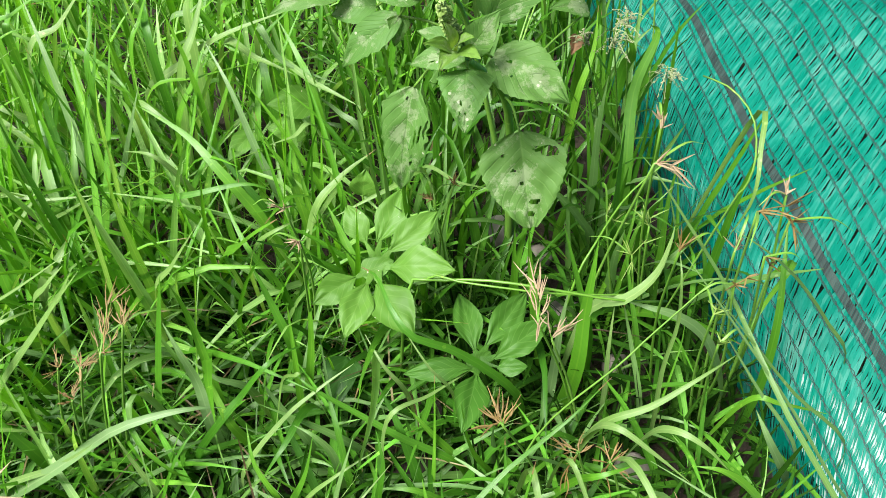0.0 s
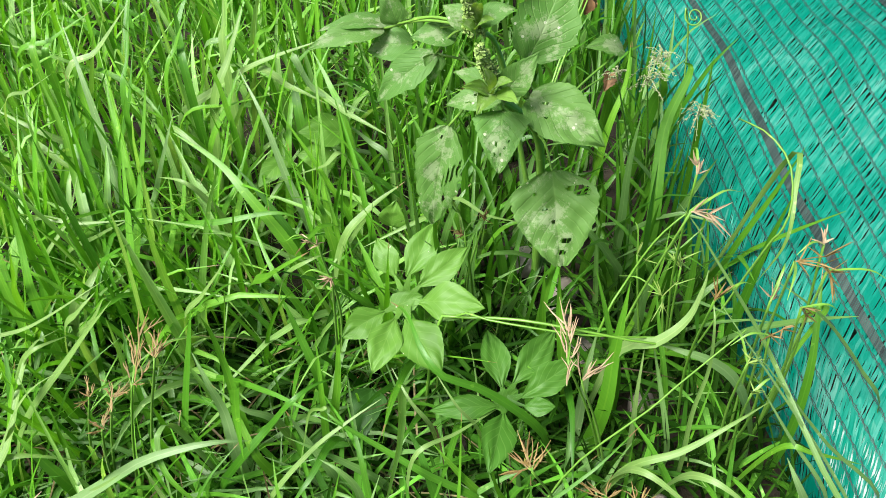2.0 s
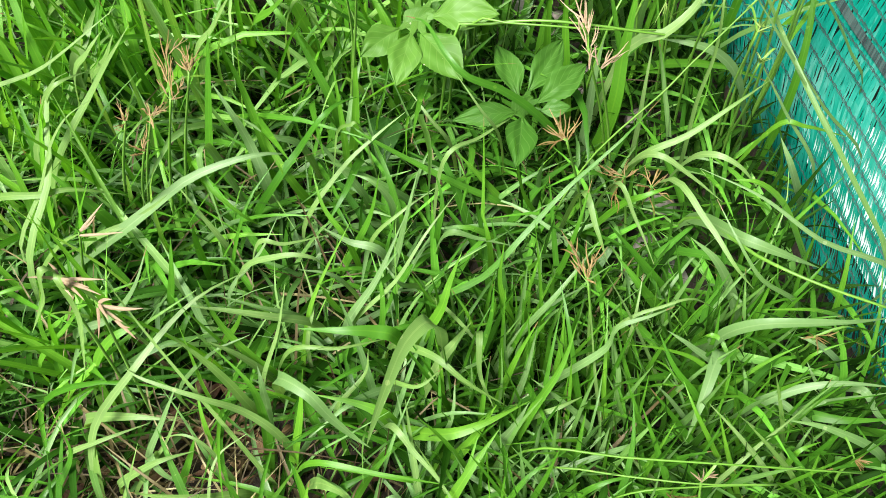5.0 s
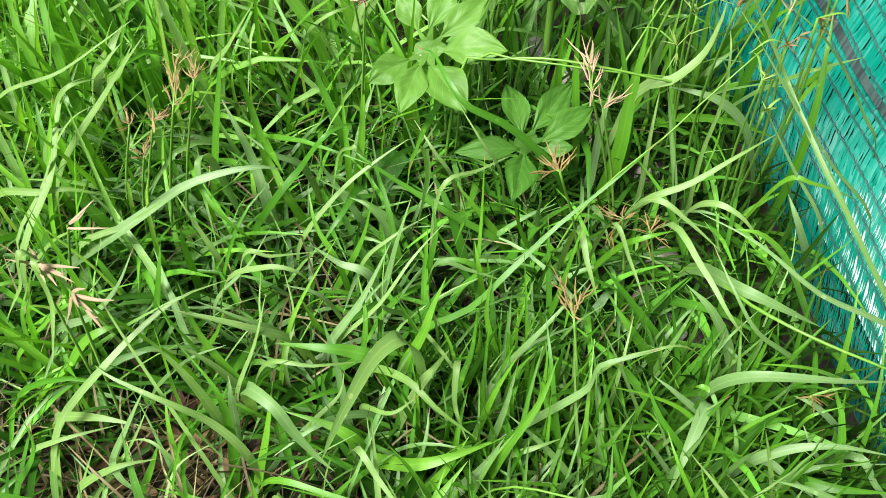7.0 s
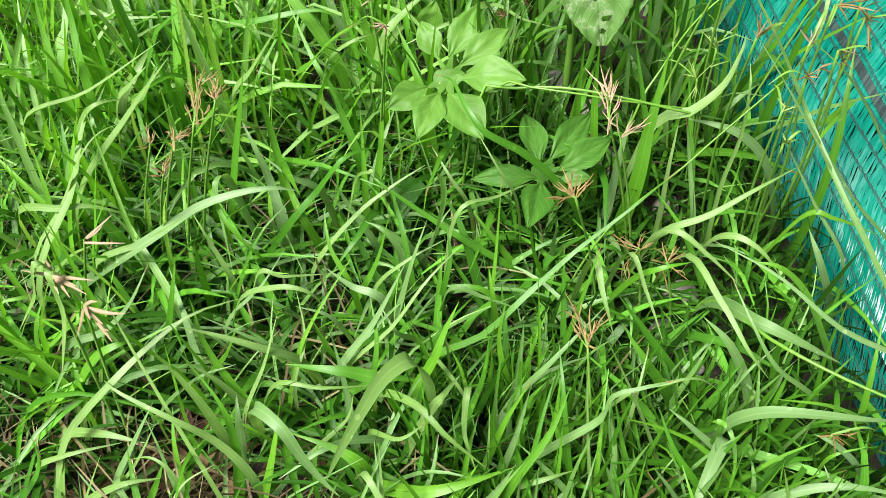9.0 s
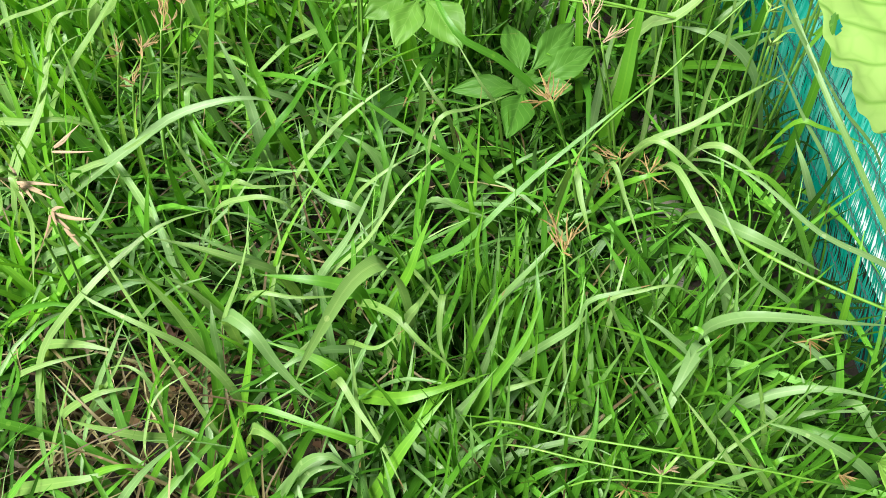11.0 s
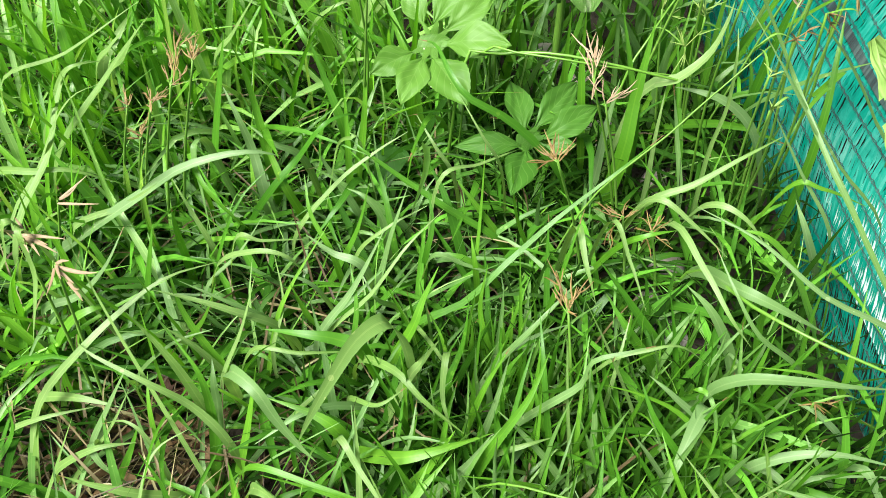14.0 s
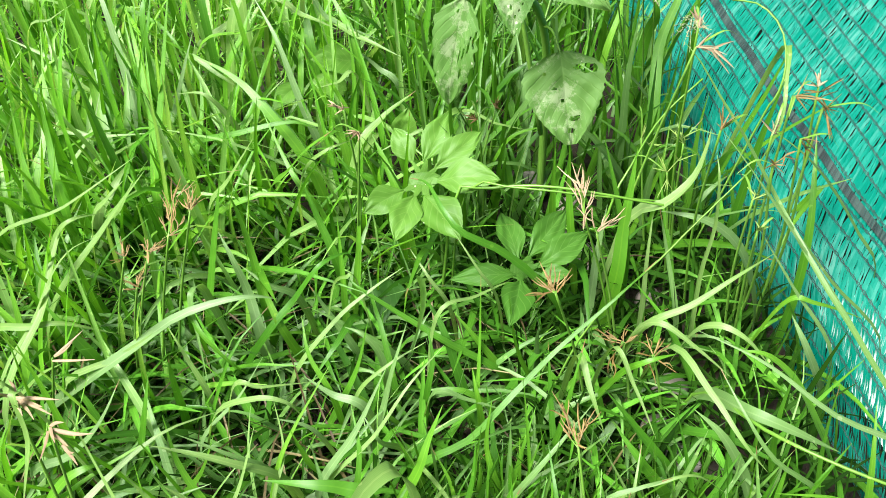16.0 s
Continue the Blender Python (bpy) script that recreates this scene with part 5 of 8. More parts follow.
blade(tuft, "p", 0.0032, (0.049, 0.352, -0.003), (0.053, 0.338, 0.060), (0.075, 0.294, 0.080), (0.083, 0.268, 0.070))
blade(tuft, "m", 0.0049, (0.008, 0.312, -0.003), (0.010, 0.314, 0.050), (0.016, 0.333, 0.090), (0.012, 0.359, 0.110))
blade(tuft, "u", 0.0045, (0.052, 0.360, -0.003), (0.045, 0.349, 0.060), (0.030, 0.339, 0.090), (0.019, 0.356, 0.100))
blade(tuft, "b", 0.0049, (0.115, 0.309, -0.003), (0.111, 0.311, 0.050), (0.102, 0.327, 0.090), (0.107, 0.345, 0.120))
blade(tuft, "p", 0.0039, (0.003, 0.289, -0.003), (0.010, 0.278, 0.060), (0.031, 0.263, 0.080), (0.050, 0.270, 0.090))
blade(tuft, "u", 0.0048, (0.093, 0.285, -0.003), (0.099, 0.284, 0.050), (0.115, 0.295, 0.080), (0.139, 0.306, 0.090), (0.165, 0.315, 0.090))
blade(tuft, "b", 0.0036, (0.081, 0.288, -0.003), (0.080, 0.290, 0.040), (0.076, 0.307, 0.080), (0.065, 0.324, 0.100))
blade(tuft, "u", 0.0042, (0.003, 0.358, -0.003), (-0.006, 0.353, 0.060), (-0.019, 0.355, 0.090), (-0.042, 0.358, 0.100))
blade(tuft, "m", 0.0054, (0.108, 0.279, -0.003), (0.112, 0.279, 0.040), (0.118, 0.285, 0.080), (0.129, 0.290, 0.100))
tuft = grass_tuft(0.052, 0.409, "pale green grass tuft with many long crossing blades")
blade(tuft, "p", 0.0027, (0.030, 0.472, -0.003), (0.018, 0.461, 0.120), (0.010, 0.460, 0.130), (0.000, 0.464, 0.120), (-0.006, 0.454, 0.100), (-0.014, 0.439, 0.070))
blade(tuft, "u", 0.0065, (0.020, 0.440, -0.003), (0.013, 0.440, 0.060), (-0.007, 0.459, 0.090), (-0.022, 0.475, 0.110))
blade(tuft, "u", 0.0062, (0.038, 0.411, -0.003), (0.035, 0.413, 0.050), (0.032, 0.421, 0.080), (0.020, 0.427, 0.100), (0.006, 0.436, 0.100))
blade(tuft, "p", 0.0038, (0.100, 0.475, -0.003), (0.091, 0.473, 0.070), (0.075, 0.481, 0.100), (0.061, 0.507, 0.110))
blade(tuft, "p", 0.0035, (0.066, 0.425, -0.003), (0.076, 0.421, 0.120), (0.109, 0.440, 0.120), (0.150, 0.469, 0.110))
blade(tuft, "b", 0.0036, (0.105, 0.402, -0.003), (0.106, 0.404, 0.040), (0.110, 0.427, 0.080), (0.113, 0.453, 0.130))
blade(tuft, "u", 0.0068, (0.031, 0.377, -0.003), (0.020, 0.373, 0.080), (-0.003, 0.381, 0.090), (-0.022, 0.391, 0.100))
blade(tuft, "b", 0.0059, (0.111, 0.364, -0.003), (0.105, 0.363, 0.050), (0.101, 0.366, 0.090), (0.098, 0.380, 0.110))
blade(tuft, "u", 0.0051, (0.057, 0.386, -0.003), (0.069, 0.374, 0.090), (0.094, 0.367, 0.090), (0.123, 0.361, 0.080))
blade(tuft, "b", 0.0043, (0.004, 0.385, -0.003), (-0.004, 0.386, 0.080), (-0.018, 0.402, 0.110), (-0.022, 0.424, 0.130))
blade(tuft, "p", 0.0033, (0.001, 0.391, -0.003), (0.013, 0.384, 0.080), (0.037, 0.387, 0.110), (0.067, 0.399, 0.120))
blade(tuft, "m", 0.0047, (0.060, 0.385, -0.003), (0.065, 0.387, 0.070), (0.071, 0.398, 0.100), (0.068, 0.415, 0.120))
tuft = grass_tuft(0.041, 0.521, "bright green grass tuft with many long crossing blades")
blade(tuft, "b", 0.0087, (0.003, 0.496, -0.003), (0.007, 0.497, 0.040), (0.017, 0.509, 0.100), (0.023, 0.524, 0.160))
blade(tuft, "b", 0.0068, (0.002, 0.482, -0.003), (0.002, 0.484, 0.040), (0.003, 0.500, 0.090), (0.003, 0.522, 0.140))
blade(tuft, "m", 0.0079, (0.005, 0.520, -0.003), (-0.002, 0.522, 0.080), (-0.015, 0.541, 0.120), (-0.026, 0.557, 0.150))
blade(tuft, "m", 0.0071, (0.056, 0.586, -0.003), (0.044, 0.576, 0.100), (0.020, 0.577, 0.130), (-0.002, 0.595, 0.160))
blade(tuft, "s", 0.0031, (0.085, 0.517, -0.003), (0.097, 0.507, 0.160), (0.122, 0.506, 0.170), (0.158, 0.494, 0.180), (0.199, 0.482, 0.180), (0.251, 0.474, 0.170), (0.293, 0.485, 0.150))
blade(tuft, "s", 0.0022, (0.095, 0.527, -0.003), (0.106, 0.512, 0.160), (0.145, 0.492, 0.180), (0.194, 0.479, 0.180), (0.244, 0.480, 0.170), (0.275, 0.487, 0.160))
tuft = grass_tuft(0.050, 0.667, "bright green grass tuft with a few long arching blades")
blade(tuft, "b", 0.0103, (0.072, 0.637, -0.003), (0.068, 0.618, 0.080), (0.060, 0.594, 0.130), (0.053, 0.589, 0.170))
blade(tuft, "m", 0.0081, (0.066, 0.713, -0.003), (0.059, 0.715, 0.080), (0.041, 0.740, 0.120), (0.021, 0.762, 0.140))
blade(tuft, "b", 0.0076, (0.013, 0.649, -0.003), (0.012, 0.652, 0.060), (0.011, 0.664, 0.110), (0.003, 0.691, 0.150))
tuft = grass_tuft(0.044, 0.743, "bright green grass tuft with a few long arching blades")
blade(tuft, "b", 0.0058, (0.011, 0.742, -0.003), (0.013, 0.746, 0.080), (0.016, 0.763, 0.140), (0.012, 0.783, 0.180))
blade(tuft, "p", 0.0059, (0.048, 0.726, -0.003), (0.043, 0.706, 0.090), (0.018, 0.651, 0.100), (0.001, 0.633, 0.090))
blade(tuft, "u", 0.0077, (0.073, 0.762, -0.003), (0.063, 0.759, 0.110), (0.042, 0.773, 0.130), (0.019, 0.782, 0.150))
tuft = grass_tuft(0.173, 0.209, "mid green grass tuft with many long crossing blades")
blade(tuft, "p", 0.0033, (0.159, 0.237, 0.010), (0.158, 0.275, 0.070), (0.158, 0.302, 0.120))
blade(tuft, "u", 0.0054, (0.164, 0.210, -0.003), (0.161, 0.210, 0.030), (0.142, 0.227, 0.060), (0.123, 0.241, 0.080), (0.108, 0.252, 0.090))
blade(tuft, "b", 0.0055, (0.188, 0.210, -0.003), (0.187, 0.211, 0.020), (0.178, 0.241, 0.080))
blade(tuft, "u", 0.0048, (0.231, 0.213, -0.003), (0.227, 0.212, 0.030), (0.205, 0.225, 0.070), (0.191, 0.233, 0.090))
blade(tuft, "b", 0.0043, (0.128, 0.215, -0.003), (0.129, 0.216, 0.020), (0.133, 0.236, 0.070), (0.135, 0.258, 0.110))
blade(tuft, "m", 0.0049, (0.151, 0.219, -0.003), (0.150, 0.220, 0.020), (0.142, 0.247, 0.070), (0.138, 0.278, 0.110), (0.138, 0.307, 0.120))
blade(tuft, "b", 0.0039, (0.167, 0.214, -0.003), (0.166, 0.215, 0.020), (0.161, 0.238, 0.060), (0.163, 0.261, 0.090), (0.170, 0.293, 0.110))
blade(tuft, "m", 0.0057, (0.199, 0.229, -0.003), (0.197, 0.229, 0.020), (0.180, 0.252, 0.070), (0.173, 0.281, 0.100))
blade(tuft, "m", 0.0062, (0.229, 0.196, -0.003), (0.226, 0.196, 0.030), (0.207, 0.214, 0.060), (0.186, 0.232, 0.090))
blade(tuft, "p", 0.0054, (0.194, 0.178, -0.003), (0.190, 0.178, 0.030), (0.177, 0.187, 0.050), (0.167, 0.197, 0.060))
blade(tuft, "m", 0.0061, (0.191, 0.202, -0.003), (0.189, 0.203, 0.030), (0.178, 0.221, 0.070), (0.172, 0.240, 0.090))
blade(tuft, "p", 0.0034, (0.161, 0.220, -0.003), (0.160, 0.221, 0.030), (0.154, 0.249, 0.080), (0.151, 0.284, 0.130))
blade(tuft, "u", 0.0058, (0.167, 0.223, -0.003), (0.168, 0.224, 0.030), (0.173, 0.249, 0.070), (0.168, 0.272, 0.100))
blade(tuft, "m", 0.0048, (0.124, 0.177, -0.003), (0.125, 0.178, 0.020), (0.133, 0.208, 0.070), (0.139, 0.224, 0.090))
blade(tuft, "u", 0.0054, (0.147, 0.197, -0.003), (0.149, 0.198, 0.030), (0.153, 0.207, 0.050), (0.157, 0.216, 0.070))
tuft = grass_tuft(0.185, 0.267, "mid green grass tuft with many long crossing blades")
blade(tuft, "b", 0.0048, (0.129, 0.275, -0.003), (0.129, 0.276, 0.020), (0.128, 0.307, 0.090), (0.127, 0.345, 0.140))
blade(tuft, "u", 0.0091, (0.237, 0.275, -0.003), (0.244, 0.261, 0.070), (0.247, 0.258, 0.100), (0.261, 0.253, 0.120), (0.288, 0.245, 0.130), (0.315, 0.241, 0.130), (0.350, 0.243, 0.120))
blade(tuft, "m", 0.0093, (0.236, 0.304, -0.003), (0.230, 0.302, 0.040), (0.207, 0.311, 0.080), (0.190, 0.330, 0.100))
blade(tuft, "b", 0.0037, (0.222, 0.277, -0.003), (0.233, 0.264, 0.080), (0.245, 0.259, 0.090), (0.248, 0.239, 0.080), (0.242, 0.222, 0.060))
blade(tuft, "m", 0.0048, (0.184, 0.242, -0.003), (0.182, 0.243, 0.030), (0.173, 0.265, 0.080), (0.168, 0.297, 0.110))
blade(tuft, "p", 0.0032, (0.184, 0.267, -0.003), (0.186, 0.269, 0.050), (0.191, 0.284, 0.090), (0.200, 0.308, 0.110))
blade(tuft, "m", 0.0049, (0.149, 0.242, -0.003), (0.146, 0.243, 0.040), (0.136, 0.258, 0.080), (0.128, 0.276, 0.110))
blade(tuft, "m", 0.0047, (0.199, 0.265, -0.003), (0.195, 0.266, 0.040), (0.183, 0.281, 0.080), (0.179, 0.294, 0.110))
blade(tuft, "b", 0.0046, (0.128, 0.259, -0.003), (0.130, 0.261, 0.040), (0.136, 0.275, 0.080), (0.139, 0.292, 0.110))
tuft = grass_tuft(0.183, 0.437, "pale green grass tuft with many long crossing blades")
blade(tuft, "m", 0.0063, (0.191, 0.460, -0.003), (0.179, 0.453, 0.080), (0.156, 0.454, 0.120), (0.127, 0.457, 0.150), (0.098, 0.458, 0.170), (0.085, 0.476, 0.180), (0.077, 0.505, 0.180), (0.064, 0.526, 0.170))
blade(tuft, "p", 0.0026, (0.139, 0.458, -0.003), (0.127, 0.449, 0.100), (0.109, 0.451, 0.140), (0.094, 0.469, 0.160))
blade(tuft, "m", 0.0054, (0.134, 0.421, -0.003), (0.127, 0.418, 0.050), (0.086, 0.428, 0.080), (0.051, 0.443, 0.100), (0.022, 0.454, 0.120), (0.010, 0.464, 0.125))
blade(tuft, "b", 0.0069, (0.137, 0.424, -0.003), (0.131, 0.422, 0.040), (0.108, 0.430, 0.080), (0.091, 0.443, 0.100))
blade(tuft, "b", 0.0122, (0.216, 0.473, -0.003), (0.222, 0.469, 0.040), (0.227, 0.469, 0.100), (0.231, 0.485, 0.140), (0.235, 0.496, 0.170), (0.239, 0.508, 0.200))
blade(tuft, "u", 0.0079, (0.209, 0.475, -0.003), (0.212, 0.478, 0.060), (0.219, 0.500, 0.100), (0.225, 0.513, 0.140))
blade(tuft, "p", 0.0055, (0.221, 0.428, -0.003), (0.233, 0.418, 0.090), (0.266, 0.414, 0.120), (0.296, 0.420, 0.140), (0.329, 0.433, 0.150))
blade(tuft, "p", 0.0054, (0.220, 0.434, -0.003), (0.227, 0.415, 0.090), (0.238, 0.400, 0.120), (0.261, 0.384, 0.110), (0.288, 0.368, 0.090))
blade(tuft, "p", 0.0052, (0.170, 0.398, -0.003), (0.171, 0.376, 0.120), (0.174, 0.345, 0.120), (0.181, 0.325, 0.100))
blade(tuft, "p", 0.0038, (0.193, 0.401, -0.003), (0.197, 0.380, 0.120), (0.208, 0.352, 0.110), (0.218, 0.323, 0.090))
tuft = grass_tuft(0.191, 0.544, "grass tuft with bluish sky sheen in its green, a few long arching blades")
blade(tuft, "u", 0.0081, (0.147, 0.563, -0.003), (0.155, 0.561, 0.100), (0.160, 0.566, 0.140), (0.168, 0.557, 0.190))
blade(tuft, "b", 0.0070, (0.201, 0.566, -0.003), (0.192, 0.551, 0.080), (0.187, 0.547, 0.130), (0.185, 0.548, 0.180))
blade(tuft, "p", 0.0082, (0.224, 0.504, -0.003), (0.234, 0.488, 0.140), (0.256, 0.475, 0.170), (0.275, 0.479, 0.190), (0.284, 0.489, 0.210), (0.288, 0.498, 0.220))
tuft = grass_tuft(0.134, 0.686, "pale green grass tuft with a few long arching blades")
blade(tuft, "p", 0.0071, (0.134, 0.686, -0.003), (0.124, 0.669, 0.130), (0.089, 0.643, 0.140), (0.036, 0.632, 0.120))
tuft = grass_tuft(0.283, 0.209, "grass tuft with bluish sky sheen in its green, many long crossing blades")
blade(tuft, "u", 0.0076, (0.258, 0.226, -0.003), (0.261, 0.217, 0.040), (0.263, 0.213, 0.080), (0.280, 0.212, 0.100), (0.304, 0.208, 0.110), (0.344, 0.202, 0.100))
blade(tuft, "u", 0.0047, (0.281, 0.212, -0.003), (0.290, 0.206, 0.060), (0.305, 0.206, 0.080), (0.355, 0.204, 0.080))
blade(tuft, "u", 0.0059, (0.263, 0.231, -0.003), (0.271, 0.217, 0.070), (0.289, 0.201, 0.070), (0.315, 0.190, 0.050))
blade(tuft, "m", 0.0086, (0.289, 0.218, -0.003), (0.295, 0.209, 0.050), (0.316, 0.194, 0.070), (0.353, 0.188, 0.070))
blade(tuft, "u", 0.0062, (0.322, 0.229, -0.003), (0.329, 0.211, 0.080), (0.342, 0.194, 0.070), (0.361, 0.184, 0.050))
blade(tuft, "b", 0.0039, (0.276, 0.224, -0.003), (0.272, 0.223, 0.030), (0.231, 0.246, 0.080), (0.201, 0.254, 0.100), (0.169, 0.259, 0.110))
blade(tuft, "m", 0.0057, (0.261, 0.205, -0.003), (0.260, 0.206, 0.020), (0.250, 0.232, 0.080))
blade(tuft, "u", 0.0044, (0.343, 0.208, -0.003), (0.339, 0.207, 0.030), (0.316, 0.222, 0.060), (0.310, 0.239, 0.070))
blade(tuft, "b", 0.0041, (0.245, 0.169, -0.003), (0.243, 0.169, 0.020), (0.226, 0.192, 0.060), (0.211, 0.211, 0.090), (0.206, 0.230, 0.100))
blade(tuft, "p", 0.0040, (0.292, 0.166, -0.003), (0.289, 0.166, 0.030), (0.266, 0.190, 0.060), (0.243, 0.206, 0.080))
tuft = grass_tuft(0.288, 0.282, "grass tuft with bluish sky sheen in its green, many long crossing blades")
blade(tuft, "u", 0.0094, (0.247, 0.270, -0.003), (0.240, 0.251, 0.090), (0.227, 0.233, 0.100), (0.214, 0.213, 0.090), (0.206, 0.199, 0.070))
blade(tuft, "u", 0.0055, (0.253, 0.247, -0.003), (0.243, 0.244, 0.070), (0.219, 0.253, 0.100), (0.203, 0.263, 0.110))
blade(tuft, "u", 0.0102, (0.290, 0.281, -0.003), (0.288, 0.282, 0.030), (0.276, 0.302, 0.070), (0.259, 0.316, 0.100), (0.243, 0.331, 0.110))
blade(tuft, "u", 0.0033, (0.331, 0.287, -0.003), (0.321, 0.282, 0.070), (0.281, 0.289, 0.110), (0.265, 0.309, 0.130), (0.257, 0.342, 0.140))
blade(tuft, "m", 0.0087, (0.244, 0.320, -0.003), (0.239, 0.319, 0.040), (0.211, 0.337, 0.080), (0.187, 0.353, 0.110))
blade(tuft, "m", 0.0061, (0.247, 0.285, -0.003), (0.246, 0.286, 0.030), (0.240, 0.309, 0.070), (0.231, 0.330, 0.110))
blade(tuft, "m", 0.0056, (0.358, 0.302, -0.003), (0.354, 0.300, 0.030), (0.340, 0.302, 0.070), (0.327, 0.323, 0.100))
blade(tuft, "u", 0.0058, (0.295, 0.291, -0.003), (0.295, 0.293, 0.040), (0.295, 0.294, 0.070), (0.299, 0.301, 0.090))
blade(tuft, "u", 0.0031, (0.270, 0.330, -0.003), (0.272, 0.318, 0.050), (0.280, 0.293, 0.070), (0.288, 0.270, 0.060))
blade(tuft, "m", 0.0043, (0.307, 0.244, -0.003), (0.303, 0.243, 0.030), (0.285, 0.253, 0.070), (0.267, 0.262, 0.080))
blade(tuft, "b", 0.0035, (0.320, 0.241, -0.003), (0.314, 0.238, 0.040), (0.310, 0.239, 0.080), (0.330, 0.241, 0.090))
tuft = grass_tuft(0.288, 0.428, "grass tuft with bluish sky sheen in its green, many long crossing blades")
blade(tuft, "u", 0.0105, (0.358, 0.458, -0.003), (0.351, 0.455, 0.050), (0.335, 0.460, 0.100), (0.319, 0.467, 0.130), (0.296, 0.471, 0.150), (0.276, 0.477, 0.155), (0.261, 0.489, 0.150))
blade(tuft, "p", 0.0037, (0.288, 0.432, -0.003), (0.286, 0.435, 0.060), (0.284, 0.445, 0.120), (0.290, 0.456, 0.160), (0.286, 0.463, 0.200), (0.288, 0.479, 0.210))
blade(tuft, "p", 0.0043, (0.256, 0.458, -0.003), (0.251, 0.460, 0.070), (0.248, 0.466, 0.120), (0.251, 0.482, 0.160))
blade(tuft, "u", 0.0049, (0.282, 0.449, -0.003), (0.279, 0.451, 0.060), (0.270, 0.475, 0.110), (0.261, 0.493, 0.150))
blade(tuft, "p", 0.0058, (0.263, 0.427, -0.003), (0.269, 0.408, 0.090), (0.278, 0.394, 0.120), (0.295, 0.380, 0.120), (0.314, 0.370, 0.100))
blade(tuft, "b", 0.0044, (0.330, 0.432, -0.003), (0.341, 0.417, 0.110), (0.361, 0.407, 0.120), (0.403, 0.406, 0.100))
blade(tuft, "u", 0.0105, (0.262, 0.383, -0.003), (0.264, 0.363, 0.080), (0.272, 0.320, 0.120), (0.297, 0.302, 0.120), (0.331, 0.296, 0.100))
blade(tuft, "s", 0.0032, (0.264, 0.385, -0.003), (0.265, 0.365, 0.080), (0.273, 0.299, 0.130), (0.299, 0.267, 0.140), (0.339, 0.241, 0.140))
tuft = grass_tuft(0.248, 0.492, "mid green grass tuft with a few long arching blades")
blade(tuft, "m", 0.0076, (0.248, 0.492, -0.003), (0.241, 0.492, 0.100), (0.230, 0.507, 0.150), (0.217, 0.525, 0.200))
tuft = grass_tuft(0.306, 0.684, "bright green grass tuft with a few long arching blades")
blade(tuft, "b", 0.0079, (0.306, 0.684, -0.003), (0.301, 0.685, 0.060), (0.289, 0.701, 0.130), (0.280, 0.715, 0.180))
tuft = grass_tuft(0.307, 0.764, "bright green grass tuft with a few long arching blades")
blade(tuft, "b", 0.0071, (0.278, 0.767, -0.003), (0.286, 0.765, 0.130), (0.301, 0.780, 0.180), (0.304, 0.796, 0.220))
blade(tuft, "m", 0.0095, (0.293, 0.795, -0.003), (0.282, 0.780, 0.090), (0.244, 0.760, 0.130), (0.214, 0.760, 0.140))
blade(tuft, "u", 0.0107, (0.350, 0.730, -0.003), (0.338, 0.724, 0.080), (0.314, 0.728, 0.120), (0.282, 0.729, 0.150))
tuft = grass_tuft(0.353, 0.846, "mid green grass tuft with a few long arching blades")
blade(tuft, "m", 0.0123, (0.353, 0.846, -0.003), (0.351, 0.824, 0.120), (0.345, 0.790, 0.170), (0.327, 0.800, 0.210))
tuft = grass_tuft(0.382, 0.296, "bright green grass tuft with many long crossing blades")
blade(tuft, "b", 0.0090, (0.363, 0.328, -0.003), (0.358, 0.326, 0.040), (0.338, 0.335, 0.080), (0.320, 0.348, 0.110), (0.298, 0.356, 0.130), (0.280, 0.362, 0.130))
blade(tuft, "u", 0.0025, (0.431, 0.319, -0.003), (0.424, 0.317, 0.050), (0.366, 0.339, 0.130), (0.338, 0.374, 0.170), (0.306, 0.405, 0.210), (0.282, 0.424, 0.240), (0.264, 0.446, 0.260))
blade(tuft, "u", 0.0035, (0.386, 0.284, -0.003), (0.374, 0.277, 0.110), (0.308, 0.293, 0.150), (0.270, 0.321, 0.170), (0.238, 0.350, 0.170))
blade(tuft, "b", 0.0043, (0.366, 0.271, -0.003), (0.357, 0.265, 0.060), (0.315, 0.264, 0.100), (0.272, 0.267, 0.110))
blade(tuft, "b", 0.0056, (0.365, 0.277, -0.003), (0.364, 0.278, 0.030), (0.360, 0.295, 0.080), (0.366, 0.323, 0.110))
tuft = grass_tuft(0.403, 0.414, "grass tuft with bluish sky sheen in its green, many long crossing blades")
blade(tuft, "u", 0.0026, (0.415, 0.386, -0.003), (0.403, 0.379, 0.100), (0.350, 0.392, 0.160), (0.316, 0.409, 0.200), (0.291, 0.422, 0.230))
blade(tuft, "m", 0.0065, (0.375, 0.445, -0.003), (0.374, 0.449, 0.080), (0.373, 0.462, 0.140), (0.376, 0.488, 0.180), (0.382, 0.512, 0.200))
blade(tuft, "u", 0.0039, (0.447, 0.456, -0.003), (0.436, 0.450, 0.100), (0.411, 0.460, 0.140), (0.380, 0.468, 0.180), (0.351, 0.471, 0.210), (0.322, 0.480, 0.230))
blade(tuft, "u", 0.0033, (0.386, 0.389, -0.003), (0.377, 0.389, 0.080), (0.343, 0.417, 0.130), (0.315, 0.445, 0.170))
blade(tuft, "u", 0.0090, (0.390, 0.392, -0.003), (0.386, 0.390, 0.030), (0.361, 0.397, 0.080), (0.351, 0.415, 0.100))


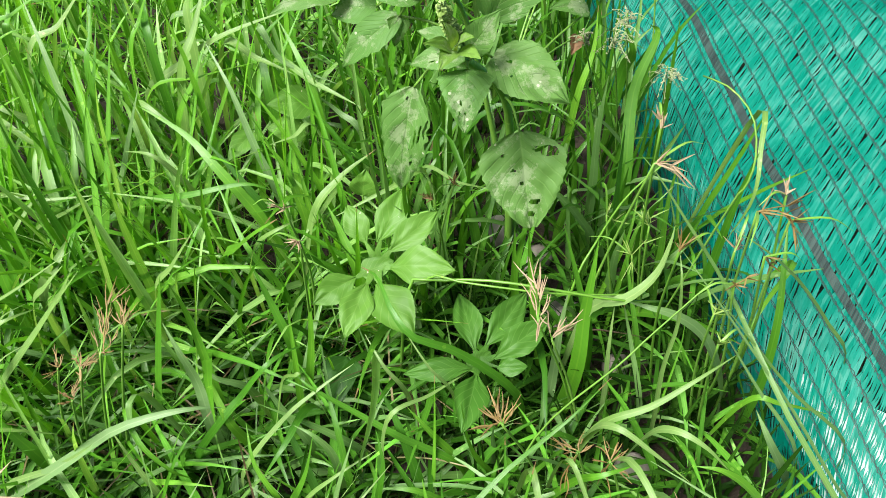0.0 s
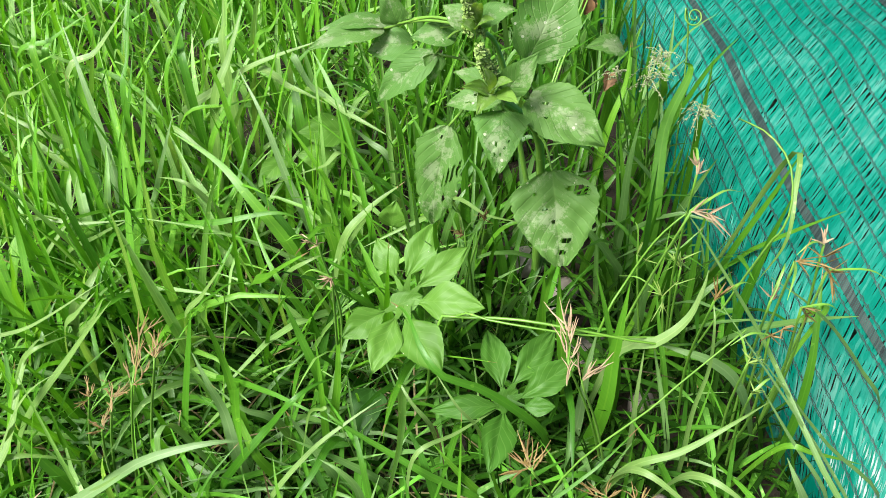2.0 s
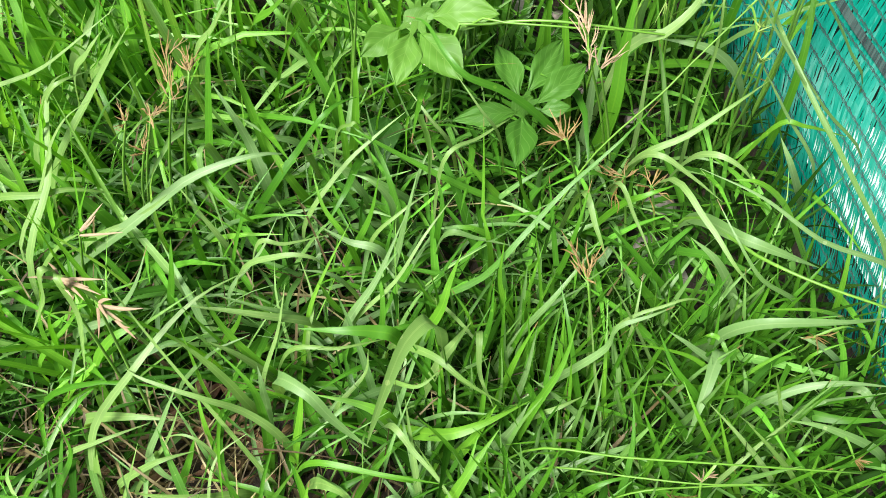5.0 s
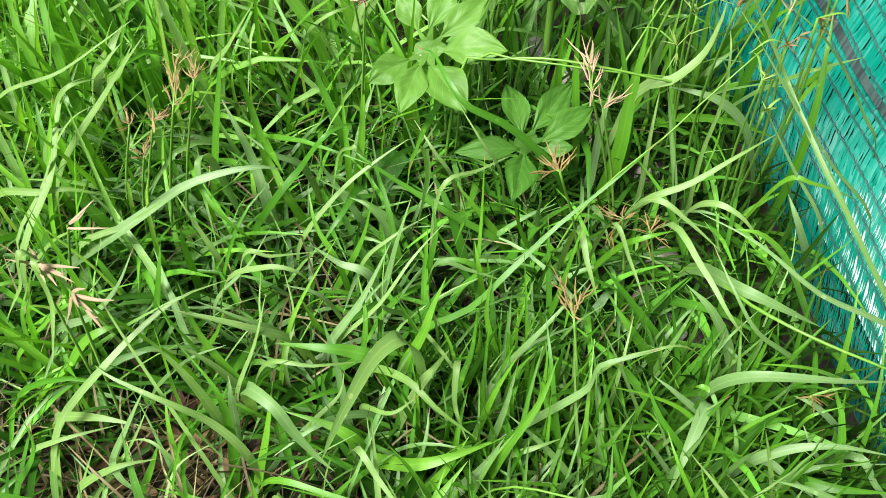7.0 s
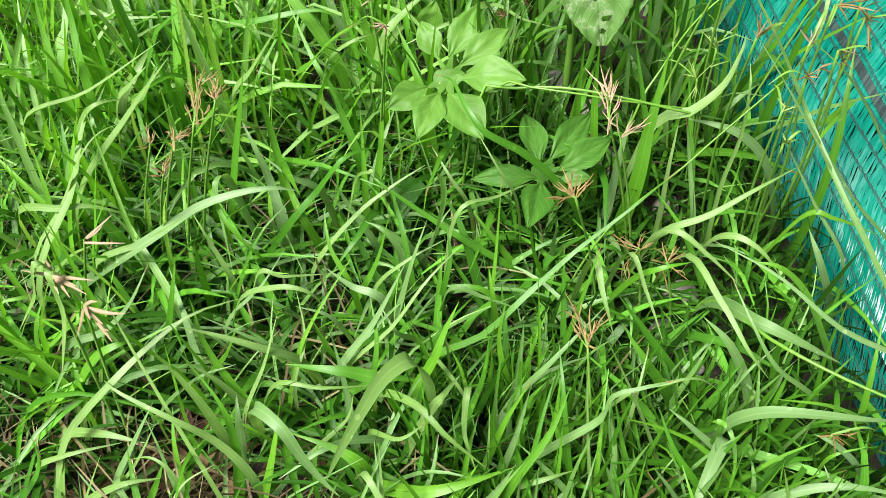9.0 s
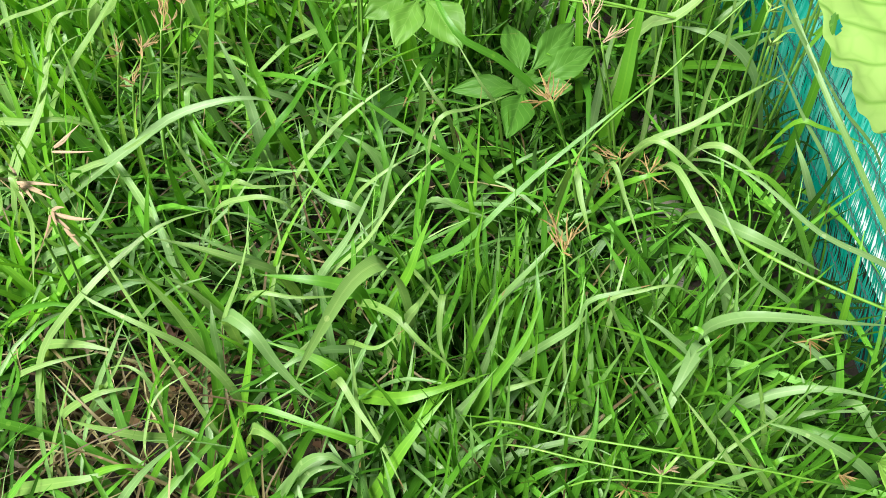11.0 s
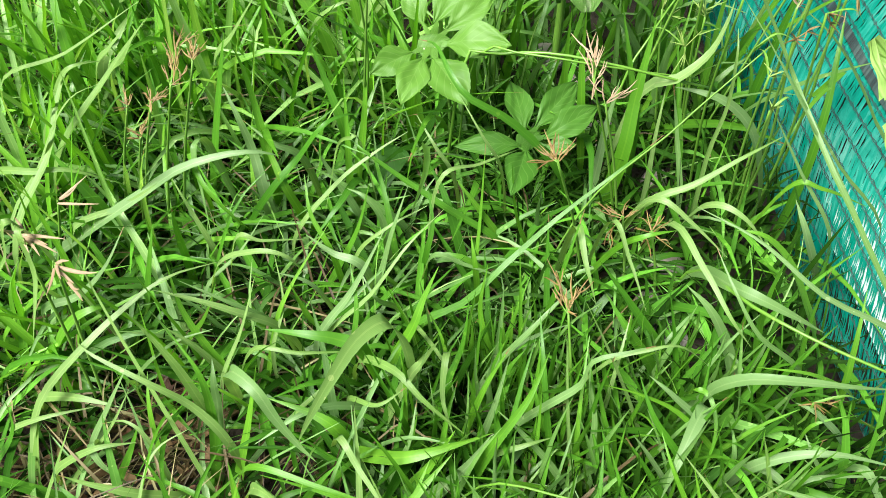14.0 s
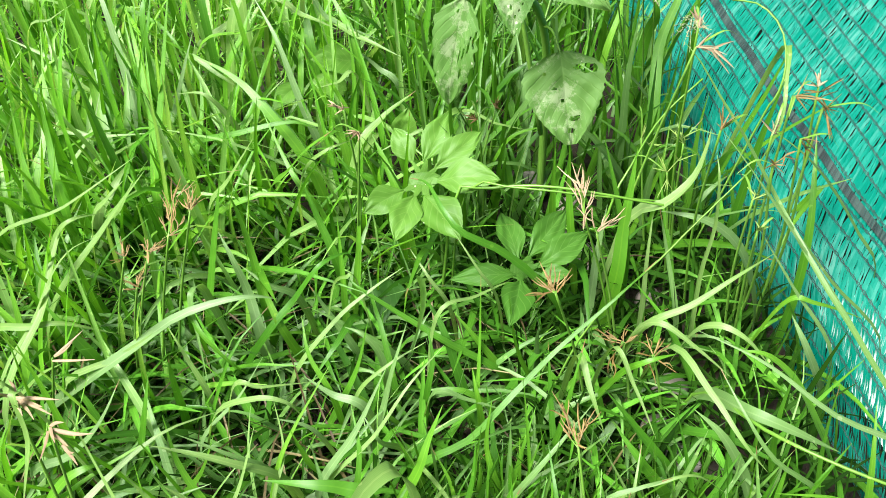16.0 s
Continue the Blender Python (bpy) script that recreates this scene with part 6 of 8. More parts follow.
# ---- broad leaves ----
def profile(v, shape):
    if shape == "heart":
        return min(1.0, v / 0.16) ** 0.55 * (1 - v) ** 0.75 * 1.12
    if shape == "round":
        return min(1.0, v / 0.22 + 0.02) ** 0.5 * (1 - v ** 2.6) ** 0.75
    if shape == "leaflet":
        return (0.10 + 0.90 * math.sin(math.pi * 0.5 * min(1.0, v / 0.46)) ** 1.3) * (1 - max(0.0, (v - 0.40) / 0.60) ** 1.9) ** 1.05
    if shape == "rhomb":
        return math.sin(math.pi * 0.5 * min(1.0, 0.08 + v / 0.30)) ** 0.75 * (1 - max(0.0, (v - 0.28) / 0.72) ** 1.7 * 0.86)
    return max(0.0, math.sin(math.pi * min(1.0, 0.05 + 0.95 * v) ** 0.72)) ** 0.95


def leaf_into(b, base, tip, width, facing, shape="ovate", droop=0.12, fold=0.18, holes=(), ragged=0.0, m=12, n=18, seed=0.0, ripple=0.0, teeth=0.02, bow=0.0):
    """A leaf from base to tip: folded on the midrib, drooping, with eaten holes left out."""
    base, tip = Vector(base), Vector(tip)
    yv = tip - base
    length = yv.length
    yv.normalize()
    zv = Vector(facing)
    zv = (zv - yv * zv.dot(yv)).normalized()
    xv = yv.cross(zv)
    verts, uvs, faces = [], [], []
    for i in range(n + 1):
        v = i / n
        w = profile(v, shape) * width * 0.5
        for j in range(m + 1):
            u = j / m * 2 - 1
            edge = 1.0 + (ragged * noise.noise(Vector((v * 14, u * 2 + seed, seed))) + teeth * math.sin(v * 75 + u)) * abs(u) ** 3
            x = u * w * edge
            z = fold * abs(x) + droop * length * (4 * v * (1 - v)) + 0.06 * width * noise.noise(Vector((u * 2.2, v * 4, seed + 5))) + ripple * width * math.sin(v * 34 - abs(u) * 9)
            verts.append(base + xv * (x + bow * width * v * (1 - v)) + yv * (v * length) + zv * z)
            uvs.append((j / m, v))
    for i in range(n):
        for j in range(m):
            u, v = (j + 0.5) / m * 2 - 1, (i + 0.5) / n
            wob = 0.25 * noise.noise(Vector((u * 5, v * 9, seed)))
            if any(((-u - a) / c) ** 2 + ((v - e) / d) ** 2 < 1 + wob for a, e, c, d in holes):
                continue
            q = i * (m + 1) + j
            faces.append([q, q + 1, q + m + 2, q + m + 1])
    b.add([tuple(v) for v in verts], faces, uvs)


def leaf(parent, mat, base, tip, width, facing=(0.0, -0.55, 0.83), label="", **how):
    b = Build()
    at = Vector(parent.location)
    how.setdefault("seed", rng.uniform(0, 50))
    leaf_into(b, Vector(base) - at, Vector(tip) - at, width, facing, **how)
    return part("leaf", b, mat, parent, label)


def leaflet(parent, mat, base, tip, width, node, bow=0.0):
    """One toothed leaflet, narrow at its foot, joined to the leaf's axis by a short winged stalk."""
    b = Build()
    at = Vector(parent.location)
    how = dict(shape="leaflet", droop=0.07, fold=0.16, m=18, n=34, seed=rng.uniform(0, 50), teeth=0.016, bow=bow)
    leaf_into(b, Vector(base) - at, Vector(tip) - at, width * 0.86, (rng.normal(0, 0.12), -0.55, 0.83), **how)
    part("leaflet", b, mat, parent)
    c = Build()
    blade_into(c, [Vector(node) - at, Vector(node).lerp(Vector(base), 0.5) - at, Vector(base).lerp(Vector(tip), 0.16) - at], width * 0.24, 0.1, 8, side=(Vector(tip) - Vector(base)).cross(Vector((0.0, -0.55, 0.83))), root=0.9)
    part("leaflet_stalk", c, mat, parent)


def axis_of(parent, a, mid, c):
    """The winged axis that the leaflets stand on."""
    b = Build()
    at = Vector(parent.location)
    leaf_into(b, Vector(a) - at, Vector(c) - at, (Vector(c) - Vector(a)).length * 0.72, (0.0, -0.55, 0.83), "round", 0.03, 0.05, m=8, n=10, seed=4.0)
    return b


def stalk(parent, name, r0, r1, *pts, mat=None):
    b = Build()
    tube_into(b, np.array(pts) - np.array(parent.location), r0, r1, 12, 7)
    return part(name, b, mat or M_STEM, parent)


def speckle_into(b, centre, size, turn):
    """One small pointed bud."""
    k = np.array([[1, 0, 0], [-1, 0, 0], [0, 1, 0], [0, -1, 0], [0, 0, 1.6], [0, 0, -1.0]]) * size
    r = np.array(Euler(turn).to_matrix())
    b.add(k @ r.T + centre, [[0, 2, 4], [2, 1, 4], [1, 3, 4], [3, 0, 4], [2, 0, 5], [1, 2, 5], [3, 1, 5], [0, 3, 5]], [(0, 0)] * 6)


def flower_spike(parent, foot, top, radius, count):
    b = Build()
    at = np.array(parent.location)
    foot, top = np.array(foot) - at, np.array(top) - at
    for i in range(count):
        v = rng.uniform(0, 1)
        r = radius * (1 - 0.7 * v) * rng.uniform(0.3, 1.0)
        a = rng.uniform(0, 2 * math.pi)
        c = foot + (top - foot) * v + np.array([math.cos(a) * r, math.sin(a) * r * 0.8, rng.normal(0, radius * 0.2)])
        speckle_into(b, c, rng.uniform(0.0009, 0.0022), tuple(rng.uniform(0, 3, 3)))
    part("flower_spike", b, M_BUD, parent, "yellow-green knobbly flower spike", smooth=False)


# ---- amaranth weed with eaten leaves ----
amaranth = thing("amaranth_weed", (0.205, 0.660, 0.000), "tall amaranth weed with pale, insect-eaten grey-green leaves", "weed")
stalk(amaranth, "main_stem", 0.0045, 0.003, (0.205, 0.660, 0.000), (0.200, 0.657, 0.140), (0.186, 0.634, 0.240), (0.143, 0.584, 0.315))
stalk(amaranth, "side_stem", 0.0026, 0.0015, (0.196, 0.647, 0.120), (0.158, 0.652, 0.295), (0.131, 0.609, 0.350))
leaf(amaranth, M_AMAR, (0.167, 0.582, 0.310), (0.216, 0.551, 0.290), 0.0418, shape="ovate", ripple=0.006, holes=((0.1, 0.2, 0.07, 0.03), (-0.35, 0.3, 0.06, 0.025)), m=36, n=44, droop=0.1, facing=(0.1, -0.6, 0.8))
stalk(amaranth, "petiole", 0.0012, 0.0009, (0.143, 0.584, 0.315), (0.155, 0.583, 0.319), (0.167, 0.582, 0.310))
leaf(amaranth, M_AMAR, (0.191, 0.587, 0.240), (0.197, 0.544, 0.180), 0.0660, shape="rhomb", ripple=0.006, holes=((0.66, 0.22, 0.22, 0.055), (0.5, 0.19, 0.2, 0.03), (-0.45, 0.22, 0.06, 0.02), (-0.25, 0.38, 0.05, 0.018), (0.25, 0.72, 0.22, 0.03), (0.1, 0.85, 0.2, 0.03), (-0.1, 0.52, 0.05, 0.02)), droop=0.05, m=44, n=56, facing=(-0.25, -0.6, 0.76))
stalk(amaranth, "petiole", 0.0012, 0.0009, (0.186, 0.634, 0.240), (0.189, 0.611, 0.246), (0.191, 0.587, 0.240))
leaf(amaranth, M_AMAR, (0.113, 0.582, 0.290), (0.099, 0.567, 0.210), 0.0400, shape="round", ripple=0.006, holes=((0.45, 0.42, 0.05, 0.1), (0.62, 0.36, 0.05, 0.09), (0.28, 0.48, 0.04, 0.08), (0.8, 0.3, 0.06, 0.08), (0.5, 0.65, 0.07, 0.06), (-0.2, 0.1, 0.07, 0.015)), droop=0.06, m=48, n=60, ragged=0.2, facing=(-0.3, -0.55, 0.78))
stalk(amaranth, "petiole", 0.0012, 0.0009, (0.143, 0.584, 0.315), (0.128, 0.583, 0.308), (0.113, 0.582, 0.290))
leaf(amaranth, M_AMAR, (0.149, 0.570, 0.310), (0.144, 0.540, 0.280), 0.0400, shape="heart", ripple=0.006, holes=((-0.2, 0.55, 0.06, 0.05), (0.3, 0.6, 0.05, 0.03), (0.05, 0.7, 0.08, 0.035), (0.45, 0.5, 0.05, 0.02), (-0.35, 0.7, 0.07, 0.03)), m=44, n=52, facing=(-0.25, -0.55, 0.8))
stalk(amaranth, "petiole", 0.0012, 0.0009, (0.143, 0.584, 0.315), (0.146, 0.577, 0.319), (0.149, 0.570, 0.310))
leaf(amaranth, M_AMAR, (0.147, 0.570, 0.320), (0.111, 0.579, 0.310), 0.0187, shape="ovate", ripple=0.006, holes=((0.3, 0.55, 0.12, 0.05), (-0.2, 0.4, 0.1, 0.03)))
stalk(amaranth, "petiole", 0.0012, 0.0009, (0.143, 0.584, 0.315), (0.145, 0.577, 0.324), (0.147, 0.570, 0.320))
leaf(amaranth, M_AMAR, (0.144, 0.572, 0.325), (0.117, 0.588, 0.330), 0.0157, shape="ovate", ripple=0.006, facing=(0.0, -0.5, 0.86))
stalk(amaranth, "petiole", 0.0012, 0.0009, (0.143, 0.584, 0.315), (0.144, 0.578, 0.326), (0.144, 0.572, 0.325))
leaf(amaranth, M_AMAR, (0.150, 0.576, 0.320), (0.170, 0.574, 0.350), 0.0212, shape="ovate", ripple=0.006, facing=(0.2, -0.6, 0.77))
leaf(amaranth, M_AMAR, (0.171, 0.614, 0.320), (0.199, 0.648, 0.370), 0.0470, shape="ovate", ripple=0.006, ragged=0.25, facing=(0.15, -0.7, 0.68), holes=((0.6, 0.35, 0.1, 0.03),))
stalk(amaranth, "petiole", 0.0012, 0.0009, (0.158, 0.622, 0.295), (0.165, 0.618, 0.314), (0.171, 0.614, 0.320))
leaf(amaranth, M_AMAR, (0.107, 0.642, 0.310), (0.061, 0.641, 0.270), 0.0259, shape="ovate", ripple=0.006, ragged=0.2, facing=(-0.2, -0.6, 0.77))
stalk(amaranth, "petiole", 0.0012, 0.0009, (0.131, 0.609, 0.350), (0.119, 0.625, 0.336), (0.107, 0.642, 0.310))
leaf(amaranth, M_AMAR, (0.107, 0.643, 0.310), (0.102, 0.634, 0.290), 0.0184, shape="heart", ripple=0.006, facing=(0.2, -0.7, 0.68))
stalk(amaranth, "petiole", 0.0012, 0.0009, (0.158, 0.622, 0.295), (0.133, 0.632, 0.308), (0.107, 0.643, 0.310))
leaf(amaranth, M_AMAR, (0.091, 0.658, 0.310), (0.056, 0.666, 0.300), 0.0264, shape="ovate", ripple=0.006, facing=(-0.1, -0.6, 0.79))
stalk(amaranth, "petiole", 0.0012, 0.0009, (0.131, 0.609, 0.350), (0.111, 0.634, 0.336), (0.091, 0.658, 0.310))
leaf(amaranth, M_AMAR, (0.070, 0.664, 0.320), (0.012, 0.655, 0.310), 0.0186, shape="ovate", ripple=0.006, ragged=0.2, facing=(0.0, -0.55, 0.83))
stalk(amaranth, "petiole", 0.0012, 0.0009, (0.131, 0.609, 0.350), (0.100, 0.636, 0.341), (0.070, 0.664, 0.320))
leaf(amaranth, M_AMAR, (0.076, 0.670, 0.320), (0.021, 0.663, 0.320), 0.0145, shape="ovate", ripple=0.006, ragged=0.2, facing=(0.0, -0.35, 0.93))
stalk(amaranth, "petiole", 0.0012, 0.0009, (0.131, 0.609, 0.350), (0.103, 0.640, 0.341), (0.076, 0.670, 0.320))
leaf(amaranth, M_AMAR, (0.081, 0.652, 0.330), (0.072, 0.661, 0.360), 0.0222, shape="heart", ripple=0.006, facing=(-0.25, -0.55, 0.8))
stalk(amaranth, "petiole", 0.0012, 0.0009, (0.131, 0.609, 0.350), (0.106, 0.631, 0.346), (0.081, 0.652, 0.330))
leaf(amaranth, M_AMAR, (0.122, 0.632, 0.330), (0.089, 0.633, 0.330), 0.0193, shape="ovate", ripple=0.006, facing=(0.0, -0.6, 0.8))
stalk(amaranth, "petiole", 0.0012, 0.0009, (0.131, 0.609, 0.350), (0.126, 0.621, 0.346), (0.122, 0.632, 0.330))
leaf(amaranth, M_AMAR, (0.261, 0.686, 0.280), (0.226, 0.675, 0.290), 0.0194, shape="ovate", ripple=0.006, ragged=0.2, facing=(0.0, -0.5, 0.86))
stalk(amaranth, "petiole", 0.0012, 0.0009, (0.186, 0.634, 0.240), (0.224, 0.660, 0.266), (0.261, 0.686, 0.280))
leaf(amaranth, M_AMAR, (0.130, 0.608, 0.350), (0.112, 0.621, 0.360), 0.0174, shape="ovate", ripple=0.006, facing=(-0.2, -0.5, 0.84))
leaf(amaranth, M_AMAR, (0.134, 0.597, 0.360), (0.157, 0.595, 0.370), 0.0161, shape="ovate", ripple=0.006, facing=(0.2, -0.5, 0.84))
stalk(amaranth, "petiole", 0.0012, 0.0009, (0.131, 0.609, 0.350), (0.132, 0.603, 0.361), (0.134, 0.597, 0.360))
leaf(amaranth, M_AMAR, (0.164, 0.613, 0.260), (0.143, 0.609, 0.290), 0.0172, shape="ovate", ripple=0.006, facing=(0.0, -0.6, 0.8))
stalk(amaranth, "petiole", 0.0012, 0.0009, (0.165, 0.609, 0.277), (0.164, 0.611, 0.275), (0.164, 0.613, 0.260))
flower_spike(amaranth, (0.148, 0.586, 0.310), (0.131, 0.566, 0.360), 0.0085, 600)
flower_spike(amaranth, (0.132, 0.602, 0.350), (0.124, 0.583, 0.390), 0.0075, 480)
leaf(amaranth, M_YOUNG, (0.138, 0.559, 0.330), (0.118, 0.540, 0.350), 0.0123, facing=(0.0, -0.5, 0.86), ripple=0.01, label="small yellow-green young leaf")
leaf(amaranth, M_YOUNG, (0.139, 0.560, 0.330), (0.126, 0.525, 0.340), 0.0131, facing=(0.0, -0.5, 0.86), ripple=0.01, label="small yellow-green young leaf")
leaf(amaranth, M_YOUNG, (0.141, 0.562, 0.330), (0.150, 0.544, 0.350), 0.0117, facing=(0.0, -0.5, 0.86), ripple=0.01, label="small yellow-green young leaf")
leaf(amaranth, M_YOUNG, (0.138, 0.551, 0.340), (0.131, 0.546, 0.360), 0.0092, facing=(0.0, -0.5, 0.86), ripple=0.01, label="small yellow-green young leaf")
leaf(amaranth, M_YOUNG, (0.141, 0.559, 0.330), (0.153, 0.535, 0.340), 0.0123, facing=(0.0, -0.5, 0.86), ripple=0.01, label="small yellow-green young leaf")
leaf(amaranth, M_YOUNG, (0.131, 0.586, 0.360), (0.119, 0.581, 0.370), 0.0094, facing=(0.0, -0.5, 0.86), ripple=0.01, label="small yellow-green young leaf")
leaf(amaranth, M_YOUNG, (0.132, 0.589, 0.360), (0.141, 0.573, 0.375), 0.0101, facing=(0.0, -0.5, 0.86), ripple=0.01, label="small yellow-green young leaf")
leaf(amaranth, M_YOUNG, (0.131, 0.592, 0.360), (0.130, 0.565, 0.390), 0.0080, facing=(0.0, -0.5, 0.86), ripple=0.01, label="small yellow-green young leaf")
leaf(amaranth, M_LEAFLITTER, (0.243, 0.743, 0.300), (0.240, 0.742, 0.280), 0.0125, facing=(0.1, -0.6, 0.77), fold=0.7, ragged=0.3, label="curled dry brown leaf")
stalk(amaranth, "petiole", 0.001, 0.0007, (0.186, 0.634, 0.240), (0.215, 0.689, 0.276), (0.243, 0.743, 0.300))
leaf(amaranth, M_LEAFLITTER, (0.233, 0.721, 0.310), (0.246, 0.735, 0.290), 0.0083, facing=(0.1, -0.6, 0.77), fold=0.7, ragged=0.3, label="curled dry brown leaf")
stalk(amaranth, "petiole", 0.001, 0.0007, (0.186, 0.634, 0.240), (0.209, 0.678, 0.281), (0.233, 0.721, 0.310))
leaf(amaranth, M_LEAFLITTER, (0.263, 0.714, 0.240), (0.255, 0.699, 0.230), 0.0130, facing=(0.1, -0.6, 0.77), fold=0.7, ragged=0.3, label="curled dry brown leaf")
stalk(amaranth, "petiole", 0.001, 0.0007, (0.186, 0.634, 0.240), (0.225, 0.674, 0.246), (0.263, 0.714, 0.240))
tendril = thing("vine_tendril", (0.385, 0.789, 0.000), "thin green vine tendril curled at its tip over the net", "vine tendril")
curl = Build()
tube_into(curl, np.array([(0.3850, 0.7892, 0.0000), (0.3667, 0.8032, 0.1926), (0.3559, 0.8071, 0.2445), (0.3543, 0.8014, 0.2388), (0.3584, 0.7969, 0.2347), (0.3649, 0.7963, 0.2344), (0.3693, 0.7995, 0.2377), (0.3691, 0.8038, 0.2419), (0.3652, 0.8064, 0.2442), (0.3608, 0.8059, 0.2435), (0.3586, 0.8032, 0.2408), (0.3597, 0.8005, 0.2382), (0.3625, 0.7995, 0.2374), (0.3648, 0.8004, 0.2384), (0.3653, 0.8021, 0.2400)]) - np.array((0.385, 0.789, 0.000)), 0.0009, 0.0005, 60, 5)
part("tendril", curl, M_STEM, tendril)

# ---- low weeds among the grass ----
weed = thing("low_weed", (0.014, 0.806, 0.000), "low pale green round-leaved weed", "weed")
leaf(weed, M_LOBE, (0.014, 0.791, 0.130), (-0.031, 0.781, 0.140), 0.0368, droop=0.08)
stalk(weed, "stem", 0.0013, 0.001, (0.014, 0.806, 0.000), (0.014, 0.799, 0.065), (0.014, 0.791, 0.130))
weed = thing("low_weed", (0.005, 0.786, 0.000), "low pale green weed leaf among grass", "weed")
leaf(weed, M_LOBE, (0.005, 0.771, 0.110), (-0.034, 0.769, 0.120), 0.0309, droop=0.08)
stalk(weed, "stem", 0.0013, 0.001, (0.005, 0.786, 0.000), (0.005, 0.779, 0.055), (0.005, 0.771, 0.110))
weed = thing("low_weed", (0.063, 0.673, 0.000), "small yellow-green seedling in the grass", "weed")
leaf(weed, M_LOBE, (0.063, 0.658, 0.120), (0.069, 0.661, 0.150), 0.0254, droop=0.08)
stalk(weed, "stem", 0.0013, 0.001, (0.063, 0.673, 0.000), (0.063, 0.665, 0.060), (0.063, 0.658, 0.120))
weed = thing("low_weed", (-0.046, 0.778, 0.000), "small pale weed leaf in the grass", "weed")
leaf(weed, M_LOBE, (-0.046, 0.763, 0.120), (-0.071, 0.732, 0.110), 0.0233, droop=0.08)
stalk(weed, "stem", 0.0013, 0.001, (-0.046, 0.778, 0.000), (-0.046, 0.770, 0.060), (-0.046, 0.763, 0.120))
weed = thing("lobed_weed", (0.090, 0.560, 0.000), "bright green weed with a leaf of seven toothed leaflets", "weed", "weeds with lobed leaves")
lobed_leaf = part("leaf_axis", axis_of(weed, (0.0630, 0.5300, 0.1570), (0.0760, 0.5350, 0.1600), (0.0890, 0.5360, 0.1630)), M_LOBE, weed)
leaflet(weed, M_LOBE, (0.0860, 0.5300, 0.1620), (0.1350, 0.5110, 0.1740), 0.0361, (0.0760, 0.5350, 0.1600), -0.30)
leaflet(weed, M_LOBE, (0.0850, 0.5450, 0.1630), (0.1270, 0.5680, 0.1820), 0.0276, (0.0760, 0.5350, 0.1600), 0.10)
leaflet(weed, M_LOBE, (0.0770, 0.5570, 0.1620), (0.1020, 0.5940, 0.1860), 0.0300, (0.0760, 0.5350, 0.1600), 0.20)
leaflet(weed, M_LOBE, (0.0680, 0.5590, 0.1600), (0.0540, 0.5870, 0.1780), 0.0256, (0.0760, 0.5350, 0.1600), 0.00)
leaflet(weed, M_LOBE, (0.0590, 0.5270, 0.1570), (0.0250, 0.5090, 0.1500), 0.0290, (0.0760, 0.5350, 0.1600), 0.10)
leaflet(weed, M_LOBE, (0.0670, 0.5200, 0.1570), (0.0490, 0.4770, 0.1470), 0.0309, (0.0760, 0.5350, 0.1600), 0.00)
leaflet(weed, M_LOBE, (0.0750, 0.5190, 0.1570), (0.1000, 0.4740, 0.1470), 0.0393, (0.0760, 0.5350, 0.1600), 0.00)
stalk(weed, "stem", 0.0022, 0.0015, (0.090, 0.560, 0.000), (0.091, 0.555, 0.078), (0.0760, 0.5350, 0.1600))
weed = thing("lobed_weed", (0.150, 0.520, 0.000), "green weed with a lobed leaf half hidden in grass", "weed", "weeds with lobed leaves")
lobed_leaf = part("leaf_axis", axis_of(weed, (0.1390, 0.4610, 0.1170), (0.1480, 0.4670, 0.1180), (0.1580, 0.4740, 0.1190)), M_LOBE_SHADED, weed)
leaflet(weed, M_LOBE_SHADED, (0.1460, 0.4760, 0.1190), (0.1390, 0.5280, 0.1260), 0.0278, (0.1480, 0.4670, 0.1180), 0.00)
leaflet(weed, M_LOBE_SHADED, (0.1550, 0.4790, 0.1200), (0.1930, 0.5210, 0.1300), 0.0296, (0.1480, 0.4670, 0.1180), 0.00)
leaflet(weed, M_LOBE_SHADED, (0.1600, 0.4670, 0.1190), (0.2060, 0.4930, 0.1280), 0.0283, (0.1480, 0.4670, 0.1180), 0.00)
leaflet(weed, M_LOBE_SHADED, (0.1420, 0.4620, 0.1170), (0.0890, 0.4610, 0.1180), 0.0225, (0.1480, 0.4670, 0.1180), 0.20)
leaflet(weed, M_LOBE_SHADED, (0.1450, 0.4560, 0.1160), (0.1280, 0.4050, 0.1220), 0.0311, (0.1480, 0.4670, 0.1180), 0.00)
leaflet(weed, M_LOBE_SHADED, (0.1610, 0.4600, 0.1170), (0.1840, 0.4560, 0.1220), 0.0174, (0.1480, 0.4670, 0.1180), 0.00)
stalk(weed, "stem", 0.0022, 0.0015, (0.150, 0.520, 0.000), (0.155, 0.509, 0.055), (0.1480, 0.4670, 0.1180))
weed = thing("low_weed", (0.042, 0.518, 0.000), "dark green shaded weed leaf under grass", "weed")
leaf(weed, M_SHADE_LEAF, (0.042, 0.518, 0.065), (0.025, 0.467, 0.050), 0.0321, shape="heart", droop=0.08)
stalk(weed, "stem", 0.0013, 0.001, (0.042, 0.518, 0.000), (0.045, 0.518, 0.032), (0.042, 0.518, 0.065))


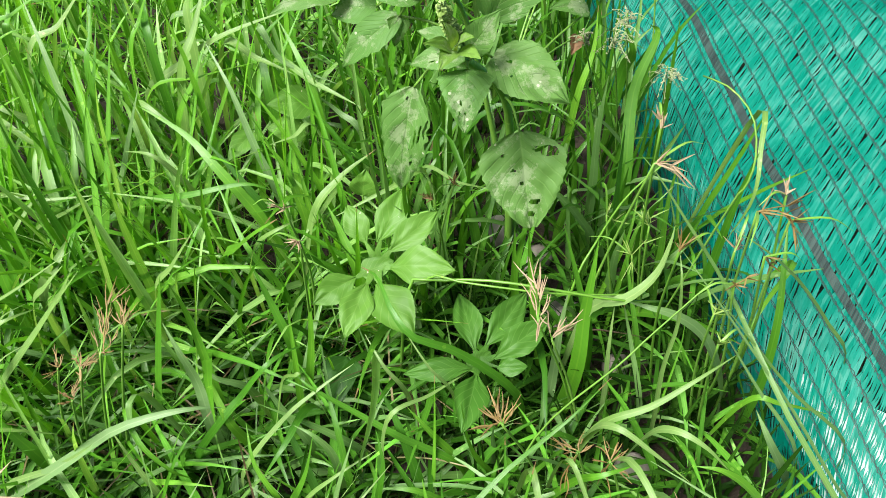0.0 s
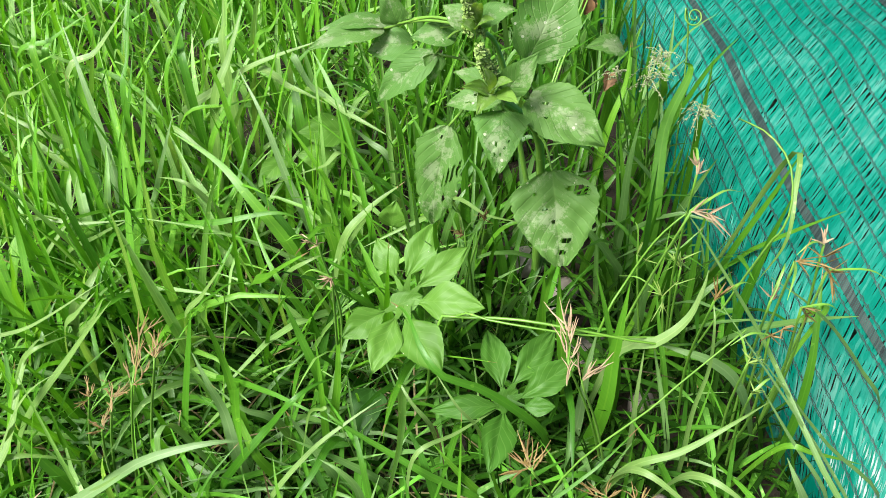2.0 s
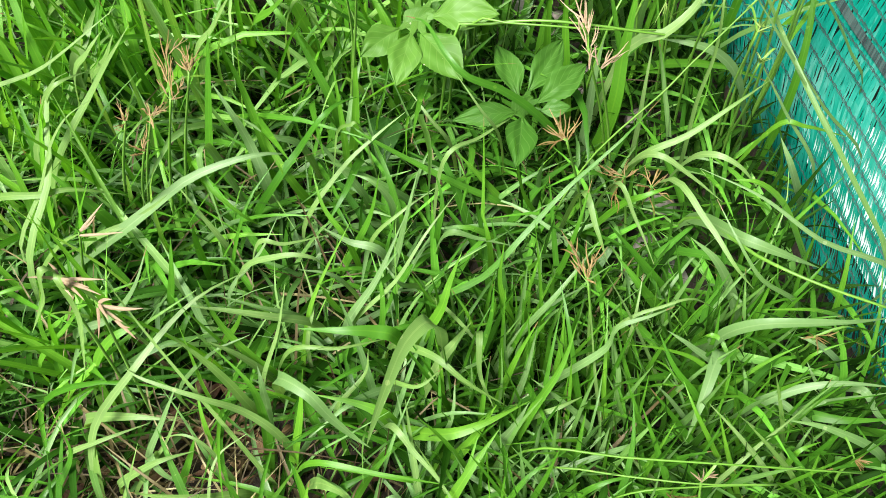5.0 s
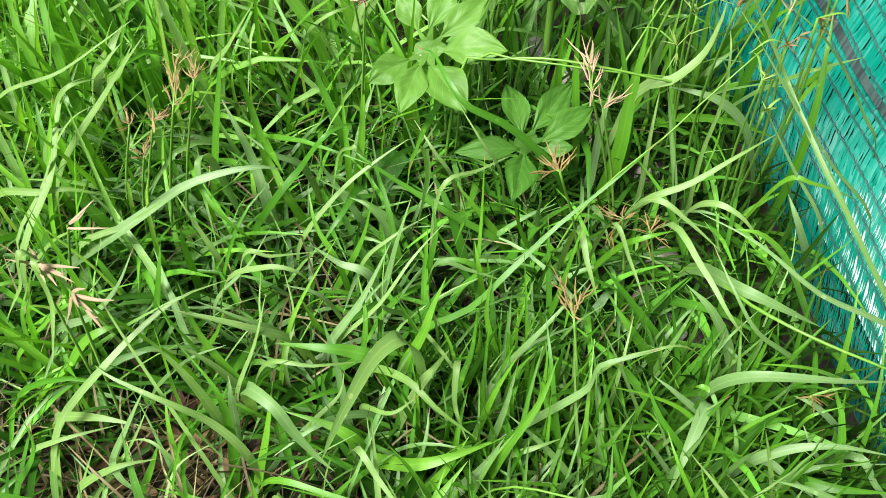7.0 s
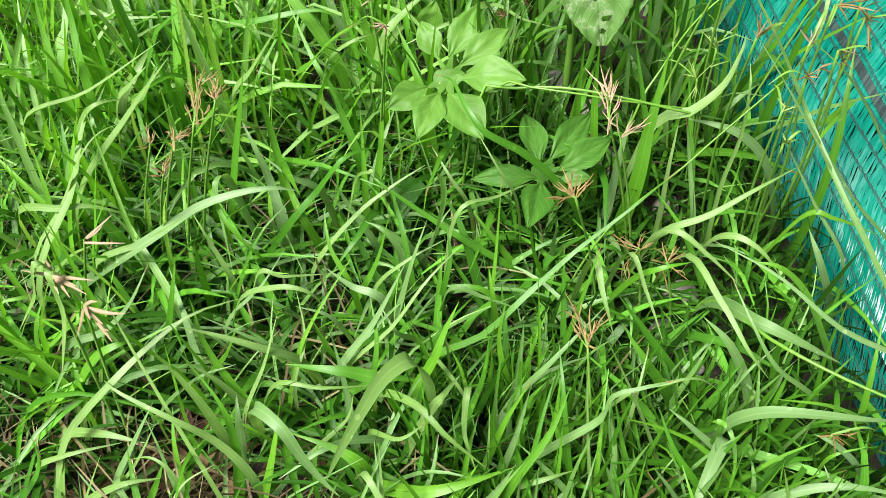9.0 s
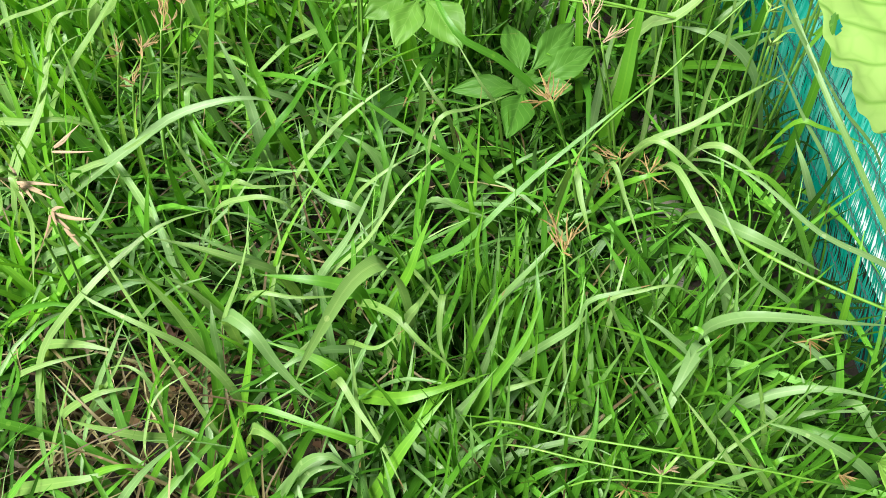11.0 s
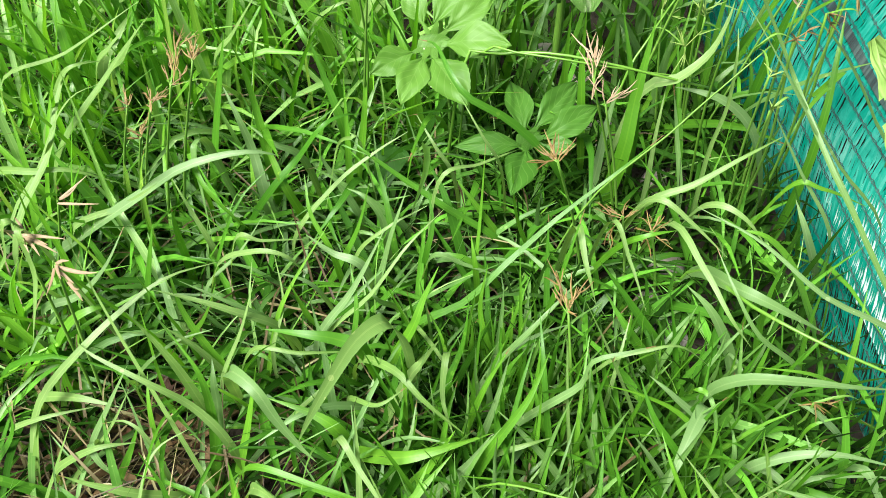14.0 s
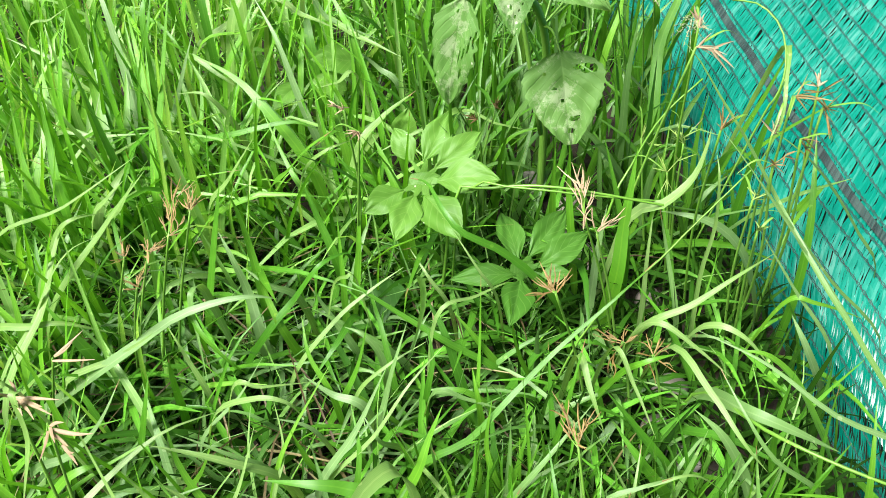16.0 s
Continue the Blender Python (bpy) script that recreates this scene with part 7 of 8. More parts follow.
# ---- sedges with spikelet heads ----
def sedge(foot, top, reach, count, mat, heading, spread, label, bracts=1, fat=1.0):
    """A stem with a head of flat pointed spikelets round a heading, and leafy bracts."""
    it = thing("sedge", foot, label, "sedge", "sedges in the grass")
    f0, t0 = np.array(foot), np.array(top)
    bend = (f0 + t0) / 2 + np.array([rng.normal(0, 0.006), rng.normal(0, 0.006), 0.012])
    stalk(it, "stem", 0.0013, 0.0008, foot, tuple(bend), top)
    h = np.array(heading, float)
    h /= np.linalg.norm(h)
    rays = max(2, int(count * 0.28))
    for i in range(rays):
        d = h + spread * rng.normal(0, 0.7, 3)
        d /= np.linalg.norm(d)
        L = reach * rng.uniform(0.15, 0.75) if i else reach * 0.08
        start = t0 - f0
        end = start + d * L
        b = Build()
        tube_into(b, [start, (start + end) / 2 + rng.normal(0, 0.04 * L, 3), end], 0.0005, 0.0004, 4, 4)
        ray = part("ray", b, mat, it)
        for k in range(4 if i else 6):
            d2 = d * 0.8 + rng.normal(0, 0.5, 3)
            d2 /= np.linalg.norm(d2)
            l2 = reach * rng.uniform(0.36, 0.75)
            s0 = end - d * L * rng.uniform(0.0, 0.25)
            b = Build()
            blade_into(b, [s0, s0 + d2 * l2 * 0.5, s0 + d2 * l2 + np.array([0, 0, -0.04 * l2])], 0.0010 * fat * rng.uniform(0.6, 1.1), 0.8, 6, side=rng.normal(0, 1, 3), root=0.6)
            part("spikelet", b, mat, ray)
    for i in range(bracts):
        d = h * 0.4 + rng.normal(0, 0.7, 3)
        d[2] = abs(d[2]) * 0.4
        d /= np.linalg.norm(d)
        b = Build()
        s0 = t0 - f0
        blade_into(b, [s0, s0 + d * reach * 0.9 + np.array([0, 0, 0.004]), s0 + d * reach * 1.6 - np.array([0, 0, 0.006])], 0.0017, 0.3, 8)
        part("bract", b, M_STEM, it)


def sedge_head(foot, top, mat, width, label, *spikes):
    """A stem with single slender spikelets, each from its foot to its tip."""
    it = thing("sedge", foot, label, "sedge", "sedges in the grass")
    f0, t0 = np.array(foot), np.array(top)
    stalk(it, "stem", 0.0013, 0.0008, foot, tuple((f0 + t0) / 2 + np.array([0.0, 0.004, 0.012])), top)
    for a, c in spikes:
        a, c = np.array(a) - f0, np.array(c) - f0
        length = np.linalg.norm(c - a)
        slender = width * (1.0 if width > 0.0015 else 0.62)
        for k in range(1 if width > 0.0015 else 3):
            foot_at = a + (c - a) * 0.18 * k
            tip_at = c + (rng.normal(0, 0.22, 3) * length * (1, 1, 0.4) - (c - a) * 0.12) * min(k, 1)
            b = Build()
            mid = (foot_at + tip_at) / 2 + rng.normal(0, 0.0008, 3)
            blade_into(b, [foot_at, mid, tip_at], slender * rng.uniform(0.8, 1.2), 0.8, 8, side=np.cross(tip_at - foot_at, (-0.25, -0.42, 0.87)), root=0.6)
            part("spikelet", b, mat, it)
        b = Build()
        tube_into(b, [t0 - f0, (t0 - f0 + a) / 2, a], 0.0004, 0.0004, 3, 4)
        part("ray", b, M_STEM, it)


sedge_head((-0.180, 0.299, 0.000), (-0.170, 0.323, 0.190), M_PINK, 0.0021, "sedge with a pale pinkish-beige spikelet head",
           ((-0.1680, 0.3230, 0.1900), (-0.1400, 0.3160, 0.1940)), ((-0.1670, 0.3220, 0.1900), (-0.1410, 0.3060, 0.1940)), ((-0.1650, 0.3200, 0.1900), (-0.1500, 0.3040, 0.1940)), ((-0.1700, 0.3240, 0.1900), (-0.1840, 0.3250, 0.1940)), ((-0.1690, 0.3220, 0.1900), (-0.1570, 0.3070, 0.1940)), ((-0.1690, 0.3250, 0.1900), (-0.1730, 0.3330, 0.1940)), ((-0.1670, 0.3220, 0.1900), (-0.1480, 0.3120, 0.1940)))
sedge_head((-0.170, 0.289, 0.000), (-0.150, 0.311, 0.180), M_PINK, 0.0021, "sedge with a pale pinkish-beige spikelet head",
           ((-0.1490, 0.3090, 0.1800), (-0.1390, 0.3080, 0.1840)), ((-0.1480, 0.3070, 0.1800), (-0.1210, 0.2990, 0.1840)), ((-0.1460, 0.3040, 0.1800), (-0.1320, 0.2920, 0.1840)), ((-0.1390, 0.2970, 0.1800), (-0.1240, 0.2800, 0.1840)), ((-0.1490, 0.3060, 0.1800), (-0.1450, 0.2840, 0.1840)), ((-0.1380, 0.2960, 0.1800), (-0.1280, 0.2880, 0.1840)), ((-0.1490, 0.3090, 0.1800), (-0.1400, 0.2950, 0.1840)))
sedge_head((-0.218, 0.360, 0.000), (-0.170, 0.371, 0.165), M_PINK, 0.0017, "sedge with two long dry spikelets",
           ((-0.1700, 0.3730, 0.1650), (-0.1550, 0.3890, 0.1690)), ((-0.1700, 0.3690, 0.1650), (-0.1410, 0.3640, 0.1690)), ((-0.1700, 0.3720, 0.1650), (-0.1590, 0.3800, 0.1690)))
sedge_head((-0.159, 0.451, 0.000), (-0.104, 0.446, 0.195), M_SPIKE, 0.0012, "sedge stem with a rusty brown spikelet head",
           ((-0.1080, 0.4830, 0.1950), (-0.1120, 0.5080, 0.1990)), ((-0.1080, 0.4870, 0.1950), (-0.1030, 0.4990, 0.1990)), ((-0.1060, 0.4890, 0.1950), (-0.0920, 0.4970, 0.1990)), ((-0.1070, 0.4670, 0.1950), (-0.1160, 0.4930, 0.1990)), ((-0.1030, 0.4490, 0.1950), (-0.1050, 0.4770, 0.1990)), ((-0.1000, 0.4510, 0.1950), (-0.0950, 0.4630, 0.1990)), ((-0.1060, 0.4610, 0.1950), (-0.1100, 0.4750, 0.1990)), ((-0.1050, 0.4670, 0.1950), (-0.1020, 0.4810, 0.1990)), ((-0.1050, 0.4470, 0.1950), (-0.0940, 0.4450, 0.1990)), ((-0.1070, 0.4520, 0.1950), (-0.1110, 0.4630, 0.1990)))
sedge_head((-0.148, 0.456, 0.000), (-0.089, 0.459, 0.205), M_SPIKE, 0.0012, "sedge stem with a rusty brown spikelet head",
           ((-0.0900, 0.4590, 0.2050), (-0.0930, 0.4800, 0.2090)), ((-0.0890, 0.4600, 0.2050), (-0.0810, 0.4760, 0.2090)), ((-0.0900, 0.4610, 0.2050), (-0.0860, 0.4710, 0.2090)), ((-0.0900, 0.4600, 0.2050), (-0.0940, 0.4680, 0.2090)), ((-0.0910, 0.4630, 0.2050), (-0.0900, 0.4810, 0.2090)))
sedge_head((-0.181, 0.464, 0.000), (-0.122, 0.447, 0.180), M_SPIKE, 0.0012, "sedge stem with a short brown spikelet head",
           ((-0.1220, 0.4470, 0.1800), (-0.1260, 0.4590, 0.1840)), ((-0.1210, 0.4480, 0.1800), (-0.1100, 0.4480, 0.1840)), ((-0.1210, 0.4460, 0.1800), (-0.1100, 0.4560, 0.1840)), ((-0.1230, 0.4480, 0.1800), (-0.1170, 0.4530, 0.1840)), ((-0.1240, 0.4490, 0.1800), (-0.1270, 0.4520, 0.1840)), ((-0.1200, 0.4360, 0.1800), (-0.1230, 0.4480, 0.1840)))
sedge_head((-0.183, 0.465, 0.000), (-0.135, 0.438, 0.155), M_SPIKE, 0.0012, "low sedge with a sparse brown head",
           ((-0.1350, 0.4380, 0.1550), (-0.1430, 0.4340, 0.1590)), ((-0.1360, 0.4400, 0.1550), (-0.1450, 0.4450, 0.1590)), ((-0.1350, 0.4410, 0.1550), (-0.1330, 0.4550, 0.1590)), ((-0.1340, 0.4390, 0.1550), (-0.1400, 0.4400, 0.1590)), ((-0.1350, 0.4400, 0.1550), (-0.1380, 0.4490, 0.1590)))
sedge_head((-0.200, 0.470, 0.000), (-0.143, 0.455, 0.170), M_SPIKE, 0.0011, "small sedge with a short brown head",
           ((-0.1430, 0.4550, 0.1700), (-0.1490, 0.4700, 0.1740)), ((-0.1430, 0.4540, 0.1700), (-0.1490, 0.4450, 0.1740)), ((-0.1430, 0.4560, 0.1700), (-0.1400, 0.4640, 0.1740)), ((-0.1430, 0.4550, 0.1700), (-0.1450, 0.4600, 0.1740)))
sedge_head((0.238, 0.454, 0.000), (0.184, 0.446, 0.190), M_PINK, 0.0013, "sedge with a tall pinkish-brown spikelet head",
           ((0.1880, 0.4750, 0.1900), (0.1870, 0.5020, 0.1940)), ((0.1880, 0.4700, 0.1900), (0.1940, 0.4920, 0.1940)), ((0.1840, 0.4520, 0.1900), (0.1830, 0.4750, 0.1940)), ((0.1880, 0.4630, 0.1900), (0.1970, 0.4820, 0.1940)), ((0.1800, 0.4300, 0.1900), (0.1860, 0.4480, 0.1940)), ((0.1890, 0.4650, 0.1900), (0.1870, 0.4840, 0.1940)), ((0.1870, 0.4520, 0.1900), (0.1960, 0.4660, 0.1940)), ((0.1870, 0.4710, 0.1900), (0.1810, 0.4870, 0.1940)))
sedge_head((0.239, 0.447, 0.000), (0.194, 0.441, 0.175), M_PINK, 0.0013, "sedge with a thin pale spikelet head",
           ((0.1950, 0.4430, 0.1750), (0.2180, 0.4540, 0.1790)), ((0.1950, 0.4440, 0.1750), (0.2070, 0.4570, 0.1790)), ((0.1940, 0.4470, 0.1750), (0.1950, 0.4640, 0.1790)))
sedge_head((0.200, 0.395, 0.000), (0.149, 0.372, 0.190), M_SPIKE, 0.0013, "sedge with an ochre spikelet head",
           ((0.1480, 0.3740, 0.1900), (0.1430, 0.3980, 0.1940)), ((0.1490, 0.3740, 0.1900), (0.1450, 0.3900, 0.1940)), ((0.1470, 0.3740, 0.1900), (0.1280, 0.3690, 0.1940)), ((0.1480, 0.3730, 0.1900), (0.1370, 0.3830, 0.1940)), ((0.1500, 0.3750, 0.1900), (0.1550, 0.3890, 0.1940)), ((0.1500, 0.3730, 0.1900), (0.1620, 0.3840, 0.1940)), ((0.1480, 0.3750, 0.1900), (0.1450, 0.3790, 0.1940)))
sedge_head((0.168, 0.255, 0.000), (0.155, 0.300, 0.125), M_SPIKE, 0.0013, "sedge with a drooping brown spikelet head",
           ((0.1540, 0.3110, 0.1250), (0.1460, 0.3420, 0.1290)), ((0.1540, 0.3180, 0.1250), (0.1500, 0.3320, 0.1290)), ((0.1560, 0.3080, 0.1250), (0.1720, 0.3260, 0.1290)), ((0.1580, 0.3080, 0.1250), (0.1640, 0.3190, 0.1290)), ((0.1540, 0.3030, 0.1250), (0.1590, 0.2960, 0.1290)), ((0.1540, 0.3090, 0.1250), (0.1510, 0.3200, 0.1290)), ((0.1550, 0.3040, 0.1250), (0.1540, 0.3130, 0.1290)), ((0.1550, 0.3030, 0.1250), (0.1590, 0.3080, 0.1290)), ((0.1520, 0.3070, 0.1250), (0.1460, 0.3180, 0.1290)))
sedge_head((0.228, 0.370, 0.000), (0.207, 0.385, 0.120), M_SPIKE, 0.0012, "sedge with a reddish brown spikelet head",
           ((0.2060, 0.3860, 0.1200), (0.1900, 0.3960, 0.1240)), ((0.2050, 0.3840, 0.1200), (0.1860, 0.3910, 0.1240)), ((0.2070, 0.3850, 0.1200), (0.2140, 0.3980, 0.1240)), ((0.2080, 0.3840, 0.1200), (0.2160, 0.3860, 0.1240)), ((0.2060, 0.3830, 0.1200), (0.1960, 0.3750, 0.1240)), ((0.1990, 0.3760, 0.1200), (0.1880, 0.3560, 0.1240)))
sedge_head((0.254, 0.368, 0.000), (0.231, 0.383, 0.105), M_SPIKE, 0.0012, "sedge with a dark reddish brown spikelet head",
           ((0.2310, 0.3830, 0.1050), (0.2300, 0.4000, 0.1090)), ((0.2320, 0.3820, 0.1050), (0.2440, 0.3880, 0.1090)), ((0.2300, 0.3810, 0.1050), (0.2170, 0.3650, 0.1090)), ((0.2320, 0.3800, 0.1050), (0.2410, 0.3630, 0.1090)), ((0.2320, 0.3840, 0.1050), (0.2400, 0.3950, 0.1090)), ((0.2290, 0.3820, 0.1050), (0.2180, 0.3840, 0.1090)))
sedge((0.309, 0.262, 0.000), (0.306, 0.246, 0.100), 0.0188, 13, M_SPIKE, (0.986, -0.159, -0.047), 0.6, "sedge with an ochre spikelet head by the net", fat=1.1)
sedge((0.227, 0.503, 0.000), (0.250, 0.475, 0.300), 0.0279, 9, M_PINK, (0.998, 0.005, 0.069), 0.22, "tall sedge with a pinkish spikelet head", fat=1.5)
sedge((0.360, 0.479, 0.000), (0.316, 0.458, 0.270), 0.0288, 14, M_SPIKE, (0.975, -0.191, -0.112), 0.35, "tall sedge with a brown spikelet head over the net", fat=1.1)
sedge((0.368, 0.472, 0.000), (0.340, 0.458, 0.260), 0.0244, 7, M_SPIKE, (0.656, -0.577, -0.487), 0.4, "tall sedge with a brown spikelet head over the net", fat=1.1)
sedge((0.368, 0.472, 0.000), (0.343, 0.475, 0.265), 0.0149, 3, M_PINK, (-0.030, 0.737, 0.675), 0.3, "tall sedge with a thin pink spikelet head", fat=1.5)
sedge((0.346, 0.469, 0.000), (0.302, 0.444, 0.250), 0.0186, 6, M_PINK, (0.507, 0.618, 0.600), 0.8, "sedge with a pink star-shaped head by the net", fat=1.5)
sedge((0.346, 0.469, 0.000), (0.298, 0.426, 0.240), 0.0160, 7, M_SPIKE, (0.821, 0.393, 0.414), 0.8, "sedge with a brown star-shaped head by the net", fat=1.1)
sedge((0.361, 0.467, 0.000), (0.319, 0.438, 0.250), 0.0160, 7, M_SPIKE, (0.996, -0.083, -0.012), 0.5, "sedge with a brown head over the net", fat=1.1)
sedge((0.312, 0.495, 0.000), (0.263, 0.439, 0.260), 0.0204, 9, M_SPIKE, (0.352, 0.678, 0.645), 0.5, "sedge with a brown spikelet head", fat=1.1)
sedge((0.318, 0.558, 0.000), (0.269, 0.519, 0.290), 0.0168, 3, M_PINK, (-0.030, 0.737, 0.675), 0.4, "sedge with a thin pink head", fat=1.5)
sedge((0.005, 0.560, 0.000), (0.030, 0.491, 0.240), 0.0145, 6, M_PINK, (-0.867, -0.337, -0.366), 0.7, "sedge with a pale papery head", fat=1.5)
sedge((0.005, 0.560, 0.000), (0.019, 0.521, 0.240), 0.0160, 4, M_PINK, (-0.838, 0.428, 0.339), 0.4, "sedge with a thin pale head", fat=1.5)
sedge((0.134, 0.603, 0.000), (0.124, 0.573, 0.190), 0.0164, 7, M_SPIKE, (-0.656, 0.577, 0.487), 0.8, "small sedge with a brown head", fat=1.1)
sedge((0.137, 0.603, 0.000), (0.141, 0.588, 0.190), 0.0125, 3, M_SPIKE, (0.168, 0.721, 0.673), 0.4, "small sedge with a brown head", fat=1.1)
sedge((0.179, 0.141, 0.000), (0.177, 0.162, 0.090), 0.0164, 7, M_SPIKE, (0.871, -0.423, -0.249), 0.9, "low sedge with an ochre head", fat=1.1)
sedge((0.194, 0.140, 0.000), (0.195, 0.165, 0.100), 0.0147, 5, M_PINK, (0.740, 0.537, 0.404), 0.5, "low sedge with a thin pale head", fat=1.5)
sedge((0.306, 0.133, 0.000), (0.301, 0.164, 0.090), 0.0151, 7, M_SPIKE, (0.871, -0.423, -0.249), 0.9, "low sedge with an ochre head", fat=1.1)
sedge((0.337, 0.458, 0.000), (0.293, 0.426, 0.210), 0.0167, 7, M_GSPIKE, (0.507, 0.618, 0.600), 1.0, "sedge with a green star-shaped head")
sedge((0.339, 0.447, 0.000), (0.298, 0.416, 0.190), 0.0145, 5, M_GSPIKE, (0.507, 0.618, 0.600), 1.0, "sedge with a small green head")
sedge((0.315, 0.545, 0.000), (0.288, 0.536, 0.180), 0.0231, 11, M_GSPIKE, (0.069, 0.733, 0.677), 1.1, "sedge with a feathery green head")
sedge((0.306, 0.533, 0.000), (0.275, 0.525, 0.160), 0.0234, 11, M_GSPIKE, (0.069, 0.733, 0.677), 1.1, "sedge with a feathery green head")
sedge((0.296, 0.560, 0.000), (0.262, 0.561, 0.170), 0.0209, 8, M_GSPIKE, (0.069, 0.733, 0.677), 1.1, "sedge with a feathery green head")


def panicle(foot, top, size, label):
    it = thing("grass_panicle", foot, label, "grass panicle", "pale panicles by the net")
    stalk(it, "stem", 0.0012, 0.0006, foot, tuple((np.array(foot) + np.array(top)) / 2 + np.array([0.004, 0.01, 0.01])), top)
    b = Build()
    c = np.array(top) - np.array(foot)
    axis = c / np.linalg.norm(c)
    lean = rng.normal(0, 0.5, 3)
    for i in range(20):
        d = rng.normal(0, 0.7, 3) + lean
        d[2] = d[2] * 0.35 + 0.15
        d /= np.linalg.norm(d)
        L = size * rng.uniform(0.35, 1.0)
        s0 = c - axis * size * rng.uniform(0.0, 0.8)
        e0 = s0 + d * L - np.array([0, 0, 0.25 * L])
        m0 = (s0 + e0) / 2 + np.array([0, 0, 0.18 * L])
        tube_into(b, [s0, m0, e0], 0.0004, 0.0002, 4, 3)
        for k in range(rng.integers(4, 13)):
            v = rng.uniform(0.3, 1.0)
            q = s0 * (1 - v) ** 2 + 2 * v * (1 - v) * m0 + v * v * e0 + rng.normal(0, size * 0.03, 3)
            speckle_into(b, q, rng.uniform(0.0004, 0.0010), tuple(rng.uniform(0, 3, 3)))
    part("seed_head", b, M_PANICLE, it, "fuzzy pale beige seed head", smooth=False)



panicle((0.345, 0.758, 0.000), (0.291, 0.705, 0.250), 0.0293, "pale fuzzy grass panicle beside the net")
panicle((0.332, 0.759, 0.000), (0.263, 0.698, 0.250), 0.0194, "pale fuzzy grass panicle beside the net")
panicle((0.385, 0.756, 0.000), (0.353, 0.717, 0.200), 0.0231, "pale fuzzy grass panicle beside the net")
panicle((0.352, 0.758, 0.000), (0.303, 0.711, 0.260), 0.0195, "pale fuzzy grass panicle beside the net")


# ---- stones ----
def stone(at, size, squash, turn):
    b = Build()
    bm = bmesh.new()
    bmesh.ops.create_icosphere(bm, subdivisions=3, radius=1.0)
    vs = []
    for v in bm.verts:
        d = 1 + 0.22 * noise.noise(v.co * 1.3 + Vector(at) * 40) + 0.06 * noise.noise(v.co * 4 + Vector(at) * 9)
        vs.append((v.co.x * d * size, v.co.y * d * size * squash, max(-0.7, v.co.z) * d * size * 0.62))
    fs = [[v.index for v in f.verts] for f in bm.faces]
    bm.free()
    b.add(vs, fs, [(0, 0)] * len(vs))
    ob = part("stone", b, M_STONE)
    ob.location, ob.rotation_euler = (at[0], at[1], at[2]), (0, 0, turn)
    tagged(ob, "pale greyish-pink stone lying on the soil", "stone", "stones in the grass")



stone((0.236, 0.658, 0.011), 0.0211, 0.70, 1.0)
stone((0.201, 0.701, 0.012), 0.0248, 0.70, 0.0)
stone((0.220, 0.619, 0.010), 0.0191, 0.85, 2.0)
stone((0.250, 0.580, 0.011), 0.0230, 0.80, 0.0)
stone((0.248, 0.373, 0.010), 0.0202, 0.70, 1.0)
stone((0.264, 0.352, 0.008), 0.0157, 0.70, 2.0)
stone((0.285, 0.520, 0.008), 0.0168, 0.70, 1.0)
stone((0.276, 0.422, 0.008), 0.0153, 0.80, 0.0)
stone((0.253, 0.577, 0.009), 0.0171, 0.70, 2.0)

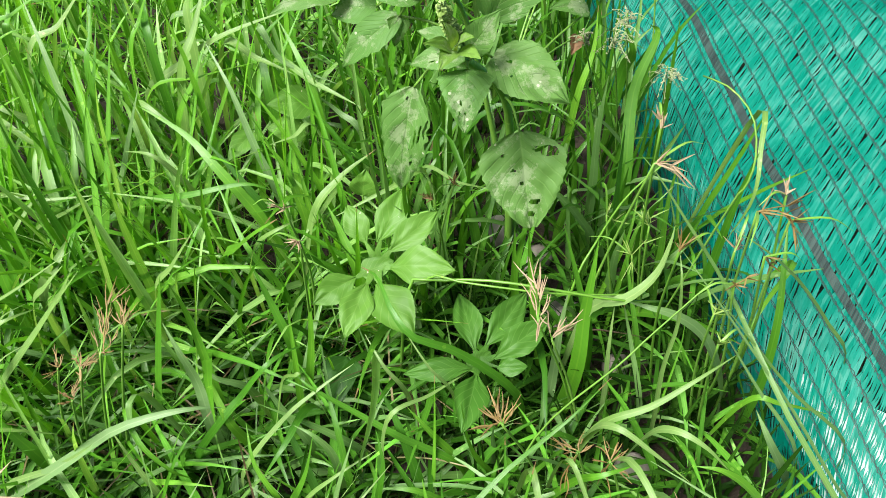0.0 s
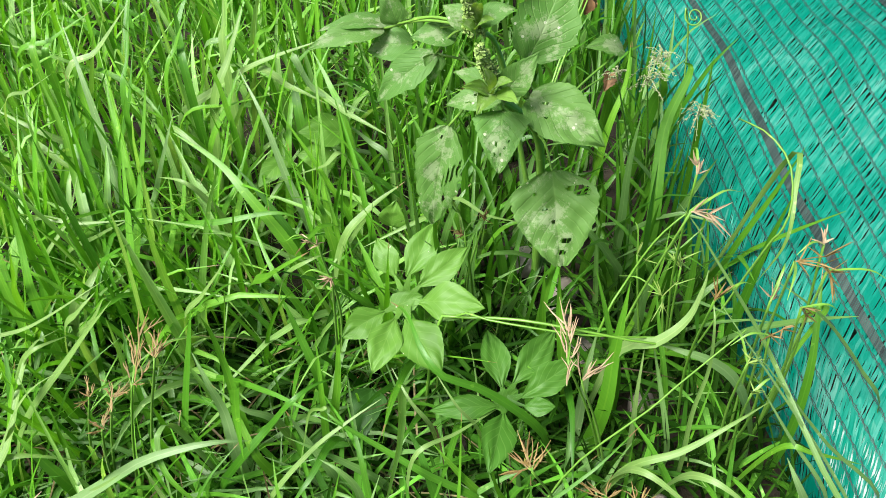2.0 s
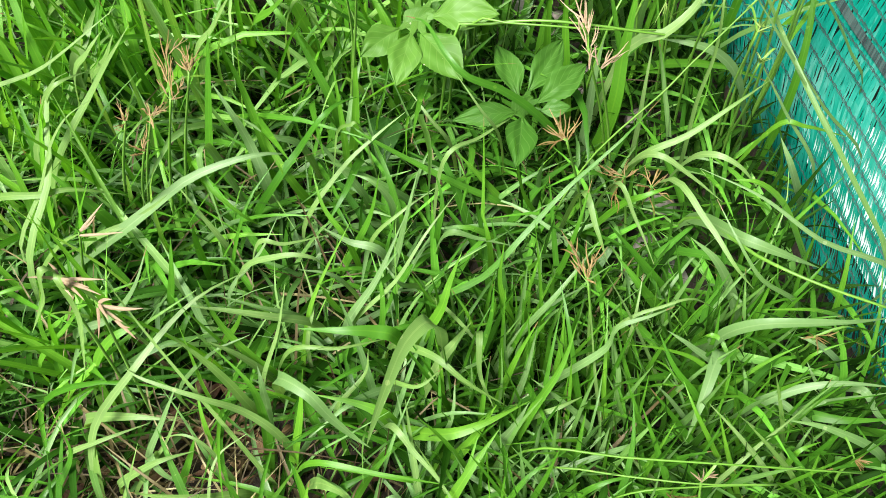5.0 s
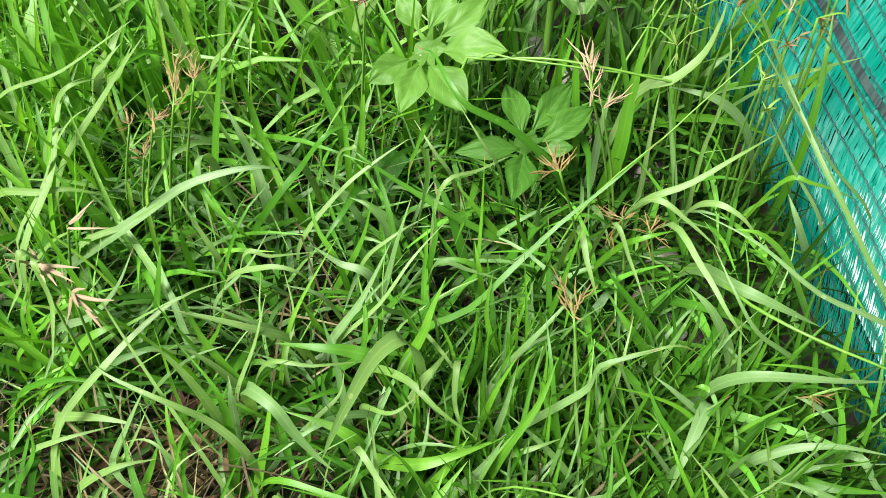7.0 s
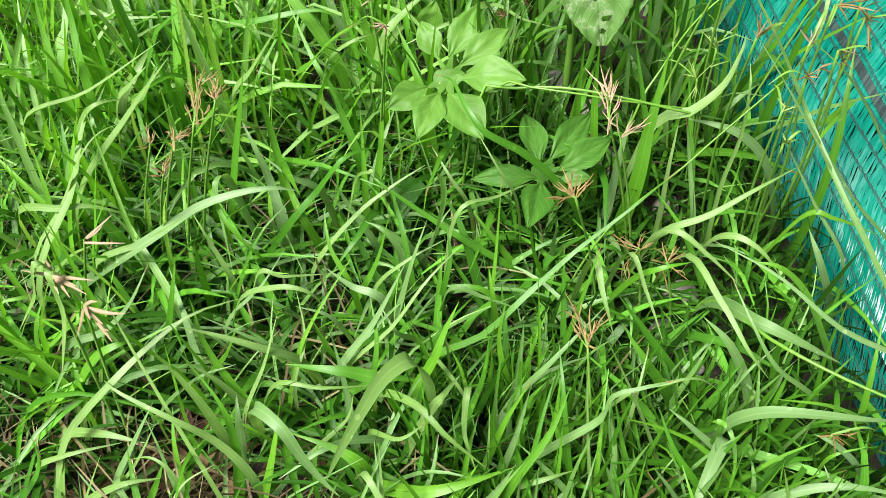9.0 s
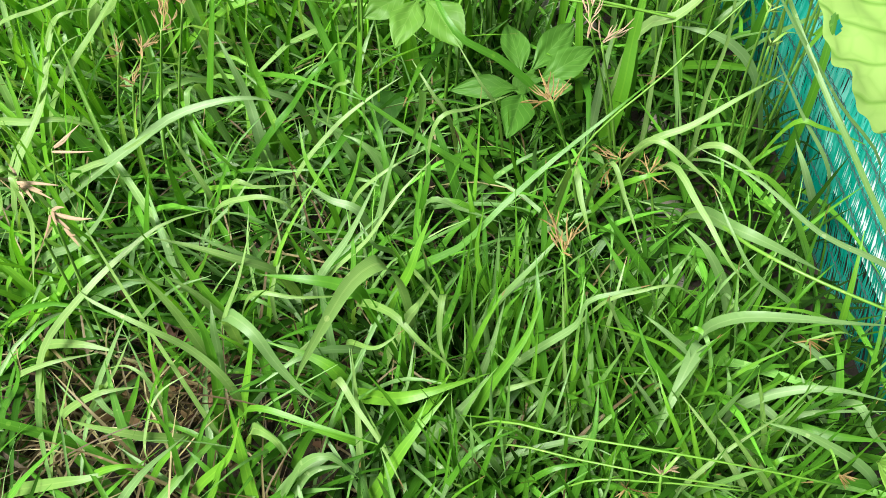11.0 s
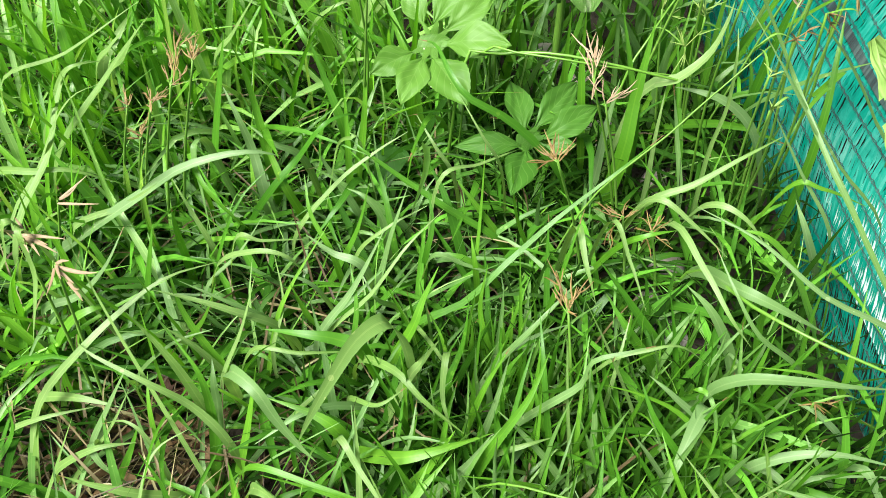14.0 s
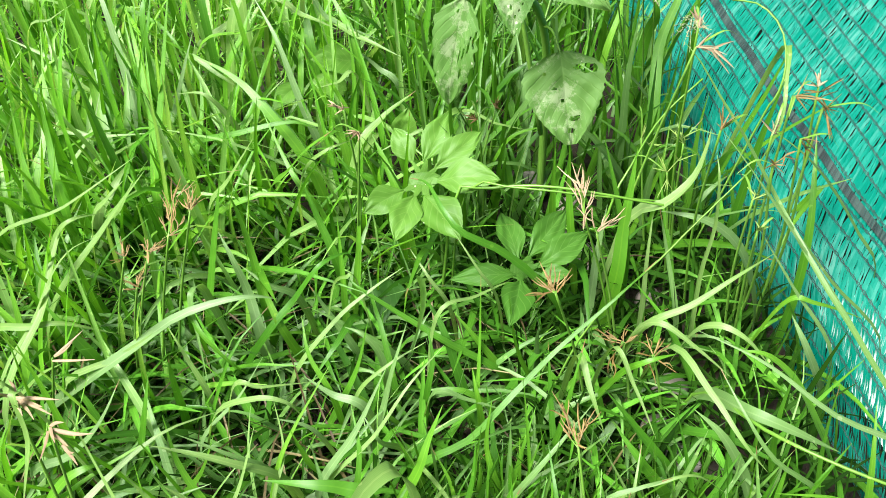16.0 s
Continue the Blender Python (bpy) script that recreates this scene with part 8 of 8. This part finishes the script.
# ---- vine leaves hanging over the grass ----
vine = thing("vine", (0.360, -0.020, 0.000), "climbing vine with bright green lobed leaves", "vine")
leaf(vine, M_NEAR, (0.1255, 0.089, 0.465), (0.1075, 0.110, 0.477), 0.0270, facing=(0.222, -0.576, 0.826), label="large light green leaf with a notched edge", droop=0.03, fold=0.1, ragged=0.12, teeth=0.035, seed=3.0, ripple=0.008, m=70, n=120, holes=((0.84, 0.62, 0.08, 0.03), (0.97, 0.8, 0.09, 0.035), (-0.84, 0.62, 0.08, 0.03), (-0.97, 0.8, 0.09, 0.035), (-0.9, 0.52, 0.10, 0.03)))
leaf(vine, M_VINE_TOP, (0.1280, 0.090, 0.471), (0.1065, 0.105, 0.480), 0.0085, facing=(0.072, -0.569, 0.825), label="darker green vine leaf", droop=0.02, fold=0.05, teeth=0.01, m=24, n=40)
stalk(vine, "petiole", 0.0012, 0.001, (0.169, 0.090, 0.465), (0.148, 0.090, 0.468), (0.128, 0.090, 0.471))
leaf(vine, M_VINE_LOW, (0.1335, 0.057, 0.442), (0.112, 0.063, 0.445), 0.0205, shape="round", facing=(0.172, -0.574, 0.825), label="light green leaf", droop=0.03, fold=0.1, ragged=0.12, teeth=0.035, seed=8.0, ripple=0.008, m=36, n=80)
stalk(vine, "vine_stem", 0.003, 0.0018, (0.360, -0.020, 0.000), (0.340, -0.020, 0.200), (0.270, 0.020, 0.360), (0.181, 0.055, 0.442), (0.198, 0.072, 0.454), (0.169, 0.090, 0.465))
stalk(vine, "petiole", 0.0012, 0.001, (0.181, 0.055, 0.442), (0.158, 0.055, 0.444), (0.1335, 0.057, 0.442))
stalk(vine, "petiole", 0.0012, 0.001, (0.169, 0.090, 0.465), (0.145, 0.086, 0.469), (0.125, 0.089, 0.465))


# ---- dead leaves and twigs in the bare patch ----
litter = Build()
for i in range(170):
    x, y = rng.normal(-0.124, 0.07), rng.normal(0.263, 0.045)
    a, L = rng.uniform(0, 6.28), rng.uniform(0.008, 0.024)
    z = ground_height(x, y) + rng.uniform(0.003, 0.010)
    leaf_into(litter, (x, y, z), (x + math.cos(a) * L, y + math.sin(a) * L, z + rng.uniform(-0.002, 0.005)), L * rng.uniform(0.2, 0.55), (rng.normal(0, 0.3), rng.normal(0, 0.3), 1), m=4, n=6, seed=i)
tagged(part("leaf_litter", litter, M_LEAFLITTER), "reddish brown dead leaves on the soil", "leaf litter", kind="stuff")
